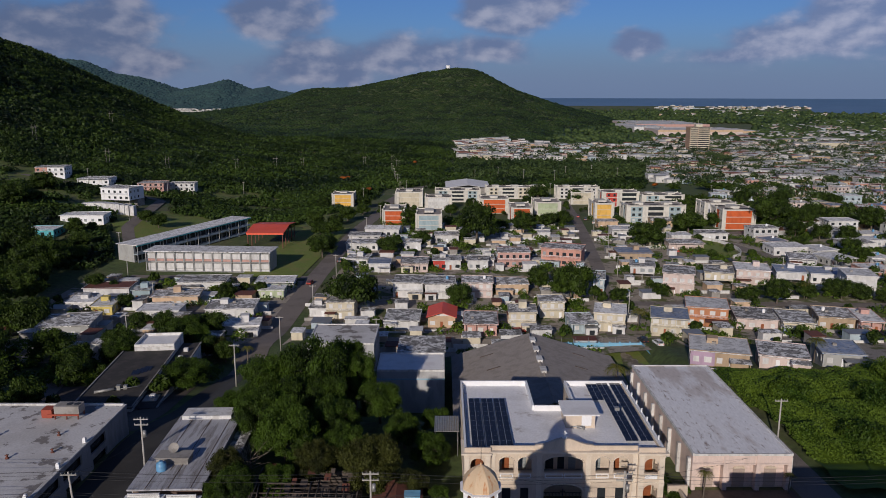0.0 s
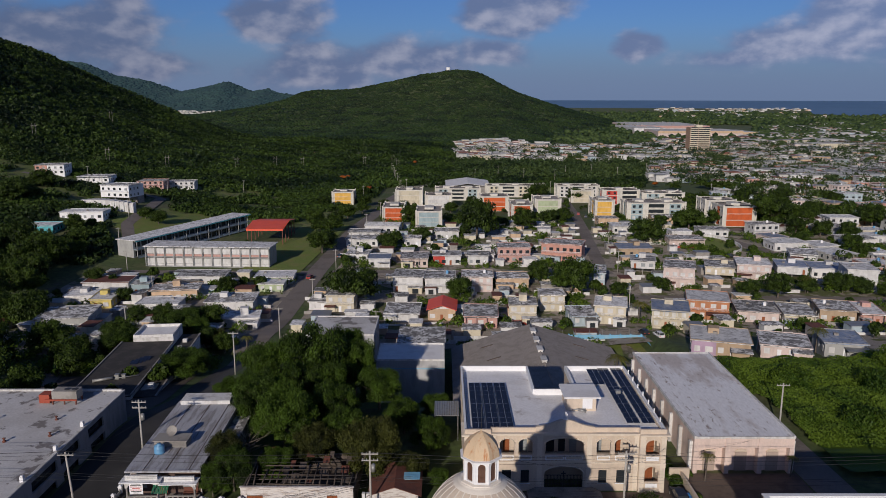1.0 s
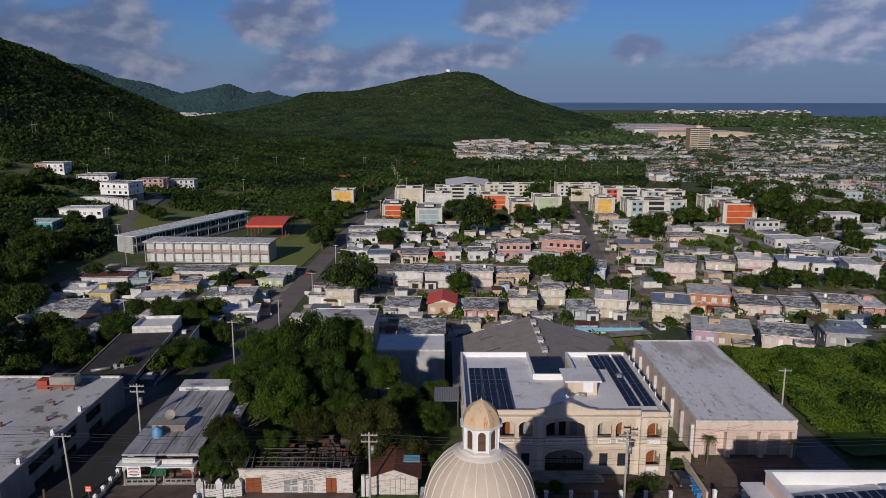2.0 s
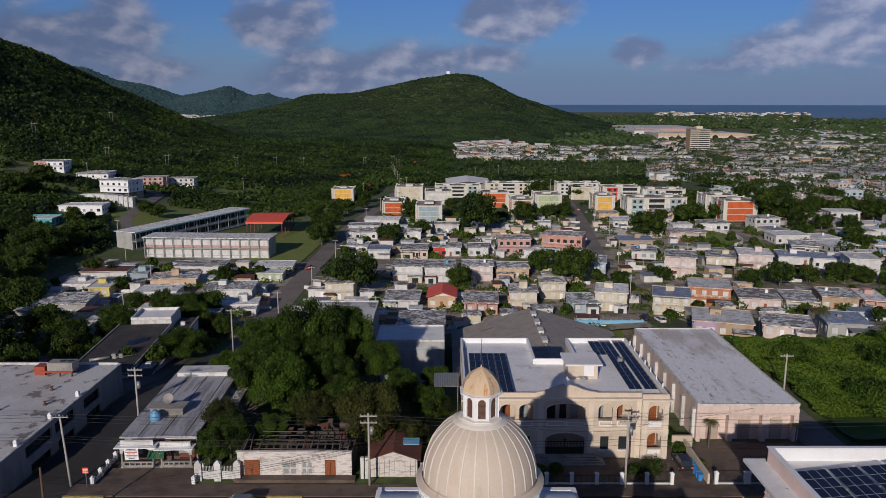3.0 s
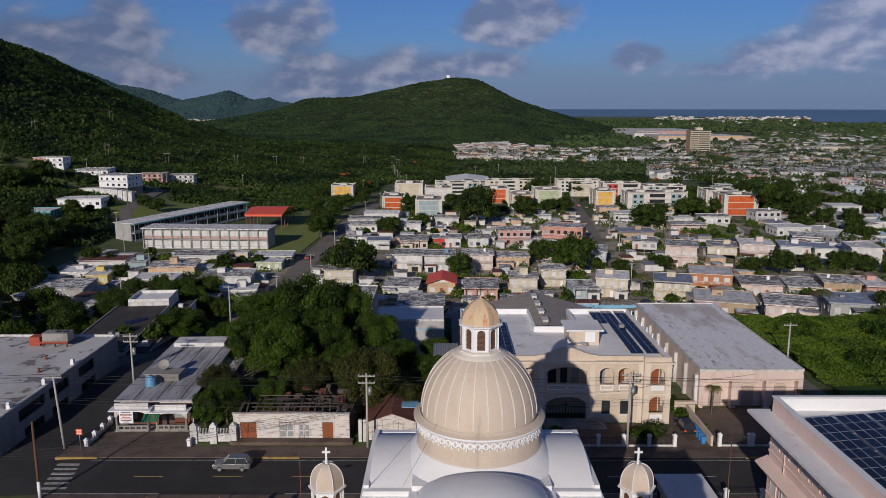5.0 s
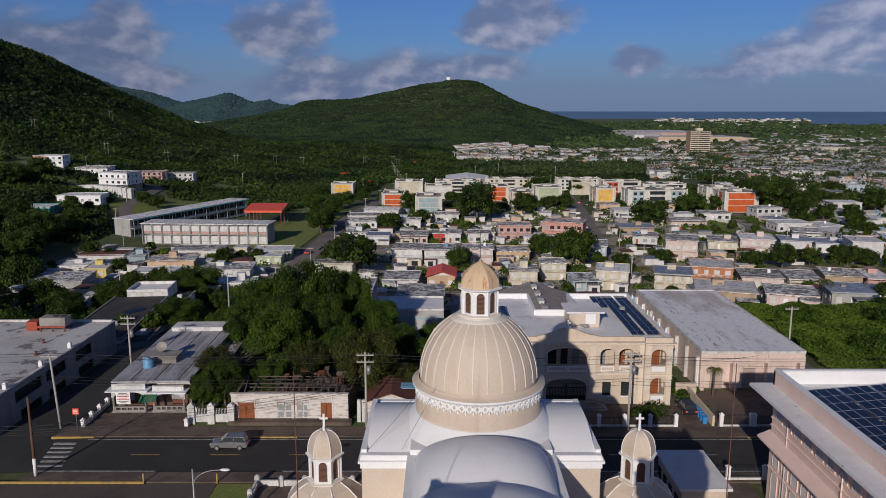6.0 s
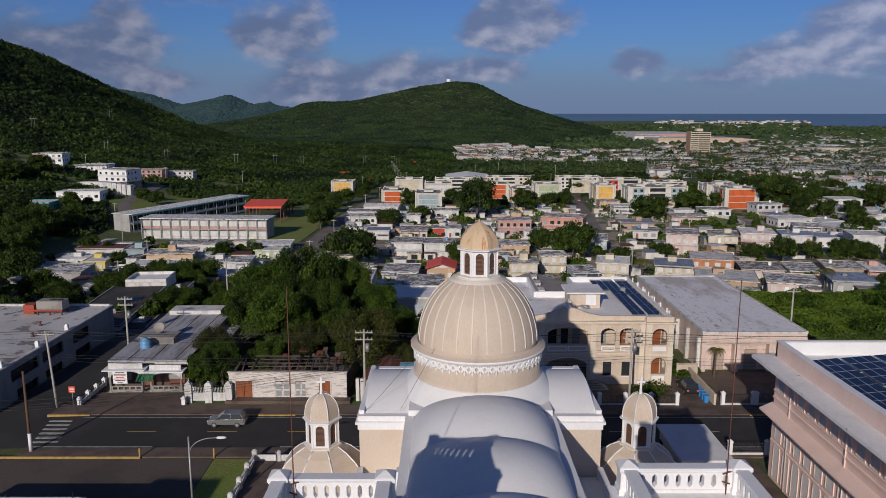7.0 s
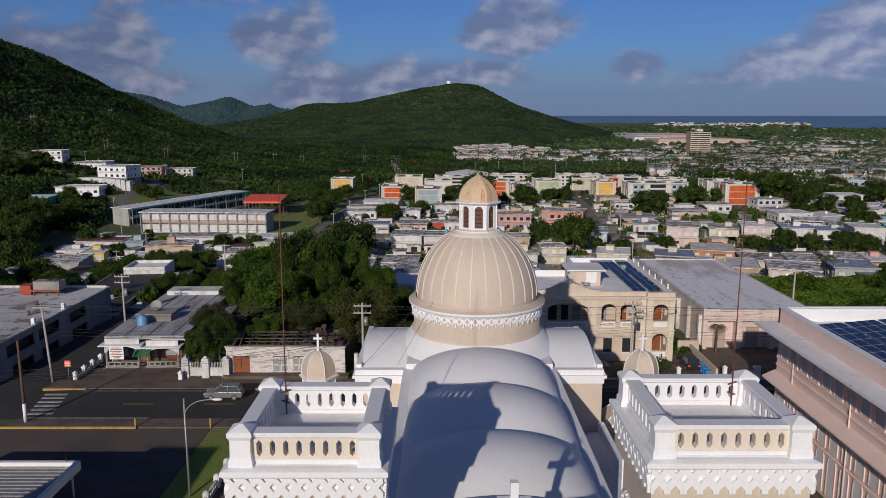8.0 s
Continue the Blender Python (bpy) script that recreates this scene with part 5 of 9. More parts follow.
# carport roof at the car park
cp = thing("carport", -33.5, 57.5, 0, "white flat carport with corrugated deck", "carport")
for x0, x1, y0, y1 in ((-12, 2.0, 4.2, 4.6), (1.6, 2.0, -12, 4.2)):
    bm = B()
    box(bm, x0, x1, y0, y1, 2.5, 3.3)
    part("fascia", bm, M["white"], cp)
bm = B()
prof_ = [(-12.0, 2.78), (4.2, 2.78)]
for i in range(26):
    prof_ += [(4.2 - 0.6 * i, 2.94), (3.9 - 0.6 * i, 2.94), (3.9 - 0.6 * i, 2.86), (3.6 - 0.6 * i, 2.86)]
prof_.append((-12.0, 2.86))
prism_x(bm, prof_, -12, 1.6)
part("deck", bm, M["steel"], cp, "grey corrugated deck")
for x, y in ((1.5, 3.9), (-5, 3.9), (1.5, -4), (-11, 3.9)):
    bm = B()
    tube(bm, x, y, -0.1, 2.8, 0.09, 0.09, 8)
    part("post", bm, M["white"], cp)
bm = B()
rod(bm, (0.9, 4.3, 3.2), (0.9, 4.35, 4.0), 0.03)
rod(bm, (-5, 4.3, 3.2), (-5, 4.3, 3.7), 0.03)
part("bracket", bm, M["iron"], cp)
# tall block across the car park, whose shadow lies on the asphalt
tb = thing("car_park_block", -47, 10, 0, "plain pale block beside the car park", "building")
bm = B()
box(bm, 5.6, 12.0, -12, 21, -0.5, 15)
part("wall", bm, M["cream"], tb)
bm = B()
box(bm, 5.4, 12.2, -12.2, 21.2, 15, 15.3)
part("roof", bm, M["roof_plain"], tb)
# ---- the big white block on the corner ----
blk = thing("corner_building", -57.4, 88.6, -2.5, "white two-storey corner building with blotched flat roof", "building")


def b_part(name, fill, mat, label="", parent=None):
    bm = B()
    fill(bm)
    return part(name, bm, mat, parent or blk, label)


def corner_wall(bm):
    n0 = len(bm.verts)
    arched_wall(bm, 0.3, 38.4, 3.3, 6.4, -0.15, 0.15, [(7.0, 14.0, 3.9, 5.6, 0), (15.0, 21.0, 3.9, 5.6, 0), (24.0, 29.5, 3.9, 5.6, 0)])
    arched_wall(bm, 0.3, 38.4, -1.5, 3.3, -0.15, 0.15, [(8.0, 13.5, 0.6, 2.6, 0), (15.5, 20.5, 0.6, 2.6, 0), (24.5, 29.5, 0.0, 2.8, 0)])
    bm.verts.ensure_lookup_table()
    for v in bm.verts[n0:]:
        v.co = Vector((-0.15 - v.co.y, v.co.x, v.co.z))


# this side's shade is put into the paint: grey on a white building
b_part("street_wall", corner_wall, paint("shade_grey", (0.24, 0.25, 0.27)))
b_part("body", boxes((-34, -0.6, 0.6, 38.4, -1.5, 6.0)), M["glass_dark"])
b_part("front_wall", lambda bm: arched_wall(bm, -34, 0, -1.5, 6.4, 0, 0.3, [(-8, -2, 0.6, 2.6, 0), (-18, -11, 0.6, 2.6, 0)]), M["white"])
b_part("roof", boxes((-34, -0.3, 0.3, 38.3, 6.1, 6.4)), M["roof_blotched"], "grey roof with dark blotches")
b_part("roof_edge", boxes((-0.45, 0.06, -0.06, 38.5, 6.4, 6.58), (-34, -0.45, -0.06, 0.3, 6.4, 6.58), (-34, -0.45, 38.1, 38.5, 6.4, 6.75)), M["white_worn"])
for y in (5.5, 14.5, 23.0):
    b_part("vent_stub", boxes((-0.7, -0.2, y, y + 0.5, 6.5, 7.3), (-0.62, -0.28, y + 0.08, y + 0.42, 7.3, 7.45)), M["white"])
for x, y in ((-14, 9), (-10, 18), (-19, 14), (-23, 23), (-16, 26), (-6, 26), (-25, 8), (-4, 20)):
    b_part("roof_vent", lambda bm: lathe(bm, [(0.28, 6.4), (0.28, 6.6), (0.14, 6.65), (0.14, 6.95), (0.3, 7.0), (0.0, 7.15)], 10, x, y), M["rust_roof"], "small red roof vent")
ac = thing("roof_cooler", -65.6, 122.0, 3.95, "grey rooftop cooling unit on a red steel frame", "cooling unit")
bm = B()
box(bm, -1.7, 2.6, -1.1, 1.1, 0.8, 2.3)
part("case", bm, M["concrete"], ac)
for x in (-1.6, 0.4, 2.4):
    for y in (-1.1, 1.1):
        bm = B()
        box(bm, x - 0.1, x + 0.1, y - 0.1, y + 0.1, -0.05, 0.8)
        part("leg", bm, M["rust_roof"], ac)
bm = B()
box(bm, -4.0, -2.2, -1.0, 1.0, 0.1, 1.6)
box(bm, -2.9, 2.6, -1.25, -1.1, 0.6, 0.9)
part("frame", bm, paint("red_steel", (0.34, 0.07, 0.04)), ac, "red steel duct box")
for x in (0.6, 1.9):
    bm = B()
    tube(bm, x, 0, 2.3, 2.4, 0.5, 0.5, 16)
    part("fan", bm, M["iron"], ac)
# ---- small house with two porches ----
porch = thing("porch_house", -39.2, 95.9, 0.0, "small white house with arched porches and long stained roof", "house", turn=1.8)


def q_part(name, fill, mat, label="", parent=None):
    bm = B()
    fill(bm)
    return part(name, bm, mat, parent or porch, label)


q_part("body", boxes((-5.4, 4.6, 2.4, 26, -6, 3.9)), M["white_worn"])
q_part("roof", boxes((-5.7, 4.9, 1.2, 26.2, 3.9, 4.15)), M["roof_streaked"], "stained grey flat roof")
q_part("rear_block", boxes((-5.0, 3.4, 24.5, 28, -6, 4.8)), M["white_worn"])
q_part("side_roof", boxes((4.9, 7.4, 14, 22, 2.9, 3.1), (5.0, 7.2, 14.2, 21.8, -4, 2.9)), M["roof_stained"])
for i in range(3):
    q_part("roof_seam", boxes((-3.2 + 3.2 * i, -3.1 + 3.2 * i, 1.4, 26, 4.15, 4.2)), M["concrete_dark"])
for x0, x1, dz in ((-5.5, -0.4, 0.0), (-0.1, 4.7, -0.3)):
    q_part("porch_front", lambda bm: arched_wall(bm, x0 + 0.2, x1 - 0.2, 2.2 + dz, 3.3 + dz, 0, 0.35, [(x0 + 0.55, x1 - 0.55, 2.2 + dz, 3.05 + dz, 0.75)]), M["white_worn"])
    q_part("porch_parapet", boxes((x0 + 0.3, x1 - 0.3, 0.05, 0.3, 3.4 + dz, 4.15 + dz)), M["white_worn"])
    q_part("porch_slab", boxes((x0 - 0.3, x1 + 0.2, -0.8, 1.15, 3.3 + dz, 3.42 + dz)), M["white"])
    for x in (x0 + 0.4, x1 - 0.4):
        q_part("column", lambda bm: lathe(bm, [(0.3, 0), (0.3, 0.3), (0.17, 0.35), (0.15, 2.2 + dz), (0.24, 2.3 + dz)], 10, x, 0.17), M["concrete"])
    q_part("porch_wall", boxes((x0 + 0.5, x1 - 0.5, 0.05, 0.25, 0.1, 0.45), (x0 + 0.5, x1 - 0.5, 0.02, 0.28, 0.8, 0.95)), M["concrete"])
    for i in range(6):
        x = x0 + 0.6 + (x1 - x0 - 1.2) * i / 5
        q_part("porch_pier", boxes((x - 0.1, x + 0.1, 0.06, 0.24, 0.4, 0.8)), M["concrete"])
q_part("porch_floor", boxes((-5.6, 4.9, -0.1, 2.4, -0.4, 0.12)), M["concrete"])
q_part("bench", boxes((2.2, 4.2, 1.6, 2.1, 0.15, 0.55), (2.2, 4.2, 2.1, 2.2, 0.15, 1.1)), M["rust_roof"], "red bench on the porch")
# added dark sheet before the white house wall: the porch's shade as colour
q_part("porch_back", boxes((-5.3, 4.5, 2.36, 2.44, 0.1, 3.2)), paint("porch_shade_brown", (0.12, 0.075, 0.06), 0.3), "dark brown sheet standing in for the shade under the porch")
q_part("house_door", boxes((-1.2, -0.2, 2.34, 2.42, 0.1, 2.2)), M["door_wood"])
for x in (-4.4, 2.0):
    q_part("window", boxes((x, x + 1.3, 2.34, 2.42, 1.0, 2.1)), M["jalousie"])
for i in range(7):
    q_part("awning_strip", lambda bm: prism_x(bm, [(-1.1, 1.95), (0.2, 2.75), (0.2, 2.8), (-1.1, 2.0)], -1.3 + i * 0.32, -1.3 + i * 0.32 + 0.24), paint("awning_green", (0.02, 0.14, 0.07), 0.2), "green awning strip")
banner = thing("hung_banner", -42.9, 95.75, 1.35, "white cloth banner with red print, unreadable", "banner")
bm = B()
box(bm, -0.95, 0.95, -0.05, -0.02, 0.0, 1.75)
part("cloth", bm, M["white"], banner)
for k in range(7):
    bm = B()
    w = (0.62, 0.78, 0.8, 0.55, 0.82, 0.7, 0.4)[k]
    box(bm, -w, w, -0.065, -0.05, 1.5 - 0.225 * k, 1.6 - 0.225 * k)
    part("print_bar", bm, paint("print_red", (0.5, 0.06, 0.05), 0.2) if 1 < k < 5 else M["iron"], banner)
box_on = thing("roof_kerb_box", -41.0, 105.5, 4.15, "low concrete box on the roof", "roof box")
bm = B()
box(bm, -2.4, 2.4, -1.2, 1.2, 0, 1.0)
box(bm, -2.6, 2.6, -1.4, 1.4, 1.0, 1.12)
part("box", bm, M["concrete"], box_on)
tank = thing("water_tank", -42.0, 102.6, 4.15, "round light blue plastic water tank on the roof", "water tank")
bm = B()
lathe(bm, [(0.74, 0), (0.77, 0.35), (0.74, 0.4), (0.77, 0.75), (0.74, 0.8), (0.74, 1.15), (0.3, 1.4), (0.3, 1.5), (0, 1.51)], 20)
part("barrel", bm, M["blue_plastic"], tank)
dish = thing("satellite_dish", -41.2, 106.0, 5.25, "grey satellite dish on a short mast", "satellite dish")
bm = B()
rod(bm, (0, 0, 0), (0, 0, 0.7), 0.05)
part("mast", bm, M["steel"], dish)
bm = B()
lathe(bm, [(0.0, 0.0), (0.35, 0.05), (0.65, 0.18), (0.8, 0.3)], 20)
part("bowl", bm, M["concrete"], dish, turn=Matrix.Translation((0, 0, 0.75)) @ Matrix.Rotation(radians(55), 4, "X"))
slab("porch_yard", -45.6, -33, 91.2, 95.8, -0.4, 0.1, M["concrete_dark"], "cracked concrete front yard")
# gate posts and white gates beside the ruin
gate_wall = thing("gate_wall", -30.1, 92.6, 0.1, "white gate posts with two metal gates", "gate")
for x in (-2.6, 0.0, 2.6):
    bm = B()
    box(bm, x - 0.45, x + 0.45, -0.3, 0.3, -0.3, 2.4)
    lathe(bm, [(0.55, 2.4), (0.1, 2.75), (0, 2.76)], 4, x, 0, math.pi / 4, False)
    part("post", bm, M["white_worn"], gate_wall)
for x in (-2.1, 0.5):
    bm = B()
    for i in range(9):
        box(bm, x + 0.2 * i, x + 0.2 * i + 0.05, -0.03, 0.03, 0.0, 1.95)
    box(bm, x, x + 1.65, -0.05, 0.05, 0.1, 0.2)
    box(bm, x, x + 1.65, -0.05, 0.05, 1.1, 1.2)
    box(bm, x, x + 1.65, 0.0, 0.04, 0.2, 1.1)
    part("gate_leaf", bm, M["white_worn"], gate_wall)
# ---- the roofless wooden house ----
ruin = thing("ruined_house", -19.9, 93.2, 0.1, "derelict white wooden house with collapsed charred roof", "house")


def r_part(name, fill, mat, label="", parent=None):
    bm = B()
    fill(bm)
    return part(name, bm, mat, parent or ruin, label)


def boards():
    z = 0.3
    while z < 3.4:
        cuts = [(-7.6, -6.9), (-4.6, -1.7), (0.3, 0.9), (2.4, 4.0), (5.6, 7.6)] if z < 2.5 else [(-7.6, 7.6)]
        for a, b in cuts:
            yield a, b, z
        z += 0.2


for a, b, z in boards():
    r_part("clapboard", lambda bm: prism_x(bm, [(0.02, z), (0.16, z), (0.16, z + 0.2), (0.06, z + 0.2)], a, b), M["siding"])
for x in (-7.6, -6.9, -4.6, -1.7, 0.3, 0.9, 2.4, 4.0, 5.6, 7.6):
    r_part("frame_post", boxes((x - 0.08, x + 0.08, 0.0, 0.2, 0.2, 3.4)), M["siding"])
r_part("front_lintel", boxes((-7.7, 7.7, -0.1, 0.25, 3.4, 3.75), (-7.8, 7.8, -0.25, 0.2, 3.75, 3.85)), M["siding"])
for a, b, mat in ((-6.9, -4.6, "door_wood"), (-1.7, 0.3, "jalousie"), (0.9, 2.4, "jalousie"), (4.0, 5.6, "door_wood")):
    d = r_part("double_door", boxes((a, (a + b) / 2 - 0.02, 0.08, 0.14, 0.3, 2.4), ((a + b) / 2 + 0.02, b, 0.08, 0.14, 0.3, 2.4)), M[mat] if mat == "door_wood" else M["siding"])
    for x in (a + 0.15, (a + b) / 2 + 0.15):
        for z in (0.5, 1.4):
            r_part("door_panel", boxes((x, x + (b - a) / 2 - 0.3, 0.04, 0.09, z, z + 0.7)), M[mat], "", d)
for wall_box in ((-7.7, -7.5, 0.2, 12, -3, 3.2), (7.5, 7.7, 0.2, 12, -3, 3.0), (-7.7, 7.7, 11.8, 12, -3, 2.6)):
    r_part("side_wall", boxes(wall_box), M["timber_old"])
r_part("step", boxes((-7.9, 8.2, -1.3, 0.0, -0.3, 0.3)), M["concrete_dark"])
rng = random.Random(5)
for k in range(15):
    x = -7.0 + k * 1.0
    z0, z1 = 3.6 + rng.uniform(-0.1, 0.1), 4.3 + rng.uniform(-0.35, 0.2)
    r_part("rafter", lambda bm: rod(bm, (x, 0.2, z0), (x + rng.uniform(-0.4, 0.4), 5.2 + rng.uniform(-1.5, 0.5), z1), 0.1, 4), M["timber_old"])
for k in range(5):
    y = 0.9 + k * 1.05
    r_part("purlin", lambda bm: rod(bm, (-7.2 + rng.uniform(0, 2), y, 3.72 + k * 0.13), (7.0 - rng.uniform(0, 3), y + rng.uniform(-0.3, 0.3), 3.75 + k * 0.12), 0.085, 4), M["timber_old"])
for k in range(22):
    x, y = rng.uniform(-7, 6.5), rng.uniform(0.8, 11)
    r_part("fallen_sheet", lambda bm: prism_x(bm, [(y, 3.4), (y + 1.5, 3.5 + rng.uniform(-0.6, 0.5)), (y + 1.5, 3.55), (y, 3.44)], x, x + rng.uniform(0.6, 1.5)), M["timber_old"] if k % 3 else M["rust_roof"])
r_part("floor", boxes((-7.5, 7.5, 0.2, 11.8, 0.0, 0.2)), M["timber_old"])
# rusty gabled hut beside it
hut = thing("rusty_hut", -6.6, 93.4, 0.1, "small wooden hut with a rusted sheet gable roof", "hut")
bm = B()
box(bm, -3.2, 3.2, 0.12, 6.5, -2, 2.6)
part("wall", bm, M["siding"], hut)
for k in range(9):
    bm = B()
    box(bm, -3.2 + k * 0.7, -2.65 + k * 0.7, 0, 0.12, 0, 2.5)
    part("board", bm, M["siding"], hut)
for s in (-1, 1):
    bm = B()
    prism(bm, [(0, 3.8), (s * 3.7, 2.5), (s * 3.7, 2.58), (0, 3.9)][::s], -0.5, 7)
    part("roof_sheet", bm, M["rust_roof"], hut)
bm = B()
prism(bm, [(-3.2, 2.5), (3.2, 2.5), (0, 3.75)], 0.0, 0.2)
part("gable", bm, M["siding"], hut)
bm = B()
box(bm, 1.0, 3.4, 2.5, 4.5, 3.4, 3.5)
part("tarpaulin", bm, M["blue_wall"], hut, "blue tarpaulin patch")
for x in (-4.2, -3.6):
    bm = B()
    box(bm, x - 0.22, x + 0.22, -0.4, 0.05, -0.2, 2.9)
    part("pier", bm, M["white_worn"], hut)

# ---- warehouse with a grey gable roof and the buildings round it ----
wh = thing("gabled_warehouse", 23.7, 149, -14, "long warehouse with grey shingled gable roof", "warehouse")
bm = B()
box(bm, -20.6, 21.6, 0, 45.6, -3, 2.6)
for y0 in (0.0, 45.3):
    prism(bm, [(-20.6, 2.55), (21.6, 2.55), (0.0, 8.9)], y0, y0 + 0.3)
part("wall", bm, M["concrete"], wh)
for s, e in ((-1, 21.4), (1, 22.4)):
    bm = B()
    n = 60
    for k in range(n):
        # courses of shingle, each lapping over the one below
        a, b = k / n, (k + 1) / n
        za, zb = 9.15 - 6.7 * a, 9.15 - 6.7 * b
        pts = [(s * e * a, za), (s * e * b, zb), (s * e * b, zb + 0.1), (s * e * a, za + 0.05)]
        prism(bm, pts[::-s], -0.8, 46.4)
    part("roof_slope", bm, M["shingle"], wh, "grey shingle slope")
    for k in range(4):
        bm = B()
        x = s * (11 + 1.2 * (k % 2))
        zz = 9.15 - 6.7 * abs(x) / e
        y = 7 + 10.5 * k
        prism(bm, [(x - 1.7, zz + (1.7 * 6.7 / e) * s + 0.16), (x + 1.7, zz - (1.7 * 6.7 / e) * s + 0.16), (x + 1.7, zz - (1.7 * 6.7 / e) * s + 0.05), (x - 1.7, zz + (1.7 * 6.7 / e) * s + 0.05)][::-1], y, y + 0.45)
        part("vent_strip", bm, M["concrete_dark"], wh)
bm = B()
rod(bm, (0, -0.8, 9.2), (0, 46.4, 9.2), 0.16, 8)
part("ridge_cap", bm, M["shingle"], wh)
for k in range(4):
    bm = B()
    y = 16.5 + 7.3 * k
    box(bm, -0.55, 0.6, y, y + 3.0, 9.0, 9.62)
    box(bm, -0.7, 0.75, y - 0.1, y + 3.1, 9.62, 9.74)
    part("ridge_vent", bm, M["white_worn"], wh, "white ridge ventilator")
annex = thing("white_annex", -6.6, 166.5, -11.3, "long low white building with flat roof", "building")
for nm, b, mt in (("wall", (-9, 7, 0, 12, -4, 6.4), "grey_plaster"), ("roof", (-8.8, 6.8, 0.3, 11.8, 6.4, 6.5), "roof_plain"), ("wall_band", (-9.05, 7.05, -0.05, 0.0, 4.4, 4.65), "blue_wall"), ("rear_block", (-4.5, 7, 12, 26, -6, 5.0), "concrete"), ("rear_roof", (-5.0, 7.3, 13, 26.4, 6.3, 6.55), "roof_stained")):
    bm = B()
    box(bm, *b)
    part(nm, bm, M[mt], annex)
for k in range(8):
    bm = B()
    box(bm, -4.4 + 1.6 * k, -4.2 + 1.6 * k, 13.2, 13.5, 5.0, 6.3)
    part("column", bm, M["concrete"], annex)
bm = B()
for x0, x1, y0, y1 in ((-9, 7, -0.02, 0.25), (-9, -8.75, 0.25, 12), (6.75, 7, 0.25, 12), (-8.75, 6.75, 11.7, 12)):
    box(bm, x0, x1, y0, y1, 6.4, 6.85)
part("parapet", bm, M["white_worn"], annex)
block = thing("white_block", -27.5, 191.0, -14, "white two-storey building with pale flat roof", "building")
for nm, b, mt in (("wall", (-9.0, 9.0, 0, 17, -4, 7.4), "grey_plaster"), ("roof", (-8.8, 8.8, 0.2, 16.8, 7.4, 7.5), "roof_blotched")):
    bm = B()
    box(bm, *b)
    part(nm, bm, M[mt], block)
bm = B()
for x0, x1, y0, y1 in ((-9.1, 9.1, -0.1, 0.2), (-9.1, -8.8, 0.2, 17), (8.8, 9.1, 0.2, 17), (-8.8, 8.8, 16.8, 17.1)):
    box(bm, x0, x1, y0, y1, 7.3, 7.75)
part("parapet", bm, M["white_worn"], block)
for k in range(4):
    bm = B()
    box(bm, 9.0, 9.08, 2 + 4 * k, 3.6 + 4 * k, 4.2, 5.8)
    part("window", bm, M["jalousie"], block)
dk = thing("dark_roofed_building", -63.6, 149, -9.6, "long low building with a dark felt roof", "building", turn=5.5)
for nm, b, mt in (("wall", (-15.0, -2.6, 0, 36, -4, 3.4), "white_worn"), ("roof", (-15.4, -2.4, -0.5, 36, 3.4, 3.6), "roof_dark"), ("side_wall", (-2.6, 2.2, 1.2, 44, -4, 2.5), "white_worn"), ("side_roof", (-2.4, 2.4, 1.0, 44.2, 2.5, 2.7), "roof_dark"),
                  ("rear_block", (-12.6, -2.6, 36, 45.5, -5, 4.6), "white_worn"), ("rear_roof", (-12.4, -2.8, 36.2, 45.3, 4.6, 4.7), "roof_plain")):
    bm = B()
    box(bm, *b)
    part(nm, bm, M[mt], dk)
bm = B()
for x0, x1, y0, y1 in ((-12.6, -2.6, 36, 36.3), (-12.6, -12.3, 36.3, 45.5), (-2.9, -2.6, 36.3, 45.5), (-12.3, -2.9, 45.2, 45.5)):
    box(bm, x0, x1, y0, y1, 4.7, 5.4)
part("parapet", bm, M["white_worn"], dk)
for x0, x1, y0, y1, z0 in ((-15.6, -15.3, -0.5, 36, 3.6), (-2.6, -2.3, -0.5, 36, 3.6), (2.1, 2.5, 1.0, 44.2, 2.7), (-15.3, -2.6, -0.6, -0.3, 3.6)):
    bm = B()
    box(bm, x0, x1, y0, y1, z0, z0 + 0.22)
    part("roof_edge", bm, M["concrete"], dk)
for y in (6, 12.5, 13.8, 22, 31, 37):
    bm = B()
    box(bm, -0.6, 0.5, y, y + 1.0, 2.7, 3.6)
    box(bm, -0.5, 0.4, y - 0.05, y, 2.85, 3.45)
    part("air_conditioner", bm, M["white_worn"], dk)
bm = B()
box(bm, -1.8, 1.2, 4.5, 8.0, 2.72, 2.95)
part("roof_sheet", bm, M["steel"], dk, "loose pale sheet on the roof")
bm = B()
rod(bm, (-13, 8, 3.95), (-9, 9, 4.2), 0.35, 8)
rod(bm, (-10, 9, 3.9), (-4, 11, 3.9), 0.12, 6)
box(bm, -8.8, -7.9, 9.5, 10.4, 3.6, 4.7)
box(bm, -7.4, -6.6, 10.0, 10.8, 3.6, 4.5)
part("duct", bm, M["steel"], dk)
bm = B()
for k in range(4):
    prism_x(bm, [(19 + 0.8 * k, 3.62), (21.2 + 0.8 * k, 3.9), (21.2 + 0.8 * k, 3.95), (19 + 0.8 * k, 3.67)], -8.5 + 0.7 * k, -6.7 + 0.7 * k)
part("stacked_panels", bm, M["solar"], dk, "stacked dark panels lying on the roof")

# ---- houses of the valley ----
WIN = {}


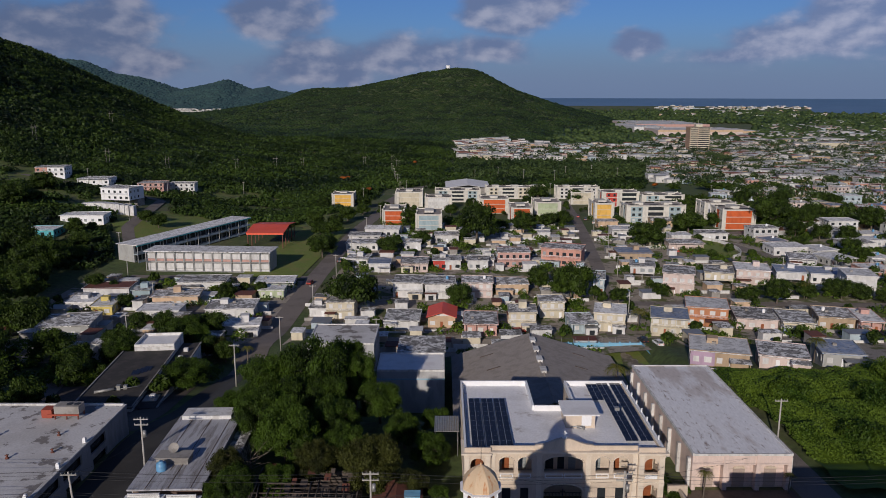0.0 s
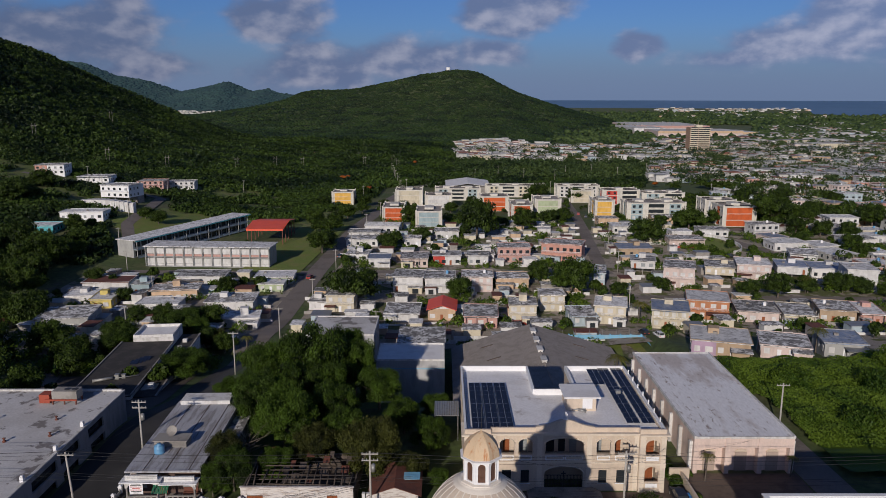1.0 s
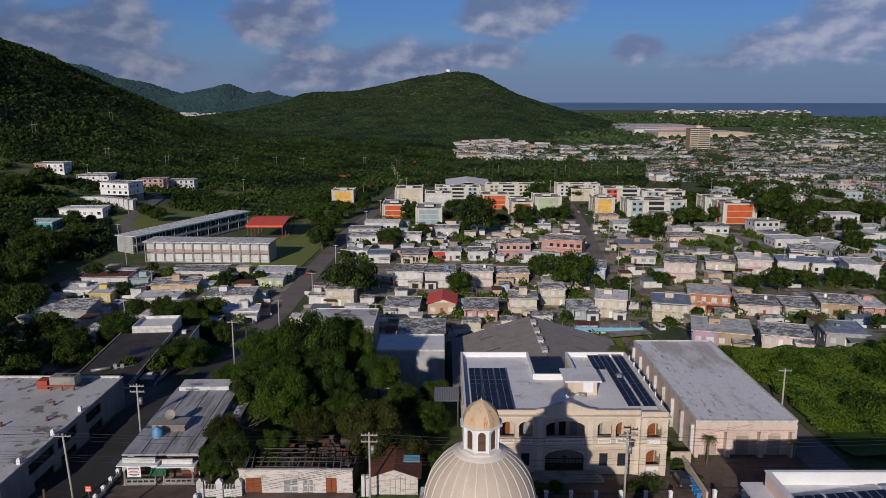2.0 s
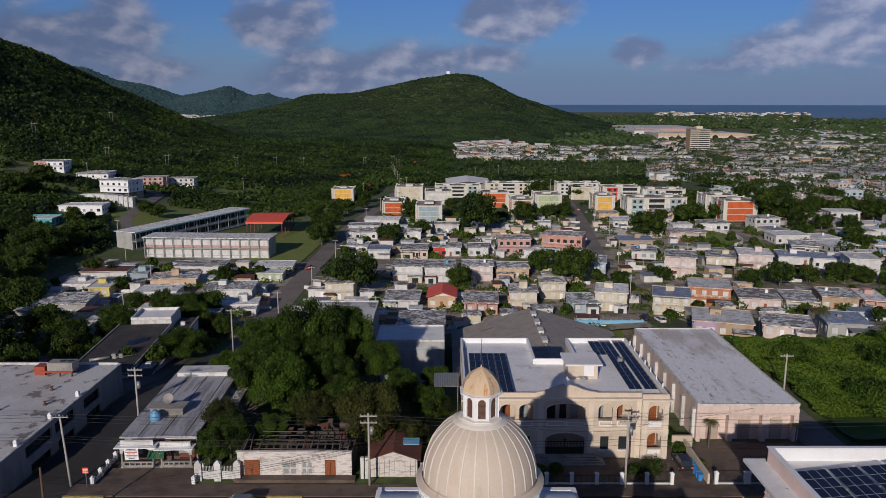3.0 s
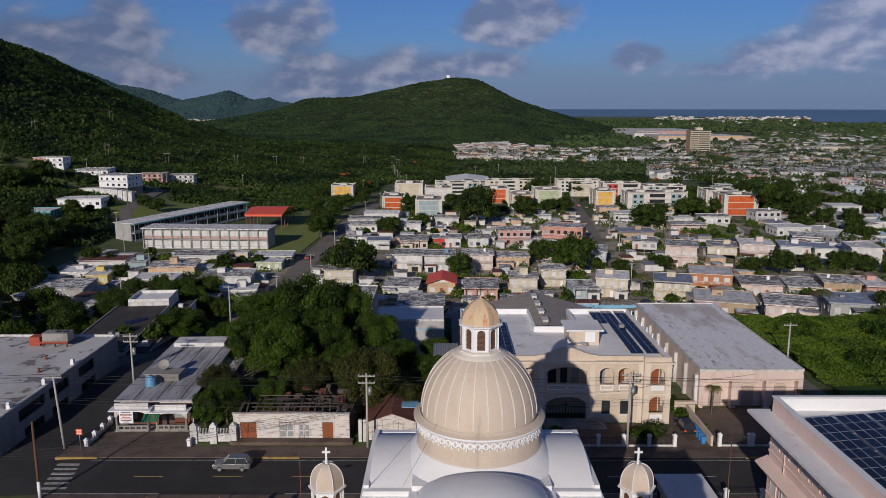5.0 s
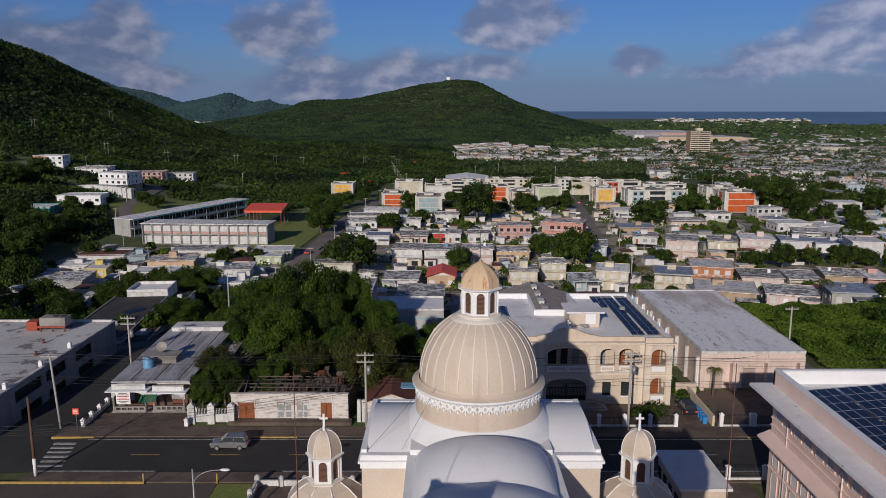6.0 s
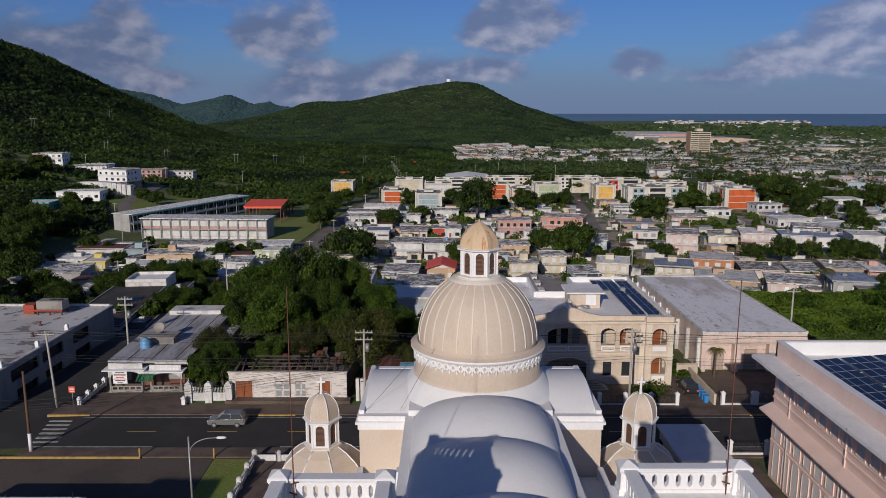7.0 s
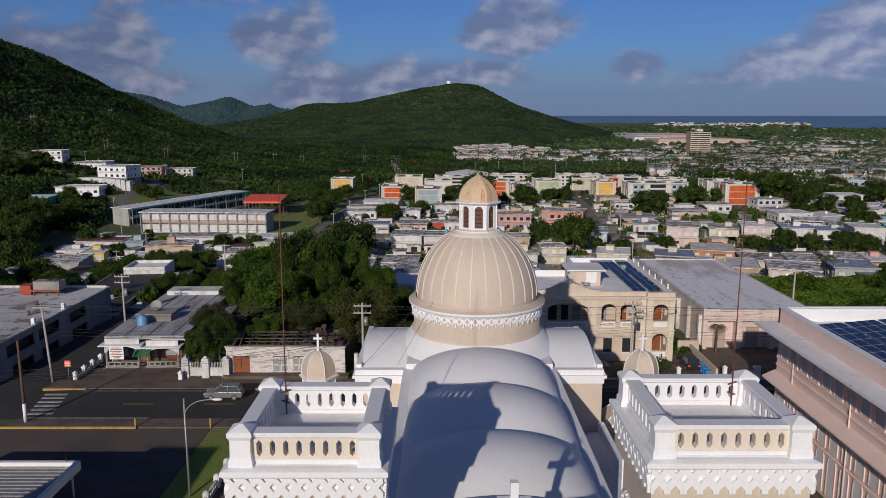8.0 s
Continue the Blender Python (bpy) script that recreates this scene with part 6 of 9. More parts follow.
def house_window(parent, x, y, z, w, h, side=0, mat="jalousie"):
    """A louvred window with its own frame; side 0 faces the viewer's street, 1 and -1 the flanks."""
    key = (round(w, 1), round(h, 1), mat)
    m = Matrix.Translation((x, y, z)) @ Matrix.Rotation(side * math.pi / 2, 4, "Z")
    if key not in WIN:
        w, h = key[0], key[1]
        bm = B()
        box(bm, -w / 2 - 0.05, w / 2 + 0.05, -0.09, 0.02, -0.05, h + 0.05)
        bm.faces.ensure_lookup_table()
        bmesh.ops.inset_individual(bm, faces=[bm.faces[2]], thickness=0.06, depth=-0.05)
        far = bpy.data.meshes.new("window")
        bm.faces.ensure_lookup_table()
        bm.faces[2].material_index = 1
        bm.to_mesh(far)
        far.materials.append(M["h_white"])
        far.materials.append(M[mat])
        bm.faces[2].material_index = 0
        ob = part("window", bm, M["h_white"], parent, "", turn=m)
        bm = B()
        box(bm, -w / 2, w / 2, -0.05, -0.02, 0, h)
        pane = part("pane", bm, M[mat], ob)
        WIN[key] = (ob.data, pane.data, far)
    elif parent.location.y < 290:
        ob = share("window", WIN[key][0], parent, m)
        share("pane", WIN[key][1], ob, Matrix.Identity(4))
    else:
        share("window", WIN[key][2], parent, m)


HOUSE_RNG = random.Random(11)


def house(x, y, w, d, h, wall, label, roof="roof_stained", floors=1, over=0.45, porch=0, lift=0.0, turn=None, parapet=0.0, tank=0, accent=None, gable=0, front=0, base=None, group="houses of the valley"):
    """A flat-roofed concrete house: x and y mark the middle of its front wall's foot."""
    r = HOUSE_RNG
    w *= 0.88 if x > 52 and y < 330 else 1.0
    if turn is None:
        turn = r.uniform(-3.5, 3.5) + (-15.0 if x > 52 and y < 330 else 5.0 if x < -54 else -1.5)
    z = (ground(x, y) if base is None else base)
    ob = thing("house", x, y, z, label, "house", group, turn)
    wm = M[wall] if wall in M else M["white_worn"]
    rm = M["roof_pale" if roof == "roof_plain" or roof == "roof_stained" and x > 60 and r.random() < 0.5 else roof]
    bm = B()
    box(bm, -w / 2, w / 2, 0, d, lift - (0.0 if lift else 2.5), lift + h)
    part("wall", bm, wm, ob)
    if lift:
        for px in (-w / 2 + 0.25, 0, w / 2 - 0.25):
            for py in (0.25, d * 0.5):
                bm = B()
                box(bm, px - 0.15, px + 0.15, py - 0.15, py + 0.15, -1.5, lift)
                part("stilt", bm, M["concrete"], ob)
        bm = B()
        box(bm, -w / 2, w / 2, d * 0.55, d, -2, lift)
        part("ground_storey", bm, M["concrete"], ob)
    top = lift + h
    if gable and front:
        for s in (-1, 1):
            bm = B()
            e = w / 2 + over
            prism(bm, [(0, top + gable), (s * e, top - 0.15), (s * e, top), (0, top + gable + 0.16)][::-s], -1.6, d + over)
            part("roof_slope", bm, rm, ob)
        bm = B()
        prism(bm, [(-w / 2, top), (w / 2, top), (0, top + gable)], 0, 0.2)
        part("gable", bm, M["white_worn"], ob)
    elif gable:
        for y0, y1 in ((-over, d / 2), (d + over, d / 2)):
            bm = B()
            pts = [(y0, top - 0.1), (y1, top + gable), (y1, top + gable + 0.14), (y0, top + 0.05)]
            prism_x(bm, pts if y0 < y1 else pts[::-1], -w / 2 - over, w / 2 + over)
            part("roof_slope", bm, rm, ob)
        for s in (-1, 1):
            bm = B()
            prism_x(bm, [(0, top), (d, top), (d / 2, top + gable)], *sorted((s * w / 2, s * (w / 2 - 0.2))))
            part("gable", bm, wm, ob)
    else:
        bm = B()
        box(bm, -w / 2 - over, w / 2 + over, -over - (0.0 if not porch else porch), d + over * 0.5, top, top + 0.2)
        rf = part("roof", bm, rm, ob)
        bm = B()
        e = 0.14
        x0, x1, y0, y1 = -w / 2 - over, w / 2 + over, -over - (porch or 0), d + over * 0.5
        hh = 0.16 + parapet
        for a in ((x0, x1, y0, y0 + e), (x0, x1, y1 - e, y1), (x0, x0 + e, y0 + e, y1 - e), (x1 - e, x1, y0 + e, y1 - e)):
            box(bm, *a, top + 0.2, top + 0.2 + hh)
        part("roof_kerb", bm, wm, rf)
        if r.random() < 0.5:
            bm = B()
            px, py = r.uniform(-w * 0.3, w * 0.3), r.uniform(d * 0.3, d * 0.8)
            box(bm, px - 0.5, px + 0.5, py - 0.4, py + 0.4, top + 0.2, top + 0.75)
            part("roof_box", bm, M["concrete"], ob)
    if porch:
        k = max(2, int(w / 3) + 1)
        for i in range(k):
            px = -w / 2 + 0.15 + (w - 0.3) * i / (k - 1)
            bm = B()
            box(bm, px - 0.12, px + 0.12, -porch, -porch + 0.24, lift - 1.0, top)
            part("porch_post", bm, wm, ob)
        bm = B()
        box(bm, -w / 2, w / 2, -porch, -porch + 0.12, lift, lift + 0.8)
        part("porch_wall", bm, M[accent] if accent else wm, ob)
    if accent and not porch:
        bm = B()
        box(bm, -w / 2 - 0.03, -w / 2 + w * 0.42, -0.06, 0.0, lift, top)
        part("painted_panel", bm, M[accent], ob)
    fh = h / floors
    for f in range(floors):
        z0 = lift + f * fh
        n = max(2, int(w / (2.6 if y < 330 else 3.4)))
        dr = r.randrange(n)
        for i in range(n):
            px = -w / 2 + w * (i + 0.5) / n
            if i == dr and f == 0:
                bm = B()
                box(bm, px - 0.45, px + 0.45, -0.08, 0.0, z0 + 0.05, z0 + 2.05)
                part("door", bm, M["door_wood"] if r.random() < 0.35 else M["white"], ob)
            else:
                house_window(ob, px, -0.02 if not accent else -0.07, z0 + 0.9, r.choice((1.2, 1.6)) if w / n > 2.2 else 1.0, 1.3, 0, "glass_dark" if r.random() < 0.85 else "jalousie")
        for s in (-1, 1) if y < 300 else ((-1,) if x > 0 else (1,)):
            for k in range(max(1, int(d / 4))):
                house_window(ob, s * (w / 2 + 0.02), 1.6 + 3.4 * k, z0 + 0.9, 1.0, 1.3, s, "glass_dark" if r.random() < 0.85 else "jalousie")
        if f:
            bm = B()
            box(bm, -w / 2 - 0.1, w / 2 + 0.1, -0.7, 0.0, z0 - 0.08, z0 + 0.08)
            part("balcony_slab", bm, wm, ob)
            bm = B()
            for i in range(int(w / 0.35)):
                box(bm, -w / 2 + 0.35 * i, -w / 2 + 0.35 * i + 0.06, -0.7, -0.62, z0, z0 + 0.75)
            box(bm, -w / 2, w / 2, -0.72, -0.6, z0 + 0.75, z0 + 0.83)
            part("balcony_rail", bm, M["white"], ob)
    # a lower front room, car shelter or stair house with a roof of its own
    if r.random() < 0.62 and not lift and y < 340 and not front:
        aw, ad, ah = w * r.uniform(0.32, 0.55), r.uniform(2.2, 4.0), r.uniform(2.3, 2.7)
        u = r.choice((-1, 1)) * (w - aw) / 2
        bm = B()
        if r.random() < 0.5:
            box(bm, u - aw / 2, u + aw / 2, -ad, -0.1, -2.5, ah)
            a = part("front_room", bm, wm if r.random() < 0.6 else M[r.choice(("h_cream", "h_peach", "h_pale_blue", "concrete", "h_white"))], ob)
            bm = B()
            box(bm, u - aw * 0.2, u + aw * 0.25, -ad - 0.03, -ad + 0.04, 0.1, 1.9)
            part("opening", bm, M["glass_dark"], a)
        else:
            box(bm, u - aw / 2, u + aw / 2, -0.3, -0.1, -2.5, ah)
            a = part("shelter_wall", bm, wm, ob)
            for q in (u - aw / 2, u + aw / 2 - 0.15):
                bm = B()
                box(bm, q, q + 0.15, -ad, -ad + 0.15, -2.5, ah)
                part("shelter_post", bm, wm, a)
        bm = B()
        box(bm, u - aw / 2 - 0.25, u + aw / 2 + 0.25, -ad - 0.3, -0.05 - over, ah, ah + 0.13)
        part("shelter_roof", bm, M[r.choice(("roof_stained", "roof_pale", "rust_roof", "steel", "roof_stained"))], a)
    if r.random() < 0.35 and not gable and y < 340:
        px, py = r.uniform(-w * 0.25, w * 0.25), d * 0.62
        bm = B()
        box(bm, px - 1.3, px + 1.3, py - 1.2, py + 1.6, top + 0.2, top + r.uniform(1.4, 2.3))
        part("roof_room", bm, wm, ob)
    if r.random() < 0.6 and y < 330:
        bm = B()
        box(bm, -w / 2 - 0.8, w / 2 * r.uniform(-0.1, 0.5), -4.9, -4.75, -2.0, r.uniform(0.9, 1.4))
        part("yard_wall", bm, M[r.choice(("white_worn", "concrete", "h_white"))], ob)
    if tank:
        bm = B()
        px = w * 0.25 * (1 if tank > 0 else -1)
        lathe(bm, [(0.55, top + 0.2), (0.55, top + 1.2), (0.15, top + 1.45), (0, top + 1.46)], 14, px, d * 0.6)
        part("roof_tank", bm, M["blue_plastic"] if abs(tank) > 1 else M["white"], ob, "round plastic water tank")
    return ob


for n_, c_ in (("h_cream", (0.58, 0.52, 0.4)), ("h_pink", (0.52, 0.31, 0.27)), ("h_peach", (0.56, 0.4, 0.27)), ("h_salmon", (0.55, 0.29, 0.23)), ("h_yellow", (0.62, 0.5, 0.16)), ("h_pale_blue", (0.4, 0.48, 0.53)), ("h_lilac", (0.42, 0.3, 0.4)),
               ("h_brick", (0.46, 0.2, 0.1)), ("h_grey", (0.36, 0.36, 0.35)), ("h_red", (0.5, 0.06, 0.045)), ("h_white", (0.62, 0.61, 0.6)), ("h_blush", (0.6, 0.49, 0.45)), ("h_turq", (0.1, 0.42, 0.46)), ("h_tan", (0.42, 0.31, 0.21)), ("h_green", (0.42, 0.48, 0.31)), ("h_orange", (0.56, 0.11, 0.03)), ("h_mustard", (0.74, 0.44, 0.1)), ("h_blue_grey", (0.32, 0.41, 0.44))):
    paint(n_, c_, 0.3)
M["roof_blue"] = material("blue_grey_roof", (0.2, 0.25, 0.36), (0.4, 0.41, 0.43), 0.7, 0.5, 5, 0.1, 0.7, 0.08, vary=0.15, third=(0.1, 0.1, 0.11), third_scale=1.3, third_lo=0.55, third_hi=0.62)

house(-34.7, 243.2, 9.5, 8, 5.6, "h_cream", "cream house with a flat grey roof beside the street", floors=2)
house(-42.5, 245.4, 6.1, 9, 2.8, "h_white", "low white house with a stained flat roof")
house(-13.3, 230.2, 10.8, 13, 2.8, "h_white", "white house with a weathered grey roof")
house(-0.4, 232.7, 8.9, 11, 3.9, "h_peach", "orange house with a bright red gable roof", roof="red_roof", gable=1.5, front=1, over=0.5)
house(11.8, 223.7, 10.2, 12, 3.8, "h_pink", "grey-roofed house with arched pink porch", porch=2.0, roof="roof_stained")
house(25.6, 230.2, 8.6, 10, 5.6, "h_cream", "cream two-storey house with a stained roof", floors=2)
house(37.1, 243.9, 8.2, 9, 5.6, "h_cream", "cream house with an orange door", floors=2)
house(44.3, 226.6, 7.6, 10, 3.3, "h_pale_blue", "pale blue and white house with carport", porch=2.2)
house(-13.1, 269.7, 11.1, 12, 5.6, "h_white", "white concrete house with peeling roof", floors=2)
house(-1.0, 268.0, 11.2, 12, 5.6, "h_white", "white concrete house with dark roof tank", floors=2, tank=2)
house(12.8, 269.7, 11.3, 11, 5.6, "h_blush", "white house with a first-floor balcony", floors=2, tank=1)
house(26.2, 274.2, 12.3, 11, 3.9, "h_peach", "beige house with a stained flat roof")
house(-12.1, 311.5, 11.3, 11, 3.9, "h_blush", "white house with pink trim", porch=1.5)
house(1.8, 315.1, 11.9, 11, 3.9, "h_white", "white house with a red painted half", accent="h_red")
house(15.1, 315.1, 8.8, 10, 3.9, "h_white", "narrow white house with a grey roof", floors=1)
house(31.2, 319.9, 14.1, 11, 6.5, "h_pink", "pink two-storey house with balcony rails", floors=2)
house(52.1, 322.4, 20.1, 12, 7.6, "h_salmon", "wide salmon two-storey house with white trim", floors=2)
house(-27.1, 310.3, 9.1, 10, 3.7, "h_white", "white house with dark roof panels", roof="roof_blue")
house(-38.0, 322.4, 9.4, 10, 3.0, "h_white", "white row house with a stained roof")
house(-39.3, 355.3, 15.3, 12, 3.3, "h_white", "white row house with rusty roof")
house(-40.4, 377.7, 15.9, 10, 2.9, "h_white", "low white row house with grey roof")
house(-32.6, 392.2, 18.3, 12, 3.9, "h_white", "long white house with low pitched roof", gable=1.0, roof="roof_plain")
house(52.9, 227.5, 11.0, 12, 5.9, "h_cream", "cream two-storey house with pale metal roof", floors=2, roof="roof_plain")
house(70.1, 221.8, 12.2, 11, 5.9, "h_cream", "cream two-storey house with a blue roof", floors=2, roof="roof_blue", porch=1.6)
house(86.2, 234.3, 14.7, 13, 6.2, "h_brick", "brick-red two-storey house with white roof", floors=2, roof="roof_plain")
house(66.2, 169.7, 15.1, 12, 3.5, "h_tan", "wide tan house with lilac wall and flat roof", accent="h_lilac")
house(101.0, 230.2, 14.2, 14, 3.4, "h_blush", "white house with red window trim", tank=1)
house(111.5, 224.8, 10.2, 13, 3.9, "h_cream", "cream house with stained concrete roof", porch=1.5)
house(126.5, 230.2, 12.2, 13, 3.9, "h_tan", "orange-brown house with roof dishes", tank=-1)
house(135.4, 226.6, 7.5, 13, 3.9, "h_pink", "salmon house with white porch rails", porch=1.8)
house(80.2, 166.6, 12.1, 11, 2.8, "h_blush", "white house with a dark stained roof", roof="roof_stained")
house(95.4, 168.7, 10.4, 11, 3.2, "h_grey", "unfinished grey concrete house with blue roof", roof="roof_blue")
house(81.5, 297.0, 10.8, 12, 3.0, "h_white", "white house raised on stilts with roof tank", lift=2.6, tank=-2)
house(89.3, 275.2, 12.8, 14, 7.8, "h_blush", "tall white and pink house with flat roof", floors=2)
house(109.0, 286.7, 12.2, 14, 3.0, "h_cream", "pale house raised on stilts", lift=2.4)
house(123.4, 288.7, 14.3, 14, 5.9, "h_blush", "white two-storey house with pale roof", floors=2, roof="roof_plain")
house(138.6, 288.7, 12.5, 13, 3.0, "h_white", "white house on a raised terrace", lift=2.2, roof="roof_blue")
house(154.1, 290.8, 14.2, 13, 3.9, "h_white", "white house with a dark panelled roof", roof="roof_blue")
house(156.9, 271.6, 11.8, 13, 7.8, "h_white", "white cube-shaped two-storey house", floors=2, roof="roof_plain")
house(87.3, 331.4, 14.8, 12, 3.9, "h_tan", "tan house with a low blue-grey roof", roof="roof_blue", over=0.8)
house(117.5, 353.9, 16.3, 10, 3.9, "h_blush", "white house with red window bays", accent="h_red", porch=1.5)
house(59.2, 275.2, 4.7, 14, 5.7, "h_pale_blue", "pale blue house with grey roof", floors=2)
house(163.4, 343.7, 15.9, 12, 3.9, "h_white", "white house with a wide flat roof", roof="roof_plain")
house(157.7, 320.0, 12.3, 12, 3.9, "h_white", "white house with shaded porch", porch=2.0)
house(205.4, 386.6, 13.3, 12, 3.9, "h_grey", "grey house among trees")
house(201.7, 353.9, 14.1, 12, 3.9, "h_white", "white house with a grey roof")
house(221.3, 406.9, 15.6, 12, 6.0, "h_white", "white two-storey house among trees", floors=2)
house(290.3, 529.5, 16.9, 11, 7.8, "h_pale_blue", "pale grey-blue two-storey block", floors=2)
house(290.4, 499.3, 13.7, 11, 3.8, "h_pale_blue", "low blue-grey house among trees")
house(140.5, 381.2, 14.6, 11, 3.5, "h_white", "low white house behind a wall")
house(121.6, 374.4, 10.0, 9, 3.9, "h_white", "white house with pale roof", roof="roof_plain")
house(93.9, 418.7, 11.2, 10, 3.9, "h_peach", "peach house by the lane")
house(126.1, 423.8, 12.0, 10, 3.9, "h_peach", "peach house with a grey gable roof", gable=1.4, roof="roof_stained")
house(19.5, 322.4, 6.2, 8, 3.0, "h_white", "small white house with a stained roof")
house(2.0, 374.4, 12.1, 10, 3.9, "h_white", "low white house behind trees")
house(95.6, 392.2, 10.5, 10, 3.9, "h_white", "white house with a low porch", porch=1.5)
house(-14.8, 355.3, 8.2, 8, 3.9, "h_white", "small white house with rusty roof")
house(-115.0, 216.3, 14.9, 14, 3.9, "h_grey", "grey house with stained flat roof and dark windows")
house(-127.7, 253.0, 9.5, 9, 2.8, "h_white", "low white house with bright roof", roof="roof_plain")
house(-117.1, 246.8, 6.9, 12, 3.2, "h_yellow", "yellow house with a white roof", roof="roof_plain")
house(-126.4, 271.5, 16.7, 10, 3.0, "h_white", "white house with a rusty red roof", roof="rust_roof")
house(-95.4, 257.0, 15.6, 10, 3.9, "h_peach", "peach house with a brown-stained roof", over=0.8, roof="roof_stained")
house(-93.3, 279.8, 18.2, 11, 3.3, "h_white", "white house with small windows", roof="roof_stained")
house(-71.5, 241.0, 15.8, 12, 3.9, "h_white", "white house with grey roof", roof="roof_stained")
house(-65.5, 282.7, 14.5, 9, 2.8, "h_white", "low white house with carport", porch=2.0, roof="roof_plain")
house(-64.1, 269.7, 9.2, 8, 2.8, "h_green", "pale green house with a flat roof", roof="roof_plain")
house(-63.5, 222.7, 12.2, 8, 2.8, "h_white", "low white house with pale roof", roof="roof_plain")
house(-96.2, 242.4, 13.6, 9, 2.8, "h_white", "low white house behind trees", roof="roof_plain")
house(-110.8, 265.3, 6.2, 7, 3.9, "h_blue_grey", "blue-grey house with dark windows")
house(-268.2, 510.1, 19.0, 14, 6.2, "white", "white two-storey villa with a salmon bay", floors=2, accent="h_salmon")
house(-238.2, 508.7, 20.3, 14, 3.9, "white", "white villa with a shaded terrace", porch=2.0)
house(-196.0, 444.0, 19.5, 14, 7.0, "white", "large white two-storey villa on a terrace", floors=2, lift=2.4, turn=-14)
house(-187.3, 382.8, 21.6, 12, 3.9, "white", "low white house with grey roof", roof="roof_plain")
house(-194.4, 353.5, 14.1, 12, 3.3, "h_turq", "turquoise house with white roof", roof="roof_plain")
house(-203.5, 518.4, 17.6, 14, 5.2, "h_pink", "pink and white villa", floors=2)
house(-188.4, 536.3, 18.2, 12, 5.4, "h_white", "white villa with grey roof", floors=2)


# ---- apartment blocks ----


paint("apt_frame", (0.62, 0.59, 0.53), 0.25)


def apartment(x, y, w, d, h, panel, label):
    """Three storeys in a white concrete frame, coloured panels in the ends, loggias between, a stepped flat roof."""
    ob = thing("apartment_block", x, y, ground(x, y), label, "apartment block", "apartment blocks")
    core = B()
    box(core, -w / 2 + 0.3, w / 2 - 0.3, 0.4, d, -4, h - 0.6)
    part("core", core, M["apt_frame"], ob)
    for sx in (-w / 2, w / 2 - 0.5):
        for yy in (0.0, d * 0.5, d - 0.5):
            bm = B()
            box(bm, sx - 0.15, sx + 0.65, yy - 0.2, yy + 0.5, -4, h + 0.7)
            part("corner_pier", bm, M["apt_frame"], ob)
    bm = B()
    for a in ((-w / 2, w / 2, -0.1, 0.4), (-w / 2, w / 2, d - 0.3, d + 0.1), (-w / 2 - 0.1, -w / 2 + 0.4, 0.4, d - 0.3), (w / 2 - 0.4, w / 2 + 0.1, 0.4, d - 0.3)):
        box(bm, *a, h - 0.7, h + 0.1)
    part("roof_rim", bm, M["apt_frame"], ob)
    bm = B()
    box(bm, -w / 2 + 0.4, w / 2 - 0.4, 0.4, d - 0.3, h - 0.65, h - 0.45)
    rf = part("roof", bm, M["shingle"], ob)
    for i in range(max(1, int(w / 9))):
        u = -w / 2 + w * (i + 0.5) / max(1, int(w / 9))
        for v0, v1 in ((0.12, 0.3), (0.78, 0.92)):
            bm = B()
            box(bm, u - 2.6, u + 2.6, d * v0, d * v1, h - 0.45, h - 0.05)
            part("roof_heater", bm, M["roof_dark"], rf, "black flat roof panel")
    for k in range(max(1, int(w / 14))):
        bm = B()
        u = -w / 2 + w * (k + 0.5) / max(1, int(w / 14))
        box(bm, u - 2.6, u + 2.6, d * 0.35, d * 0.75, h - 0.5, h + 0.9)
        part("stair_head", bm, M["apt_frame"], ob)
    n = max(1, round(w / 13))
    bw = (w - 1.0) / n
    fh = (h - 0.8) / 3
    for k in range(n):
        x0 = -w / 2 + 0.5 + bw * k
        for f in range(3):
            z0 = 0.2 + fh * f
            if n == 1 or k % 3 != 1:
                bm = B()
                a, b = (0.1, 0.9) if n == 1 else (0.2, 0.8)
                box(bm, x0 + bw * a, x0 + bw * b, 0.28, 0.42, z0 + 0.1, z0 + fh - 0.12)
                p = part("coloured_panel", bm, M[panel], ob)
                if n == 1:
                    for i in range(1, 6):
                        u = x0 + bw * (a + (b - a) * i / 6)
                        bm = B()
                        box(bm, u - 0.06, u + 0.06, 0.23, 0.3, z0 + 0.1, z0 + fh - 0.12)
                        part("panel_rib", bm, M[panel], p)
                else:
                    for i in range(2):
                        house_window(ob, x0 + bw * (0.34 + 0.32 * i), 0.26, z0 + 0.9, 1.6, 1.4, 0, "glass_dark")
            else:
                bm = B()
                box(bm, x0 + bw * 0.1, x0 + bw * 0.9, 0.36, 0.42, z0 + 0.2, z0 + fh - 0.3)
                part("loggia", bm, M["glass_dark"], ob)
                bm = B()
                box(bm, x0 + bw * 0.1, x0 + bw * 0.9, 0.05, 0.2, z0 + 0.1, z0 + 1.0)
                part("loggia_rail", bm, M["apt_frame"], ob)
    for f in range(1, 3):
        bm = B()
        box(bm, -w / 2, w / 2, 0.1, 0.42, fh * f, fh * f + 0.3)
        part("floor_band", bm, M["apt_frame"], ob)
    for s in ((1,) if x < 3 else (-1,)):
        for k in range(max(2, int(d / 4))):
            for f in range(3):
                house_window(ob, s * (w / 2 - 0.28), 2.2 + 3.8 * k, 1.0 + fh * f, 1.4, 1.2, s, "glass_dark" if (k + f) % 2 else "jalousie")
        bm = B()
        box(bm, *sorted((s * (w / 2 - 0.28), s * (w / 2 - 0.2))), d * 0.3, d * 0.55, 0.3, h - 1)
        part("side_panel", bm, M[panel], ob)
    return ob


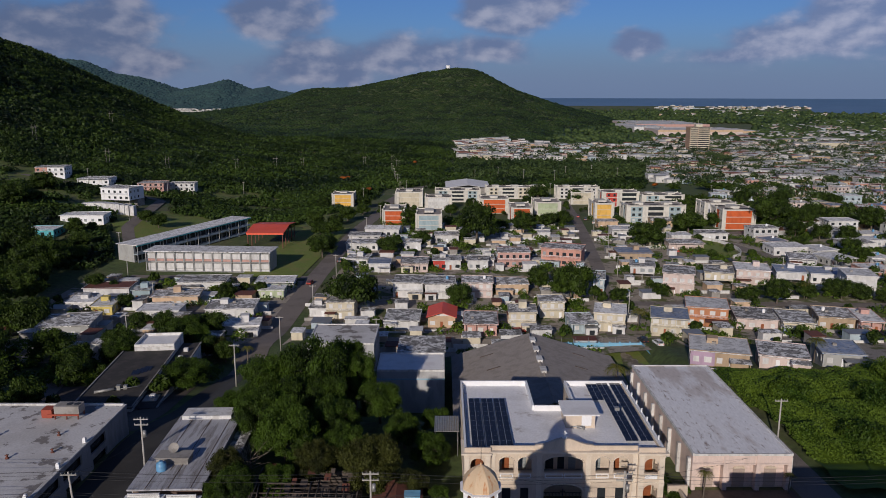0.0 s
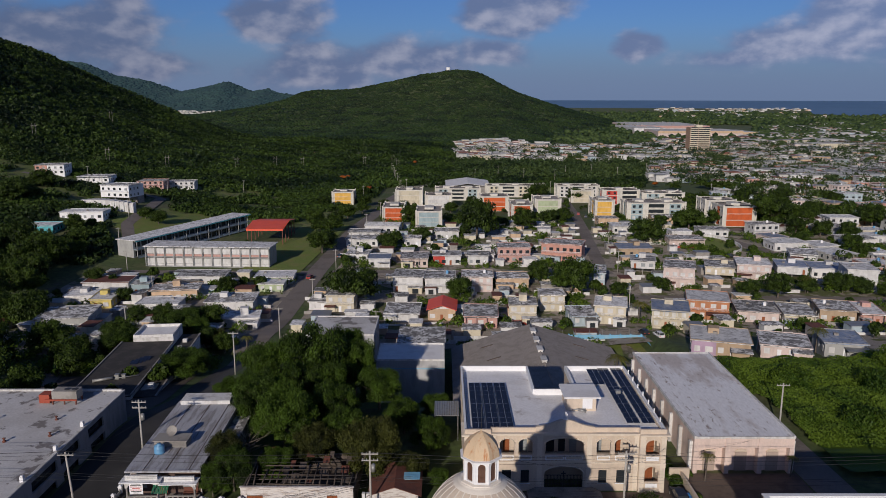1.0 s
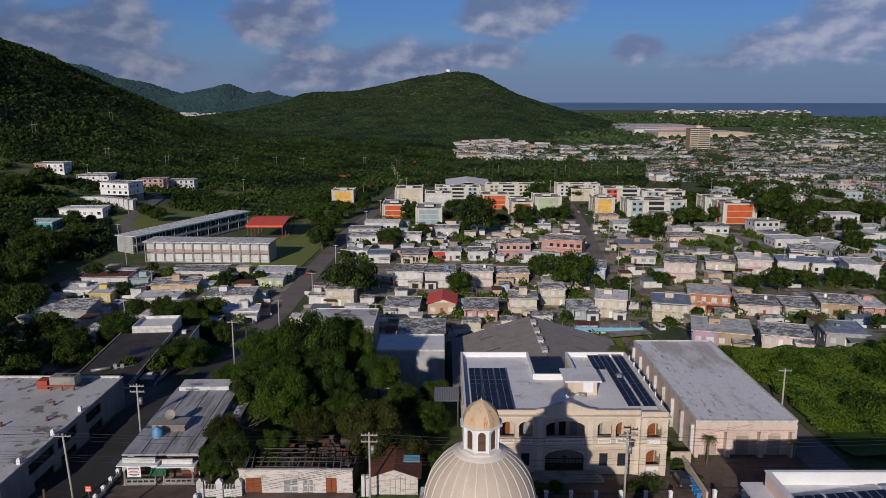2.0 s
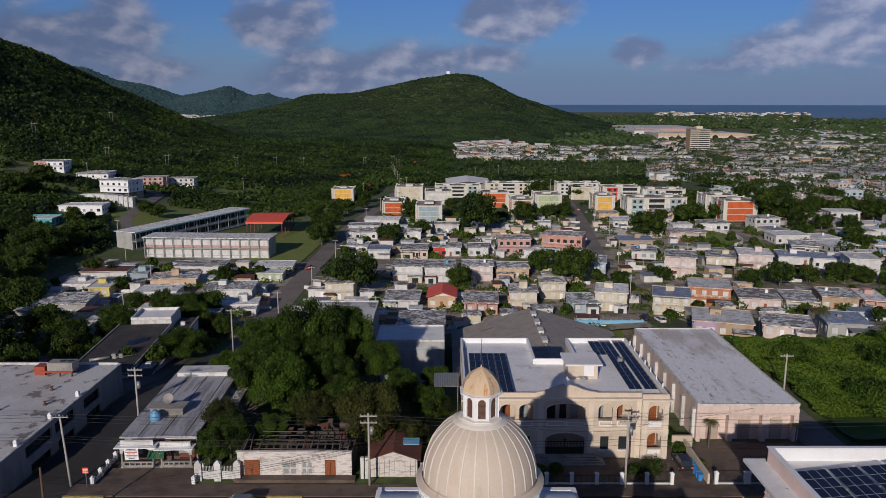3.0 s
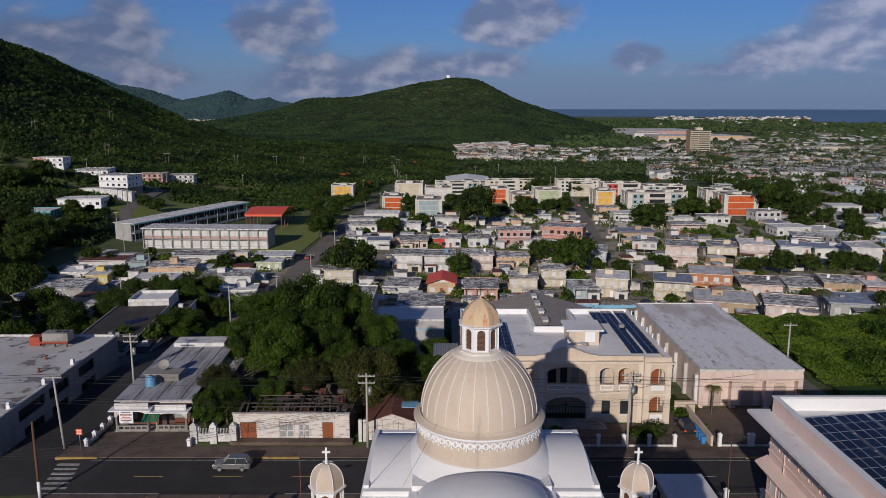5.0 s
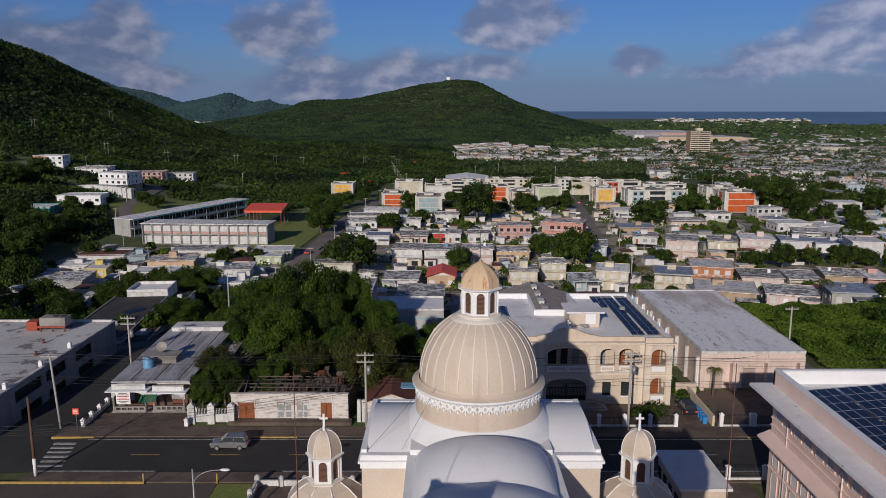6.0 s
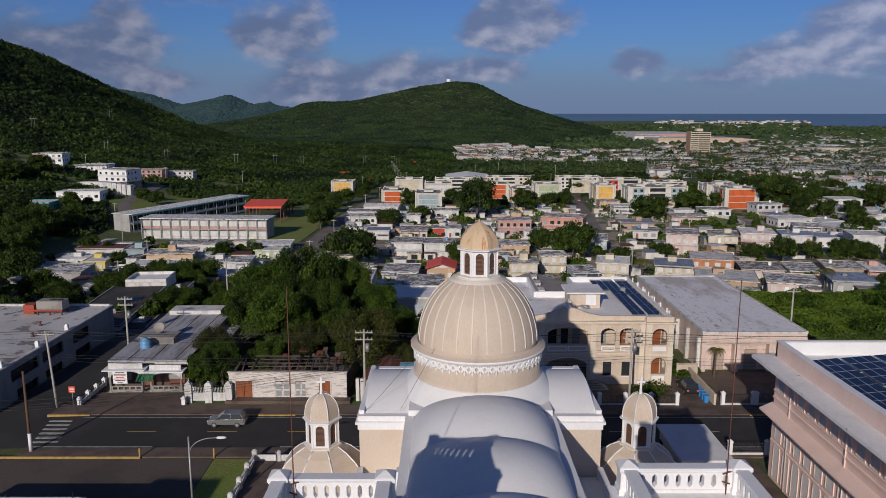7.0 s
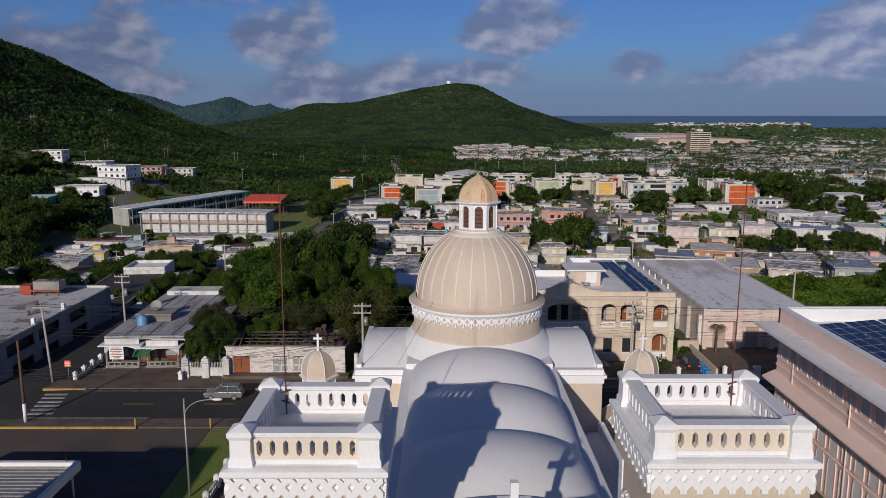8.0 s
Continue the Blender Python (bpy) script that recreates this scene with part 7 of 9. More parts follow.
apartment(-71.5, 529.1, 15.3, 16, 9.0, "h_mustard", "white apartment block with mustard yellow panels and dark roof")
apartment(-28.8, 429.5, 12.9, 22, 9.3, "h_orange", "white apartment block with orange panels and dark roof")
apartment(-7.9, 412.1, 14.6, 24, 9.0, "h_blue_grey", "white apartment block with pale blue panels and dark roof")
apartment(47.0, 439.2, 12.5, 24, 9.5, "h_orange", "white apartment block with orange panels and dark roof")
apartment(64.1, 452.2, 15.9, 20, 11.5, "h_green", "white apartment block with pale green panels and dark roof")
apartment(98.7, 452.3, 11.8, 20, 10.8, "h_mustard", "white apartment block with mustard yellow panels and dark roof")
apartment(127.3, 441.7, 35.2, 18, 10.6, "h_blue_grey", "white apartment block with pale blue panels and dark roof")
apartment(166.2, 414.2, 18.8, 20, 11.5, "h_orange", "white apartment block with orange panels and dark roof")
apartment(-24.2, 529.1, 19.4, 18, 10.6, "h_cream", "white apartment block with cream panels and dark roof")
apartment(-3.1, 509.8, 18.7, 16, 9.0, "h_white", "white apartment block with white panels and dark roof")
apartment(34.1, 490.6, 18.8, 18, 9.8, "h_orange", "white apartment block with orange panels and dark roof")
apartment(11.0, 554.1, 33.8, 16, 9.0, "h_blue_grey", "white apartment block with pale blue panels and dark roof")
apartment(56.0, 572.5, 45.8, 14, 9.0, "h_cream", "white apartment block with cream panels and dark roof")
apartment(104.0, 572.6, 32.7, 14, 9.0, "h_white", "white apartment block with white panels and dark roof")
apartment(126.6, 529.2, 26.3, 16, 10.6, "h_red", "white apartment block with red panels and dark roof")
apartment(155.1, 522.9, 29.9, 16, 9.2, "h_blue_grey", "white apartment block with pale blue panels and dark roof")
apartment(168.3, 449.6, 18.9, 16, 11.5, "h_white", "white apartment block with white panels and dark roof")
apartment(101.7, 541.9, 16.5, 12, 9.0, "h_cream", "white apartment block with cream panels and dark roof")

strip("earth_track", [(-215, 940), (-190, 962), (-165, 985), (-140, 1000), (-110, 1004)], 7.0, material("bare_red_earth", (0.3, 0.15, 0.075), (0.2, 0.11, 0.06), 0.6, 0.1, 2, 0.2, 0.95, 0.2), "bare red earth track on the slope", "track", lift=0.6)
# white terrace under the villa
terrace = thing("terrace_wall", -187.4, 410.7, ground(-187.4, 410.7), "curved white retaining wall of the villa's terrace", "wall")
bm = B()
for k in range(12):
    a, b = -14 + 2.4 * k, -14 + 2.4 * (k + 1)
    top = 5.6 - 0.032 * (k - 3) ** 2
    prism(bm, [(a, -3), (b, -3), (b, top), (a, top)], 0.06 * (k - 5) ** 2, 6.0)
part("wall", bm, M["white_worn"], terrace)
strip("road_side", [(-92, 160), (-97, 178), (-109, 217), (-114.5, 256), (-116, 300)], 6.0, M["asphalt_old"], "narrow side street behind the long building", lift=0.12)
# curved white wall with a lawn inside it, by the orange block
ring = thing("curved_wall", 131, 360, ground(131, 360), "low white curved garden wall", "wall")
bm = B()
arc = [(13 * math.cos(a), 23 * math.sin(a)) for a in [math.radians(-75 + 13 * i) for i in range(13)]]
for (xa, ya), (xb, yb) in zip(arc, arc[1:]):
    v = [bm.verts.new(c) for z in (-2, 1.5) for c in ((xa, ya, z), (xb, yb, z), (xb * 0.97, yb * 0.97, z), (xa * 0.97, ya * 0.97, z))]
    for f in ((0, 1, 5, 4), (2, 3, 7, 6), (4, 5, 6, 7)):
        bm.faces.new([v[i] for i in f])
part("wall", bm, M["white_worn"], ring)
strip("garden_lawn", [(129, 340), (131, 360), (131, 381)], 20, M["grass"], "bright mown garden lawn", "lawn", lift=0.2)

# ---- the school ----
school = thing("school_block", -100.4, 311.5, -15.6, "long grey-white two-storey school block with window bands", "school")
SL = 53.5
bm = B()
box(bm, -SL / 2, SL / 2, 0.5, 11, -2, 8.6)
part("wall", bm, M["h_grey"], school)
bm = B()
box(bm, -SL / 2 - 0.8, SL / 2 + 0.8, -0.9, 11.8, 8.6, 8.95)
part("roof", bm, M["roof_pale"], school, "pale flat roof")
for f in range(2):
    for k in range(13):
        x = -SL / 2 + SL * (k + 0.5) / 13
        bm = B()
        box(bm, x - 1.85, x + 1.85, 0.3, 0.5, 1.3 + 4.2 * f, 3.5 + 4.2 * f)
        part("window_band", bm, M["h_white"], school)
        bm = B()
        box(bm, x - 1.85, x + 1.85, 0.34, 0.52, 0.25 + 4.2 * f, 1.15 + 4.2 * f)
        part("parapet_panel", bm, M["h_pink" if f else "h_white"], school)
for k in range(14):
    bm = B()
    x = -SL / 2 + SL * k / 13
    box(bm, x - 0.14, x + 0.14, -0.75, -0.4, -2, 8.6)
    part("column", bm, M["h_grey"], school)
for z in (0.1, 4.3):
    bm = B()
    box(bm, -SL / 2, SL / 2, -0.8, 0.5, z - 0.16, z + 0.16)
    part("gallery_slab", bm, M["h_grey"], school)
school.matrix_basis = pose(-100.4, 311.5, -15.6, 0, 0, -3.5)
wing = thing("school_wing", -146.0, 329.0, -15.2, "school wing with blue-trimmed pale roof", "school", turn=-22.0)
WL = 82.0
bm = B()
box(bm, 0, 9, 0, WL, -2, 8.2)
part("wall", bm, M["h_grey"], wing)
bm = B()
box(bm, -0.6, 11.5, -0.6, WL + 0.6, 8.2, 8.5)
part("roof", bm, M["roof_pale"], wing)
bm = B()
box(bm, 11.3, 11.56, -0.7, WL + 0.7, 7.8, 8.3)
part("blue_fascia", bm, M["h_turq"], wing)
for f in range(2):
    for k in range(20):
        bm = B()
        box(bm, 8.98, 9.08, 1 + 4 * k, 4.2 + 4 * k, 1.0 + 4.0 * f, 3.2 + 4.0 * f)
        part("window_band", bm, M["glass_dark"], wing)
    bm = B()
    box(bm, 9, 11.2, 0, WL, 4.0 * f, 4.0 * f + 0.2)
    box(bm, 11.0, 11.2, 0, WL, 4.0 * f, 4.0 * f + 1.0)
    part("gallery", bm, M["h_pale_blue"], wing)
for k in range(11):
    bm = B()
    box(bm, 11.0, 11.25, 8 * k, 8 * k + 0.25, -2, 8.2)
    part("column", bm, M["h_grey"], wing)
pav = thing("red_pavilion", -87, 359, -15.8, "open pavilion with a red metal gable roof", "pavilion")
bm = B()
prism_x(bm, [(-0.3, 8.2), (15, 9.9), (15, 10.05), (-0.3, 8.35)], -9.3, 9.3)
part("roof_slope", bm, M["red_roof"], pav)
bm = B()
prism_x(bm, [(15, 9.9), (30.3, 8.2), (30.3, 8.35), (15, 10.05)], -9.3, 9.3)
part("roof_slope", bm, M["red_roof"], pav)
bm = B()
box(bm, -9, 9, -0.1, 0.1, 7.3, 8.25)
part("fascia", bm, M["red_roof"], pav)
for x in (-8.5, 8.5):
    for k in range(5):
        bm = B()
        box(bm, x - 0.2, x + 0.2, 0.3 + 7.2 * k, 0.7 + 7.2 * k, -1, 8.3)
        part("post", bm, M["rust_roof"], pav)
bm = B()
box(bm, -8.8, 8.8, 0.2, 29.8, -1, 0.1)
part("floor", bm, M["concrete"], pav)
gym = thing("sports_hall", 20, 592, ground(20, 592), "grey-white sports hall with low pitched roof", "hall")
bm = B()
box(bm, -17, 17, 0, 45, -3, 6)
part("wall", bm, M["concrete"], gym)
for s in (-1, 1):
    bm = B()
    prism(bm, [(0, 8.4), (s * 18, 6), (s * 18, 6.2), (0, 8.6)][::s], -1, 46)
    part("roof_slope", bm, M["roof_plain"], gym)
# slender tower block on the plain
flat = thing("tower_block", 401, 1176, ground(401, 1176), "tall tan residential tower with balcony bands", "tower block")
bm = B()
box(bm, -16, -3, 0, 22, -3, 38)
box(bm, -3, 17, 6, 26, -3, 36.5)
part("wall", bm, paint("tower_tan", (0.42, 0.28, 0.19), 0.2), flat)
for k in range(12):
    bm = B()
    box(bm, -16.4, -2.8, -1.0, 0.0, 2.6 + 3.0 * k, 4.0 + 3.0 * k)
    part("balcony_band", bm, M["h_cream"], flat)
    bm = B()
    box(bm, -15.0, -4.0, -0.06, 0.02, 4.1 + 3.0 * k, 5.5 + 3.0 * k)
    part("window_band", bm, M["glass_dark"], flat)
    bm = B()
    box(bm, -1.5, 16.0, 5.94, 6.02, 4.0 + 3.0 * k, 5.5 + 3.0 * k)
    part("window_band", bm, M["glass_dark"], flat)
    bm = B()
    box(bm, -2.7, 17.3, 5.2, 6.0, 2.6 + 3.0 * k, 3.8 + 3.0 * k)
    part("balcony_band", bm, M["h_cream"], flat)
bm = B()
box(bm, -6, 4, 5, 14, 38, 42)
rod(bm, (-1, 9, 42), (-1, 9, 49), 0.3)
part("roof_plant", bm, M["h_cream"], flat)
# white tank on the round hill
bm = B()
tube(bm, 0, 0, -4, 13, 8, 8, 16)
solid("hill_tank", bm, M["white"], "white water tank on the hill top", "water tank", at=pose(20, 2990, ground(20, 2990)))
# blue garden wall and green court behind the hall
gw = thing("blue_wall", 59.2, 211.5, -16.2, "light blue painted garden wall", "wall")
bm = B()
box(bm, -28, -0.15, 0, 0.3, -3, 3.0)
part("wall", bm, M["blue_wall"], gw)
bm = B()
box(bm, -0.15, 0.15, -38, 0.3, -3, 2.8)
part("side_wall", bm, M["blue_wall"], gw)
for k in range(10):
    bm = B()
    box(bm, -28 + 3.05 * k - 0.2, -28 + 3.05 * k + 0.2, -0.1, 0.4, -3, 3.3)
    part("pier", bm, M["blue_wall"], gw)
for k in range(7):
    bm = B()
    box(bm, -28 + 4 * k, -27.9 + 4 * k, 0.1, 0.2, 3.0, 4.6)
    part("fence_post", bm, M["steel"], gw)
strip("court_lawn", [(50, 165), (50, 211)], 15, M["grass"], "mown grass court", "lawn", lift=0.12)
strip("school_lawn", [(-160, 372), (-120, 440), (-95, 480)], 50, M["grass"], "mown grass slope beside the school", "lawn", lift=0.3)
strip("school_yard", [(-72, 300), (-66, 420)], 26, M["grass"], "mown school yard", "lawn", lift=0.2)
strip("apartment_green", [(0, 600), (120, 640)], 60, M["grass"], "mown sports field", "lawn", lift=0.3)
strip("road_hillside", [(-145, 340), (-165, 385), (-172, 430), (-182, 480), (-225, 500), (-280, 498)], 6.0, M["asphalt_old"], "narrow hillside road", lift=0.35)
strip("road_cross", [(-130, 302), (-50, 300)], 5.0, M["asphalt_old"], "side street by the school", lift=0.1)
strip("road_cross_2", [(-145, 232), (-50, 262)], 5.0, M["asphalt_old"], "side street between houses", lift=0.1)
strip("road_cross_3", [(-46, 302), (70, 300)], 5.0, M["asphalt_old"], "side street between houses", lift=0.1)
strip("road_cross_4", [(60, 262), (240, 258)], 5.5, M["asphalt_old"], "side street between houses", lift=0.1)
strip("road_bend", [(180, 410), (150, 400), (142, 380), (150, 350), (172, 320), (230, 300)], 7.0, M["asphalt_old"], "curving street by the orange block", lift=0.12)
strip("back_lot", [(-76, 128), (-77, 150), (-78, 170)], 38, M["lot"], "worn asphalt lot behind the corner building", "pavement", lift=0.05)
strip("road_lane", [(52, 150), (55, 190)], 7.0, M["asphalt_old"], "lane behind the hall", lift=0.1)
strip("road_thicket", [(57, 92), (56, 125), (50, 150)], 6.0, M["asphalt_old"], "lane beside the hall", lift=0.08)
# ---- scattered houses up the plain ----
GRID = random.Random(23)
TINTS = ["h_white"] * 7 + ["h_blush"] * 2 + ["h_cream", "h_peach", "h_pale_blue", "h_pink", "h_grey", "h_green", "h_cream", "h_salmon"]
ROOFS = ["roof_stained", "roof_stained", "roof_plain", "roof_plain", "roof_stained", "rust_roof", "roof_blue"]
placed = [(o.location.x, o.location.y) for o in scene.objects if o.name.startswith(("house", "apartment"))]


placed += [(131, 345), (131, 358), (131, 371)]


def free(x, y, gap):
    return all((x - a) ** 2 + (y - b) ** 2 > gap * gap for a, b in placed)


def near_any(x, y):
    """On a street of the valley."""
    lines = ([(-53, 190), (-52.5, 300), (-48.5, 400), (-43.5, 470)], [(52, 190), (55, 236), (68, 320), (76, 396), (84, 470)], [(-130, 302), (-50, 300)], [(-145, 232), (-50, 262)], [(-46, 302), (70, 300)], [(60, 262), (240, 258)], [(180, 410), (150, 400), (142, 380), (150, 350), (172, 320), (230, 300)])
    for pts in lines:
        for (a, b), (c, d) in zip(pts, pts[1:]):
            u = max(0, min(1, ((x - a) * (c - a) + (y - b) * (d - b)) / ((c - a) ** 2 + (d - b) ** 2)))
            if math.hypot(x - a - u * (c - a), y - b - u * (d - b)) < 6.5:
                return True
    return False


count = 0
for row in range(60):
    y = 300 + row * 13 + GRID.uniform(-4, 4)
    for col in range(40):
        x = 150 + col * 15.5 + GRID.uniform(-4, 4)
        if x > 0.64 * y or x < 0.30 * y + 40 or y > 700 or (y < 400 and x < 165) or not free(x, y, 15.5) or GRID.random() < 0.2:
            continue
        t = GRID.choice(TINTS)
        word = {"h_white": "white", "h_blush": "pinkish white", "h_cream": "cream", "h_peach": "peach", "h_pale_blue": "pale blue", "h_pink": "pink", "h_grey": "grey", "h_green": "pale green", "h_salmon": "salmon"}[t]
        fl = 2 if GRID.random() < 0.25 else 1
        house(x, y, GRID.uniform(9, 15), GRID.uniform(9, 14), 3.1 * fl, t, f"{word} {'two-storey' if fl == 2 else 'single-storey'} house among trees on the plain", roof=GRID.choice(ROOFS), floors=fl, porch=1.8 if GRID.random() < 0.3 else 0, tank=GRID.choice((0, 0, 1, 2)), turn=GRID.choice((0, 0, 8, -10, 15)), group="houses on the plain")
        placed.append((x, y))
        count += 1


def crowd(name, spots, walls, roofs, dark, label, category):
    """Far houses too small to tell apart: walls, overhanging flat roofs and dark openings, one mesh for each colour."""
    by = {}

    def lay(key, x0, x1, y0, y1, z0, z1, at, turn):
        v, f = by.setdefault(key, ([], []))
        n = len(v)
        c, s_ = math.cos(turn), math.sin(turn)
        v += [(at[0] + a * c - b * s_, at[1] + a * s_ + b * c, at[2] + z) for z in (z0, z1) for a, b in ((x0, y0), (x1, y0), (x1, y1), (x0, y1))]
        f += [tuple(n + i for i in q) for q in ((4, 5, 6, 7), (0, 1, 5, 4), (1, 2, 6, 5), (2, 3, 7, 6), (3, 0, 4, 7))]

    rg = random.Random(9)
    for x, y, z, w, d, h, k in spots:
        at, t = (x, y, z), rg.choice((0.0, 0.0, 0.12, -0.2, 0.3))
        lay(("w", k % len(walls)), -w / 2, w / 2, 0, d, -3, h, at, t)
        lay(("r", rg.randrange(len(roofs))), -w / 2 - 0.6, w / 2 + 0.6, -0.9, d + 0.5, h, h + 0.3, at, t)
        if y < 1900:
            n = max(2, int(w / 3.5))
            for i in range(n):
                u = -w / 2 + w * (i + 0.5) / n
                ow = rg.choice((0.35, 0.5, 0.7))
                if rg.random() < 0.6:
                    lay(("d", 0), u - ow, u + ow, -0.08, 0.05, 0.9, 2.3, at, t)
    for (kind, k), (v, f) in by.items():
        nm = name + {"w": "_walls", "r": "_roofs", "d": "_openings"}[kind]
        me = bpy.data.meshes.new(nm)
        me.from_pydata(v, [], f)
        me.materials.append(walls[k] if kind == "w" else roofs[k] if kind == "r" else dark)
        tagged(new(nm, me), label, category, "", "stuff")


# sheds, lean-tos and yard walls that fill the gaps
FILL = random.Random(77)
for k in range(1000):
    x = FILL.uniform(-44, 130) if k % 3 else FILL.uniform(-135, -54)
    y = FILL.uniform(205, 420) if k % 3 else FILL.uniform(200, 292)
    if near_any(x, y) or not free(x, y, 8.6):
        continue
    placed.append((x, y))
    sh = thing("shed", x, y, ground(x, y), FILL.choice(("small white shed with stained flat roof", "low concrete lean-to with rusty roof", "small plastered shed between houses")), "shed", "sheds between houses")
    w, d, hh = FILL.uniform(3, 7), FILL.uniform(3, 6), FILL.uniform(2.2, 2.9)
    bm = B()
    box(bm, -w / 2, w / 2, 0, d, -2, hh)
    part("wall", bm, M[FILL.choice(("h_white", "h_white", "h_cream", "concrete", "h_pale_blue", "h_peach"))], sh)
    bm = B()
    box(bm, -w / 2 - 0.3, w / 2 + 0.3, -0.3, d + 0.3, hh, hh + 0.14)
    part("roof", bm, M[FILL.choice(("roof_stained", "roof_stained", "roof_pale", "roof_pale", "steel", "rust_roof", "roof_stained"))], sh)
    if FILL.random() < 0.5:
        bm = B()
        box(bm, -w / 2 - 3, w / 2 + 2, -2.2, -2.05, -1.5, 1.2)
        part("yard_wall", bm, M["white_worn"], sh)
FAR = random.Random(31)
spots = []
tries = 0
while len(spots) < 5600 and tries < 90000:
    tries += 1
    y = 690 * (4300 / 690) ** (FAR.random() ** 0.85)
    x = FAR.uniform(0.0, 0.68) * y
    lump = noise.noise(Vector((x / 150, y / 260, 3.7)))
    if FAR.random() > (0.18 + 0.7 * ease(-0.25, 0.3, lump) if y < 2000 else 0.6 * ease(0.0, 0.35, lump) if y < 3850 else 0.22):
        continue
    if x < 0.28 * y and not (1000 < y < 1330 and x > 22 and FAR.random() < 0.7):
        continue
    if 0.265 < x / y < 0.42 and 1500 < y < 2500 or y > 4320 or math.hypot(x, y) > 3700 and x > 0.485 * y:
        continue
    if ground(x, y) > -22 and 900 < y < 3650:
        continue
    s = 0.85 + y / 5000
    spots.append((x, y, ground(x, y), FAR.uniform(7, 14) * s, FAR.uniform(7, 12) * s, FAR.choice((3.2, 3.2, 3.4, 6.2)), FAR.choice((0, 0, 0, 1, 1, 2, 3, 4, 5))))
for k in range(14):
    y = FAR.uniform(1230, 1560)
    x = FAR.uniform(0.38, 0.64) * y
    spots.append((x, y, ground(x, y), FAR.uniform(30, 75), FAR.uniform(25, 50), FAR.uniform(5, 8), FAR.choice((0, 1, 3))))
for k in range(150):
    x = -FAR.uniform(900, 1330)
    y = 3300 + FAR.uniform(0, 420)
    spots.append((x, y, ground(x, y), FAR.uniform(8, 16), 10, FAR.uniform(3, 6), 0))
M["far_roof"] = material("far_roof_coating", (0.62, 0.61, 0.59), (0.4, 0.39, 0.38), 0.8, 0.05, 0.3, 0.2, 0.9, 0.0)
M["far_roof_grey"] = material("far_grey_roof", (0.28, 0.28, 0.28), (0.17, 0.16, 0.16), 0.8, 0.05, 0.3, 0.2, 0.9, 0.0)
M["far_roof_red"] = material("far_red_roof", (0.3, 0.12, 0.08), (0.2, 0.1, 0.07), 0.6, 0.05, 0.3, 0.2, 0.9, 0.0)
crowd("far_town", spots, [M["far_white"], M["h_white"], M["h_peach"], M["h_cream"], M["h_pale_blue"], M["h_blush"]], [M["far_roof"], M["far_roof"], M["far_roof_grey"], M["far_roof"], M["far_roof_red"], M["far_roof_grey"], M["far_roof"]], M["glass_dark"],
      "far flat-roofed town houses on the plain", "houses")
# the shopping centre at the foot of the round hill
mall = thing("shopping_centre", 545, 1650, ground(545, 1650), "long pinkish white shopping centre with stepped flat roofs", "shopping centre")
for nm, b, mt in (("front_hall", (-75, 110, 0, 120, -4, 11), "h_blush"), ("west_hall", (-95, -20, 130, 330, -4, 12), "h_white"), ("rear_hall", (-60, 120, 240, 520, -4, 13), "h_blush"), ("east_hall", (70, 150, 20, 140, -4, 8), "h_peach"), ("front_band", (-75.5, 110.5, -1, 0, 6.5, 11.5), "h_peach"), ("rear_band", (-61, 121, 239, 240, 8, 13.6), "h_pink")):
    bm = B()
    box(bm, *b)
    ob = part(nm, bm, M[mt], mall)
    if nm.endswith("hall"):
        bm = B()
        box(bm, b[0] + 1, b[1] - 1, b[2] + 1, b[3] - 1, b[5], b[5] + 0.3)
        part("roof", bm, M["far_roof"], ob)
        for k in range(5):
            bm = B()
            u, v = FAR.uniform(b[0] + 5, b[1] - 9), FAR.uniform(b[2] + 5, b[3] - 9)
            box(bm, u, u + 6, v, v + 5, b[5] + 0.3, b[5] + 2.4)
            part("roof_unit", bm, M["concrete"], ob)

# ---- poles, wires, lamps, signs, car ----


def pole(x, y, h, mat="wood_pole", arms=1, box_at=0.0, tilt=0.0, label="weathered utility pole with crossarms and wires"):
    p = thing("utility_pole", x, y, ground(x, y), label, "utility pole", "utility poles")
    bm = B()
    rod(bm, (0, 0, -0.5), (tilt, 0, h), 0.17, 10, 0.12)
    part("shaft", bm, M[mat], p)
    for k in range(arms):
        z = h - 0.4 - 0.9 * k
        arm = B()
        box(arm, tilt - 1.1, tilt + 1.1, -0.08, 0.08, z - 0.07, z + 0.07)
        a = part("crossarm", arm, M["wood_pole"], p)
        for dx in (-1.0, -0.45, 0.45, 1.0):
            bm = B()
            lathe(bm, [(0.05, z + 0.07), (0.07, z + 0.15), (0.04, z + 0.22), (0.06, z + 0.28), (0, z + 0.3)], 8, tilt + dx, 0)
            part("insulator", bm, M["steel"], a)
    if box_at:
        bm = B()
        tube(bm, tilt + 0.42, 0, box_at, box_at + 1.0, 0.27, 0.27, 12)
        lathe(bm, [(0.27, box_at + 1.0), (0.1, box_at + 1.12), (0, box_at + 1.13)], 12, tilt + 0.42, 0)
        part("transformer", bm, M["steel"], p, "grey round transformer")
    return p


def wires(name, ends, sag, r=0.017, label="sagging black power lines"):
    """Cables between pairs of points, each hanging in a shallow bow."""
    w = thing(name, 0, 0, 0, label, "wires", "power lines")
    for a, b in ends:
        a, b = Vector(a), Vector(b)
        bm = B()
        pts = [a.lerp(b, i / 12) - Vector((0, 0, 4 * sag * (i / 12) * (1 - i / 12))) for i in range(13)]
        for p, q in zip(pts, pts[1:]):
            rod(bm, p, q, r, 4)
        part("cable", bm, M["iron"], w)
    return w


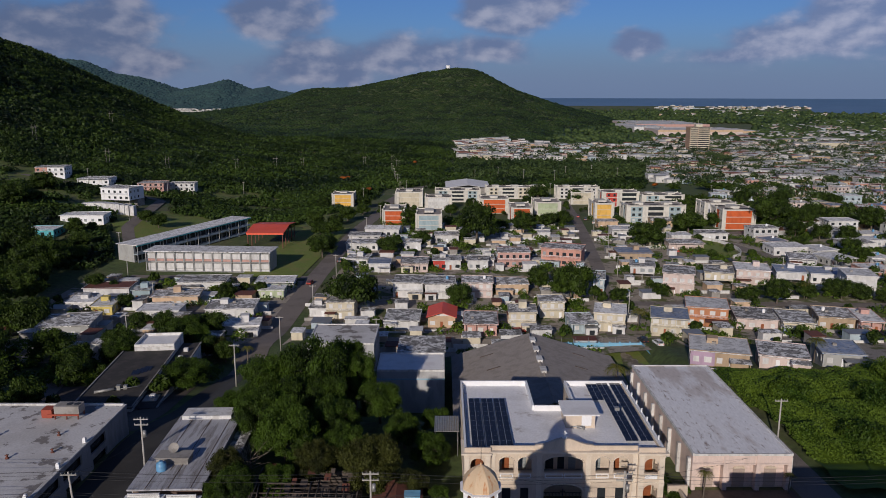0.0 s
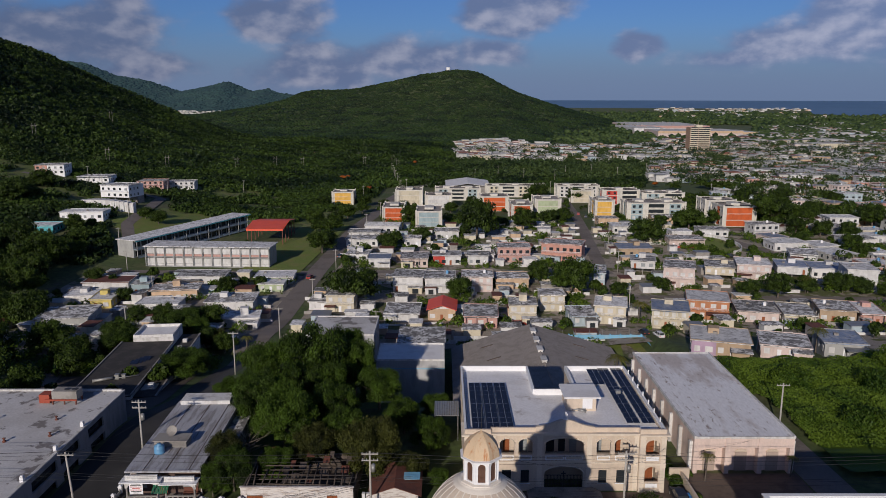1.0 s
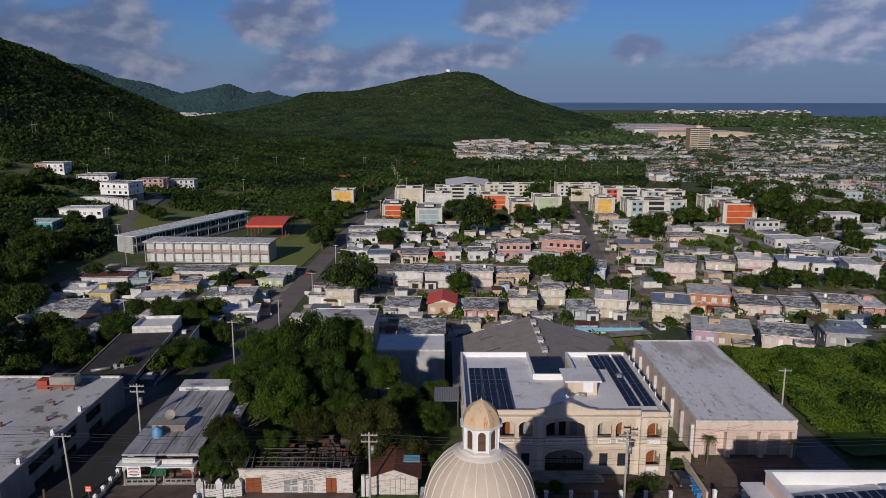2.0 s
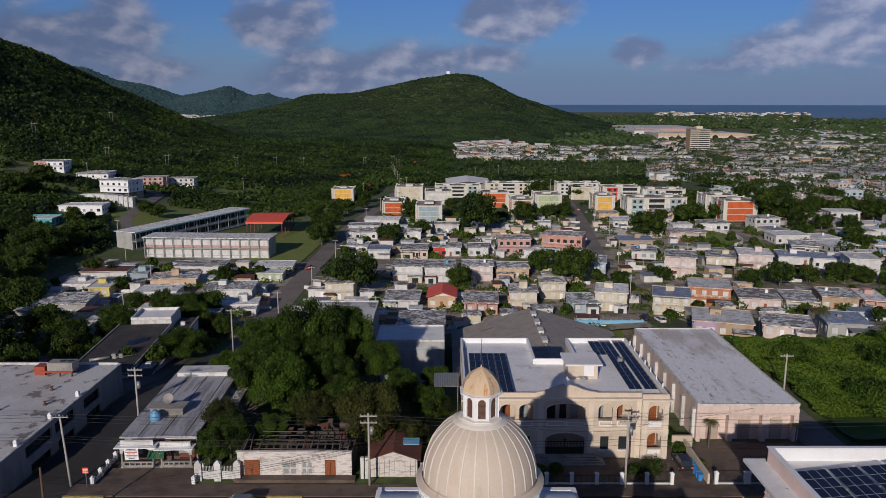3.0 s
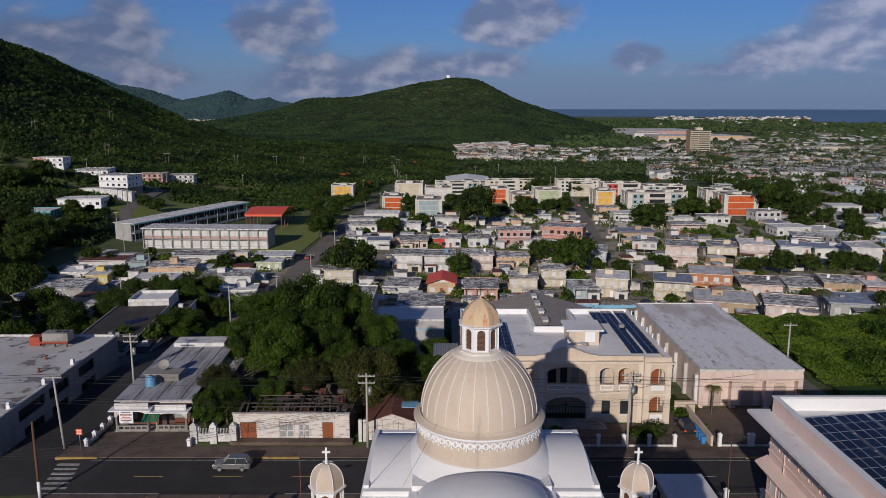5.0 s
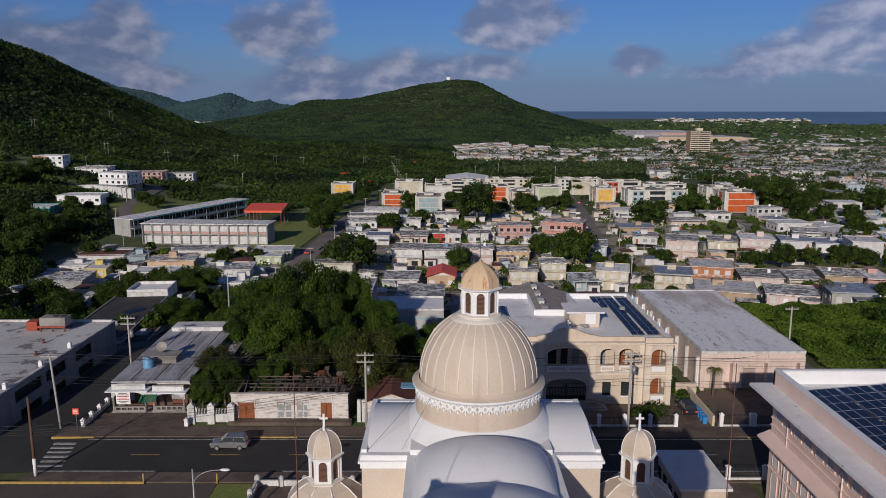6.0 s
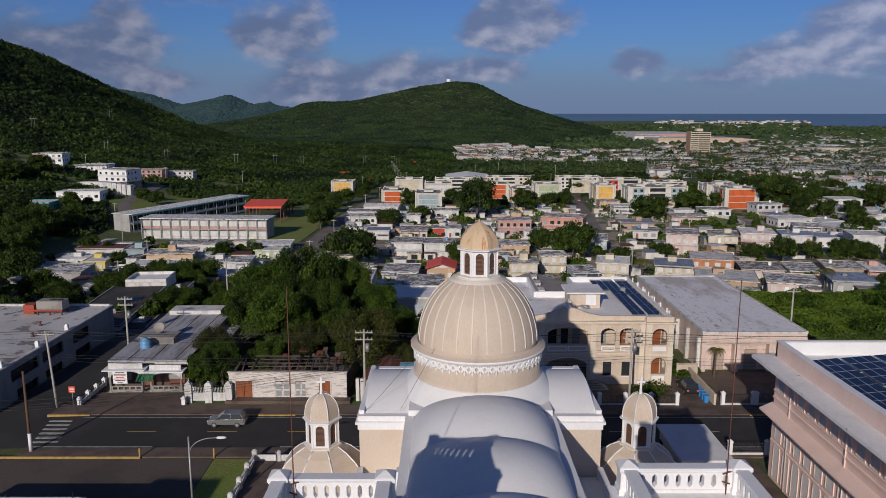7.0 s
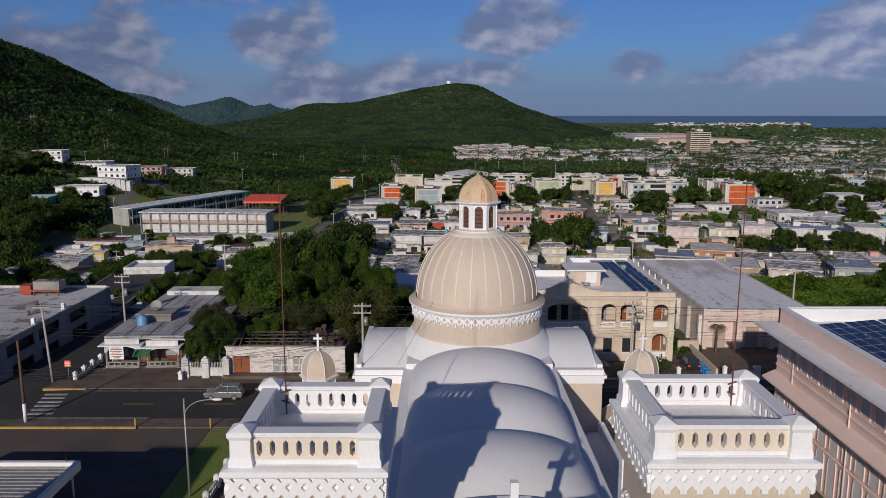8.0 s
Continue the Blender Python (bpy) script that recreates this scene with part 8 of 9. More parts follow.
pole(-49.2, 91.2, 10.2, arms=1, tilt=-0.6)
pole(-9.6, 90.9, 10.3, arms=2, box_at=7.4)
pole(24.0, 90.4, 10.6, arms=2, box_at=7.6)
pole(-45.4, 78.0, 9.4, mat="pole_brown", arms=0, label="dark wooden pole with a white painted foot")
pole(-46.6, 107.5, 10.5, arms=2, box_at=7.2)
pole(62, 90.5, 10.5, arms=2)
pole(-92, 91.5, 10.2, arms=1)
bm = B()
tube(bm, 0, 0, 0, 2.1, 0.19, 0.185, 10)
solid("pole_sleeve", bm, M["white"], "white painted band round the wooden pole's foot", "pole sleeve", at=pose(-45.4, 78.0, 0.12))
X0, X1, X2, X3 = (-49.8, 91.2), (-9.6, 90.9), (24.0, 90.4), (62, 90.5)
spans = []
for (xa, ya), (xb, yb) in ((X0, X1), (X1, X2), (X2, X3), ((-92, 91.5), X0)):
    for dy, z in ((0.0, 10.1), (0.5, 9.9), (-0.5, 9.9), (0.0, 9.1), (0.0, 7.0), (0.1, 6.6), (-0.1, 6.2)):
        spans.append(((xa, ya + dy, z), (xb, yb + dy, z)))
wires("street_wires", spans, 0.55)
low = []
for z in (6.0, 5.5, 5.2, 4.9):
    low += [((-95, 80.5, z + 1), (-45.4, 78.0, z)), ((-45.4, 78.0, z), (-9.6, 90.9, z + 0.4))]
wires("low_wires", low, 0.5, 0.02)
wires("dome_wires", [((-2.8, 52.6, 15.4), (2.4, 56.3, 24.2)), ((-5.4, 53.0, 15.2), (-1.6, 54.6, 19.2))], 0.12, 0.014, "thin cables up to the dome")
wires("cross_wires", [((24.0, 90.4, 8.5), (31.8, 98.6, 7.0)), ((24.0, 90.4, 8.2), (10, 98.8, 5.0)), ((24.0, 90.4, 9.6), (46, 104, 5.4)), ((-49.8, 91.2, 9.6), (-46, 104, 8.0))], 0.5)
lamp = thing("street_lamp", -21.9, 61.7, 0.02, "tall galvanised street lamp with a curved arm", "street lamp")
bm = B()
rod(bm, (0, 0, 0), (0, 0, 9.2), 0.11, 10, 0.08)
part("post", bm, M["steel"], lamp)
bm = B()
pts = [(0.0, 0, 7.6)] + [(2.2 * (1 - math.cos(a)), 0, 7.6 + 1.5 * math.sin(a)) for a in [0.5 * math.pi * i / 8 for i in range(1, 9)]]
for a, b in zip(pts, pts[1:]):
    rod(bm, a, b, 0.05, 8)
rod(bm, pts[-1], (2.6, 0, 9.12), 0.05, 8)
part("arm", bm, M["steel"], lamp)
bm = B()
lathe(bm, [(0.0, -0.1), (0.16, -0.06), (0.2, 0.0), (0.15, 0.1), (0.0, 0.14)], 12)
for v in bm.verts:
    v.co.x = v.co.x * 2.4 + 2.9
    v.co.z += 9.12
part("head", bm, M["white"], lamp)
sign = thing("stop_sign", -46.6, 90.2, 0.15, "red no-entry sign on a steel post", "road sign")
bm = B()
rod(bm, (0, 0, 0), (0, 0, 2.9), 0.04, 8)
part("post", bm, M["steel"], sign)
bm = B()
box(bm, -0.4, 0.4, -0.08, -0.05, 2.1, 2.9)
part("plate", bm, M["red_roof"], sign)
for z in (2.25, 2.45, 2.65):
    bm = B()
    box(bm, -0.28, 0.28, -0.095, -0.08, z, z + 0.08)
    part("print_bar", bm, M["white"], sign)


def car(x, y, turn, colour, label, group="parked cars"):
    c = thing("car", x, y, ground(x, y) + 0.05, label, "car", group, turn)
    body = B()
    prism(body, [(-2.2, 0.32), (2.2, 0.32), (2.25, 0.62), (2.15, 0.85), (1.2, 0.98), (-2.2, 1.05), (-2.28, 0.6)], -0.88, 0.88)
    bmesh.ops.bevel(body, geom=list(body.edges), offset=0.08, segments=2, affect="EDGES")
    bd = part("body", body, colour, c)
    corners = ((-2.1, -0.82, 1.0), (1.25, -0.82, 0.98), (1.25, 0.82, 0.98), (-2.1, 0.82, 1.0), (-1.75, -0.66, 1.6), (0.35, -0.66, 1.62), (0.35, 0.66, 1.62), (-1.75, 0.66, 1.6))
    for f in ((0, 1, 5, 4), (1, 2, 6, 5), (2, 3, 7, 6), (3, 0, 4, 7)):
        pane = B()
        pane.faces.new([pane.verts.new(corners[i]) for i in f])
        part("window", pane, M["glass_dark"], c, "dark car window")
    top = B()
    box(top, -1.78, 0.38, -0.68, 0.68, 1.58, 1.66)
    bmesh.ops.bevel(top, geom=list(top.edges), offset=0.03, segments=2, affect="EDGES")
    part("roof", top, colour, c)
    for s in (-1, 1):
        for a, b, q in (((1.25, s * 0.81, 0.98), (0.36, s * 0.66, 1.62), 0.04), ((-0.6, s * 0.81, 0.98), (-0.6, s * 0.67, 1.62), 0.04), ((-2.1, s * 0.8, 1.0), (-1.75, s * 0.66, 1.6), 0.06)):
            post = B()
            rod(post, a, b, q, 5)
            part("pillar", post, colour, c)
    for wx in (-1.35, 1.4):
        for s in (-1, 1):
            w = B()
            rod(w, (wx, s * 0.68, 0.33), (wx, s * 0.9, 0.33), 0.33, 14)
            t = part("tyre", w, M["iron"], c)
            w = B()
            rod(w, (wx, s * 0.88, 0.33), (wx, s * 0.92, 0.33), 0.2, 10)
            part("rim", w, M["steel"], t)
    for s in (-1, 1):
        w = B()
        box(w, 2.17, 2.26, s * 0.62 - 0.16, s * 0.62 + 0.16, 0.66, 0.8)
        part("headlight", w, M["white"], c)
        w = B()
        box(w, -2.3, -2.2, s * 0.66 - 0.14, s * 0.66 + 0.14, 0.75, 0.95)
        part("tail_light", w, M["red_roof"], c)
    return c


silver = material("silver_car_paint", (0.3, 0.31, 0.32), None, rough=0.3, metal=0.6, fine_amount=0.03, bump=0)
dark_car = material("dark_car_paint", (0.03, 0.035, 0.045), None, rough=0.3, metal=0.3, fine_amount=0.03, bump=0)
red_car = material("red_car_paint", (0.3, 0.03, 0.025), None, rough=0.3, metal=0.2, fine_amount=0.03, bump=0)
white_car = material("white_car_paint", (0.7, 0.7, 0.7), None, rough=0.3, fine_amount=0.03, bump=0)
car(-25.6, 85.3, 180, silver, "silver compact car on the main street", "")
for x, y, t, m, l in ((-53, 290, 80, red_car, "red car parked by the kerb"), (-46.5, 330, 85, dark_car, "dark car parked by the kerb"), (-44.8, 352, 88, white_car, "white car parked by the kerb"), (-92, 262, 60, white_car, "white car parked beside a house"),
                      (24, 226, 10, red_car, "red car parked before a house"), (0, 300, 0, dark_car, "dark car parked before a house"), (33.4, 96.5, 90, dark_car, "dark car parked in the drive"), (60, 214, 100, dark_car, "dark car parked in the lane"),
                      (62.5, 207, 100, white_car, "white car parked in the lane"), (130, 330, 0, dark_car, "dark car parked on a terrace"), (88, 455, 80, dark_car, "dark car parked by the kerb"), (90, 440, 80, white_car, "white car parked by the kerb"), (-60, 205, 95, white_car, "white car parked in a yard"), (86, 470, 80, red_car, "red car parked by the kerb"), (-78, 262, 30, dark_car, "dark car parked beside a house")):
    car(x, y, t, m, l)
for x, y, h in ((-44, 150, 9.5), (-45.6, 200, 10), (-45, 250, 10), (-44, 300, 10), (-43, 345, 10), (-41, 395, 10), (-38, 450, 10), (-34, 520, 10), (-20, 215, 8), (62, 240, 9), (72, 300, 9.5), (79, 350, 10), (83, 405, 10), (-95, 215, 8), (-105, 262, 8), (57, 118, 9), (100, 300, 9), (140, 300, 9), (182, 300, 9), (-130, 300, 9), (-150, 340, 10), (-170, 400, 10), (-215, 470, 11), (-240, 505, 11), (-185, 500, 11), (60, 470, 10), (110, 500, 10), (5, 520, 10)):
    pole(x, y, h, arms=1)



def far_pole(x, y, h):
    """A pale concrete pole with one crossarm, seen from far off."""
    p = thing("utility_pole", x, y, ground(x, y), "slender pale concrete utility pole", "utility pole", "utility poles")
    bm = B()
    rod(bm, (0, 0, -1), (0, 0, h), 0.17, 6, 0.11)
    part("shaft", bm, M["wood_pole"], p)
    bm = B()
    box(bm, -1.0, 1.0, -0.07, 0.07, h - 0.7, h - 0.55)
    part("crossarm", bm, M["wood_pole"], p)


for k in range(16):
    far_pole(30 + 24 * k + 5 * math.sin(3 * k), 700 + 34 * math.sin(1.7 * k) + 9 * k, 12)
for k in range(12):
    far_pole(190 + 19 * k, 440 + 28 * ((k * 5) % 7), 10)
for k in range(8):
    far_pole(-30 - 3.5 * k, 560 + 34 * k, 11)
for k in range(8):
    far_pole(330 + 30 * k, 980 + 40 * ((k * 3) % 5), 14)
for x, y in ((-150, 560), (-168, 500), (-212, 476), (-30, 610), (20, 480), (140, 505), (40, 560), (85, 590), (-60, 560)):
    far_pole(x, y, 10.5)

# ---- woods, trees and thickets ----
ICO = {}


def ico(sub):
    if sub not in ICO:
        bm = B()
        bmesh.ops.create_icosphere(bm, subdivisions=sub, radius=1.0)
        bm.verts.ensure_lookup_table()
        ICO[sub] = (np.array([v.co[:] for v in bm.verts]), np.array([[v.index for v in f.verts] for f in bm.faces]))
        bm.free()
    return ICO[sub]


def mesh_from(name, verts, faces, mat, smooth=False):
    me = bpy.data.meshes.new(name)
    nf, k = faces.shape
    me.vertices.add(len(verts))
    me.vertices.foreach_set("co", verts.astype(np.float32).ravel())
    me.loops.add(nf * k)
    me.loops.foreach_set("vertex_index", faces.astype(np.int32).ravel())
    me.polygons.add(nf)
    me.polygons.foreach_set("loop_start", np.arange(0, nf * k, k, dtype=np.int32))
    if smooth:
        me.polygons.foreach_set("use_smooth", np.ones(nf, dtype=bool))
    me.update(calc_edges=True)
    me.materials.append(mat)
    return me


def woodland(name, spots, sub, mat, label, seed):
    """Many crowns in one mesh: each an uneven lump of foliage."""
    rg = np.random.default_rng(seed)
    v, f = ico(sub)
    n, k = len(spots), len(v)
    s = np.array(spots)
    jag = 1 + rg.normal(0, 0.2 if sub > 1 else 0.16, (n, k))
    verts = v[None] * jag[:, :, None]
    turn = rg.uniform(0, 6.28, n)
    c, si = np.cos(turn), np.sin(turn)
    x = verts[:, :, 0] * c[:, None] - verts[:, :, 1] * si[:, None]
    y = verts[:, :, 0] * si[:, None] + verts[:, :, 1] * c[:, None]
    z = verts[:, :, 2]
    out = np.stack([x * s[:, 3:4] + s[:, 0:1], y * s[:, 3:4] + s[:, 1:2], z * s[:, 4:5] + s[:, 2:3]], axis=2).reshape(-1, 3)
    faces = (f[None] + (np.arange(n) * k)[:, None, None]).reshape(-1, 3)
    return tagged(new(name, mesh_from(name, out, faces, mat, True)), label, "woodland", "", "stuff")


def near_line(x, y, pts, w):
    for (a, b), (c, d) in zip(pts, pts[1:]):
        t = max(0, min(1, ((x - a) * (c - a) + (y - b) * (d - b)) / ((c - a) ** 2 + (d - b) ** 2)))
        if math.hypot(x - a - t * (c - a), y - b - t * (d - b)) < w:
            return True
    return False


ROADS = [[(-215, 940), (-190, 962), (-165, 985), (-140, 1000), (-110, 1004)], [(-145, 340), (-165, 385), (-172, 430), (-182, 480), (-225, 500), (-280, 498)], [(-43, 470), (-40, 560), (-26, 640), (10, 700)], [(92, 560), (84, 470)]]


MEADOW = material("rough_meadow", (0.13, 0.17, 0.03), (0.17, 0.16, 0.055), 0.8, 0.12, 2.5, 0.35, 0.95, 0.4, third=(0.05, 0.075, 0.015), third_scale=0.25, third_lo=0.5, third_hi=0.6)
CLEARINGS = ((-270, 482, 26, 20), (-292, 515, 34, 16), (-225, 448, 26, 20), (-160, 412, 22, 26), (-168, 540, 34, 26), (-148, 552, 30, 24), (-222, 420, 22, 16), (-75, 450, 14, 34))


def built_up(x, y):
    """Places where the hill woods leave room: roads, lawns, houses."""
    for a, b, u, v in CLEARINGS:
        d = ((x - a) / u) ** 2 + ((y - b) / v) ** 2
        if d < 1 and noise.noise(Vector((x / 9, y / 9, 5.5))) < 0.28 - 0.3 * max(0.0, d - 0.6):
            return True
    if -168 < x < -100 and 366 < y < 440 or -150 < x < -56 and 296 < y < 410:
        return True
    if y < 660 and -52 < x < 230 and y < 640:
        return True
    if any(near_line(x, y, r, 9) for r in ROADS):
        return True
    return not free(x, y, 15)


WOOD = random.Random(41)
for a, b, u, v in CLEARINGS:
    sheet("meadow", [[(a + u * p * k / 6 * math.cos(q), b + v * k / 6 * p * math.sin(q), ground(a + u * p * k / 6 * math.cos(q), b + v * k / 6 * p * math.sin(q)) + 0.25)
                      for q, p in [(2 * math.pi * i / 24, 1.1 + 0.2 * math.sin(5 * i + a)) for i in list(range(24)) + [0]]] for k in range(7)], MEADOW, "rough grass clearing on the hillside", "meadow")
close_w, mid_w, far_w = [], [], []
tries = 0
while tries < 92000:
    tries += 1
    y = 310 * (1250 / 310) ** (WOOD.random() ** 0.9)
    x = WOOD.uniform(-0.70, 0.42) * y
    if y < 560 and x > -58 - 0.22 * (560 - y):
        continue
    if x > 0.30 * y - 20 and y < 900 or built_up(x, y) or 900 < y < 1250 and x > 0 and WOOD.random() < 0.75:
        continue
    r = WOOD.uniform(0.9, 2.3) * (0.75 + y / 1300)
    z = ground(x, y)
    low_growth = noise.noise(Vector((x / 60, y / 60, 1.3)))
    if low_growth > 0.32 and y < 620:
        if WOOD.random() < 0.7:
            continue
        r *= 0.6
    row = (x, y, z + r * 0.55, r * 1.15, r * WOOD.uniform(0.8, 1.25))
    (close_w if y < 600 else mid_w).append(row)
tries = 0
while tries < 52000:
    tries += 1
    y = 1100 * (3250 / 1100) ** WOOD.random()
    x = WOOD.uniform(-0.42, 0.33) * y
    z = ground(x, y)
    if z < -27.5 and x > 0:
        continue
    r = WOOD.uniform(0.6, 1.3) * (1.3 + y / 950)
    far_w.append((x, y, z + r * 0.15, r * 1.25, r * WOOD.uniform(0.35, 0.8)))
woodland("far_hill_woods", far_w, 1, M["leaf_hill"], "green forest covering the far hills", 3)
# tree belts between the far houses
plain = []
tries = 0
while tries < 30000:
    tries += 1
    y = 420 * (4300 / 420) ** WOOD.random()
    x = WOOD.uniform(0.02, 0.68) * y
    if ground(x, y) > -26 and y > 950 or 0.28 < x / y < 0.41 and 1600 < y < 2260 or math.hypot(x, y) > 3700 and x > 0.485 * y:
        continue
    if y < 700 and (x < 0.3 * y + 10 or not free(x, y, 9)) or y < 660 and x < 235 and y > 400 and x < 0.42 * y:
        continue
    lump = noise.noise(Vector((x / 90, y / 130, 8.1)))
    if WOOD.random() > (0.12 + 0.88 * ease(0.1, 0.3, lump) if y < 720 else 0.3 + 0.6 * ease(-0.2, 0.25, lump)):
        continue
    if y < 940 or x > 0.26 * y or y > 1400 or WOOD.random() < 0.4:
        r = WOOD.uniform(1.8, 4.6) * (0.8 + y / 3000)
        plain.append((x, y, ground(x, y) + r * 0.8, r * 1.2, r * WOOD.uniform(0.7, 1.1)))
woodland("far_plain_trees", [q for q in plain if q[1] >= 1350], 1, M["leaf_plain_hazed"], "dark green tree belts of the far plain", 5)
suburb = []
for k in range(3600):
    y = 300 * (720 / 300) ** WOOD.random()
    x = WOOD.uniform(0.27, 0.68) * y + 20
    if not free(x, y, 9.5) or near_any(x, y) or y < 420 and x < 170 or noise.noise(Vector((x / 45, y / 60, 2.2))) < 0.1:
        continue
    r = WOOD.uniform(2.2, 4.6)
    for j in range(3):
        suburb.append((x + WOOD.uniform(-r, r) * 0.7, y + WOOD.uniform(-r, r) * 0.7, ground(x, y) + r * WOOD.uniform(0.7, 1.5), r * WOOD.uniform(0.5, 0.9), r * WOOD.uniform(0.5, 0.8)))
# forest over the far ridge, in the same haze-glowing material
crest = []
for k in range(9000):
    x, u = WOOD.uniform(-2400, -600), WOOD.random()
    z = -32 + (ridge(x) + 26) * (0.6 * ease(0, 1, u) + 0.4 * u)
    r = WOOD.uniform(5, 11)
    crest.append((x, 3650 + 560 * u, z - 1.5, r * 1.2, r * WOOD.uniform(0.4, 0.8)))
woodland("ridge_woods", crest, 1, M["ridge"], "haze-tinted blue-green forest on the far ridge", 12)
# flame trees in bloom
bloom = []
for x, y in ((-95, 700), (-92, 706), (-30, 905), (260, 1080), (275, 1085), (180, 640), (300, 830), (-60, 600)):
    for k in range(2):
        bloom.append((x + WOOD.uniform(-4, 4), y + WOOD.uniform(-4, 4), ground(x, y) + 4, 2.2, 1.2))
woodland("flame_tree_tops", bloom, 2, M["flame"], "orange-red flowering tree tops in the woods", 6)


def leaf_cloud(rg, lumps, count, size, loose=0.45):
    """Leaf sprays over the surface of several lumps; returns vertices and quads."""
    area = np.array([l[3] ** 2 for l in lumps])
    pick = rg.choice(len(lumps), count, p=area / area.sum())
    d = rg.normal(0, 1, (count, 3))
    d[:, 2] = np.abs(d[:, 2]) * 0.9 - 0.25
    d /= np.linalg.norm(d, axis=1)[:, None]
    L = np.array(lumps)[pick]
    pos = L[:, :3] + d * (L[:, 3] * rg.uniform(0.7, 1.12 + 0.4 * loose, count))[:, None] * np.array([1, 1, 0.8])
    nrm = d + rg.normal(0, loose, (count, 3))
    nrm /= np.linalg.norm(nrm, axis=1)[:, None]
    t = np.cross(nrm, rg.normal(0, 1, (count, 3)))
    t /= np.linalg.norm(t, axis=1)[:, None]
    b = np.cross(nrm, t)
    s = (size * rg.uniform(0.6, 1.35, count))[:, None]
    quads = np.stack([pos - t * s, pos - b * s * 0.55 + nrm * s * 0.12, pos + t * s, pos + b * s * 0.55 + nrm * s * 0.12], axis=1)
    return quads.reshape(-1, 3), np.arange(count * 4).reshape(-1, 4)


vq, fq = leaf_cloud(np.random.default_rng(1), [(a, b, c, d) for a, b, c, d, e in close_w], 13 * len(close_w), 0.95)
tagged(new("near_hill_woods", mesh_from("near_hill_woods", vq, fq, M["leaf_slope"])), "dense green scrub forest on the near hillside", "woodland", "", "stuff")
vq, fq = leaf_cloud(np.random.default_rng(2), [(a, b, c, d) for a, b, c, d, e in mid_w], 9 * len(mid_w), 1.45)
tagged(new("hill_woods", mesh_from("hill_woods", vq, fq, M["leaf_slope"])), "dense green forest on the hills", "woodland", "", "stuff")
near_plain = [(a, b, c, 0.5 * (d + e)) for a, b, c, d, e in plain if b < 1350]
vq, fq = leaf_cloud(np.random.default_rng(4), near_plain, 20 * len(near_plain), 1.25, 0.7)
tagged(new("plain_trees", mesh_from("plain_trees", vq, fq, M["leaf_plain_hazed"])), "green trees between the houses of the plain", "trees", "", "stuff")
# garden trees of the outer suburb, each a few lumps of leaf sprays
vq, fq = leaf_cloud(np.random.default_rng(7), [(a, b, c, 0.5 * (d + e)) for a, b, c, d, e in suburb], 26 * len(suburb), 0.85)
tagged(new("suburb_trees", mesh_from("suburb_trees", vq, fq, M["leaf_mid"])), "dark green garden trees between the outer houses", "trees", "", "stuff")
# shrubs and hedges between the houses
hedge = []
for k in range(5600):
    x = WOOD.uniform(-44, 215) if k % 4 else WOOD.uniform(-140, -54)
    y = WOOD.uniform(205, 460) if k % 4 else WOOD.uniform(170, 300)
    if near_any(x, y) or not free(x, y - 4, 6.0) or noise.noise(Vector((x / 16, y / 16, 4.0))) < -0.2:
        continue
    r = WOOD.uniform(0.6, 2.1)
    hedge.append((x, y, ground(x, y) + r * 0.6, r))
vq, fq = leaf_cloud(np.random.default_rng(8), hedge, 40 * len(hedge), 0.45)
tagged(new("yard_shrubs", mesh_from("yard_shrubs", vq, fq, M["leaf_vine"])), "green shrubs and weeds in the yards", "shrubs", "", "stuff")

TREES = {}


def tree_proto(key, seed, count, size, lumps_n, mat, spread=1.0, tall=1.0, label=""):
    """A tree of about 1 m crown radius times ten: trunk, limbs, crown."""
    rg = np.random.default_rng(seed)
    ob = thing("tree", 0, 0, -400, label, "tree", "trees of the valley")
    bm = B()
    rod(bm, (0, 0, -3), (0.2, 0.1, 5.0 * tall), 0.55, 8, 0.35)
    part("trunk", bm, M["bark"], ob)
    near = key[0] == "near"
    lumps = [(0.0, 0.0, 7.0 * tall, 3.2 if near else 4.0)]
    limb_bm = B()
    for k in range(lumps_n):
        a = 2.4 * k + rg.uniform(0, 0.8)
        rr = rg.uniform(3.0, 6.6) * spread
        zz = rg.uniform(3.6, 10.2) * tall * (1.08 - 0.05 * rr)
        lr = rg.uniform(0.8, 2.2) if near else rg.uniform(1.3, 2.9)
        lumps.append((rr * math.cos(a), rr * math.sin(a), zz, lr))
        rod(limb_bm, (0.2, 0.1, 4.2 * tall), (rr * 0.8 * math.cos(a), rr * 0.8 * math.sin(a), zz - 0.6), 0.24, 5, 0.08)
    if key[0] == "small":
        limb_bm.free()
    else:
        part("limb", limb_bm, M["bark"], ob)
    vq, fq = leaf_cloud(rg, lumps, count, size, 0.8 if near else 0.6)
    iv, jf = ico(1)
    cv, cf, n = [], [], 0
    for x, y, z, r in lumps:
        cv.append(iv * np.array([r, r, r * 0.8]) * 0.72 * (1 + rg.normal(0, 0.08, (len(iv), 1))) + np.array([x, y, z]))
        cf.append(jf + n)
        n += len(iv)
    fq = np.concatenate([fq[:, [0, 1, 2]], fq[:, [0, 2, 3]]])
    crown = new("crown", mesh_from("crown", np.concatenate([vq, *cv]), np.concatenate([fq, np.concatenate(cf) + len(vq)]), mat))
    crown.parent = ob
    TREES[key] = ob
    return ob


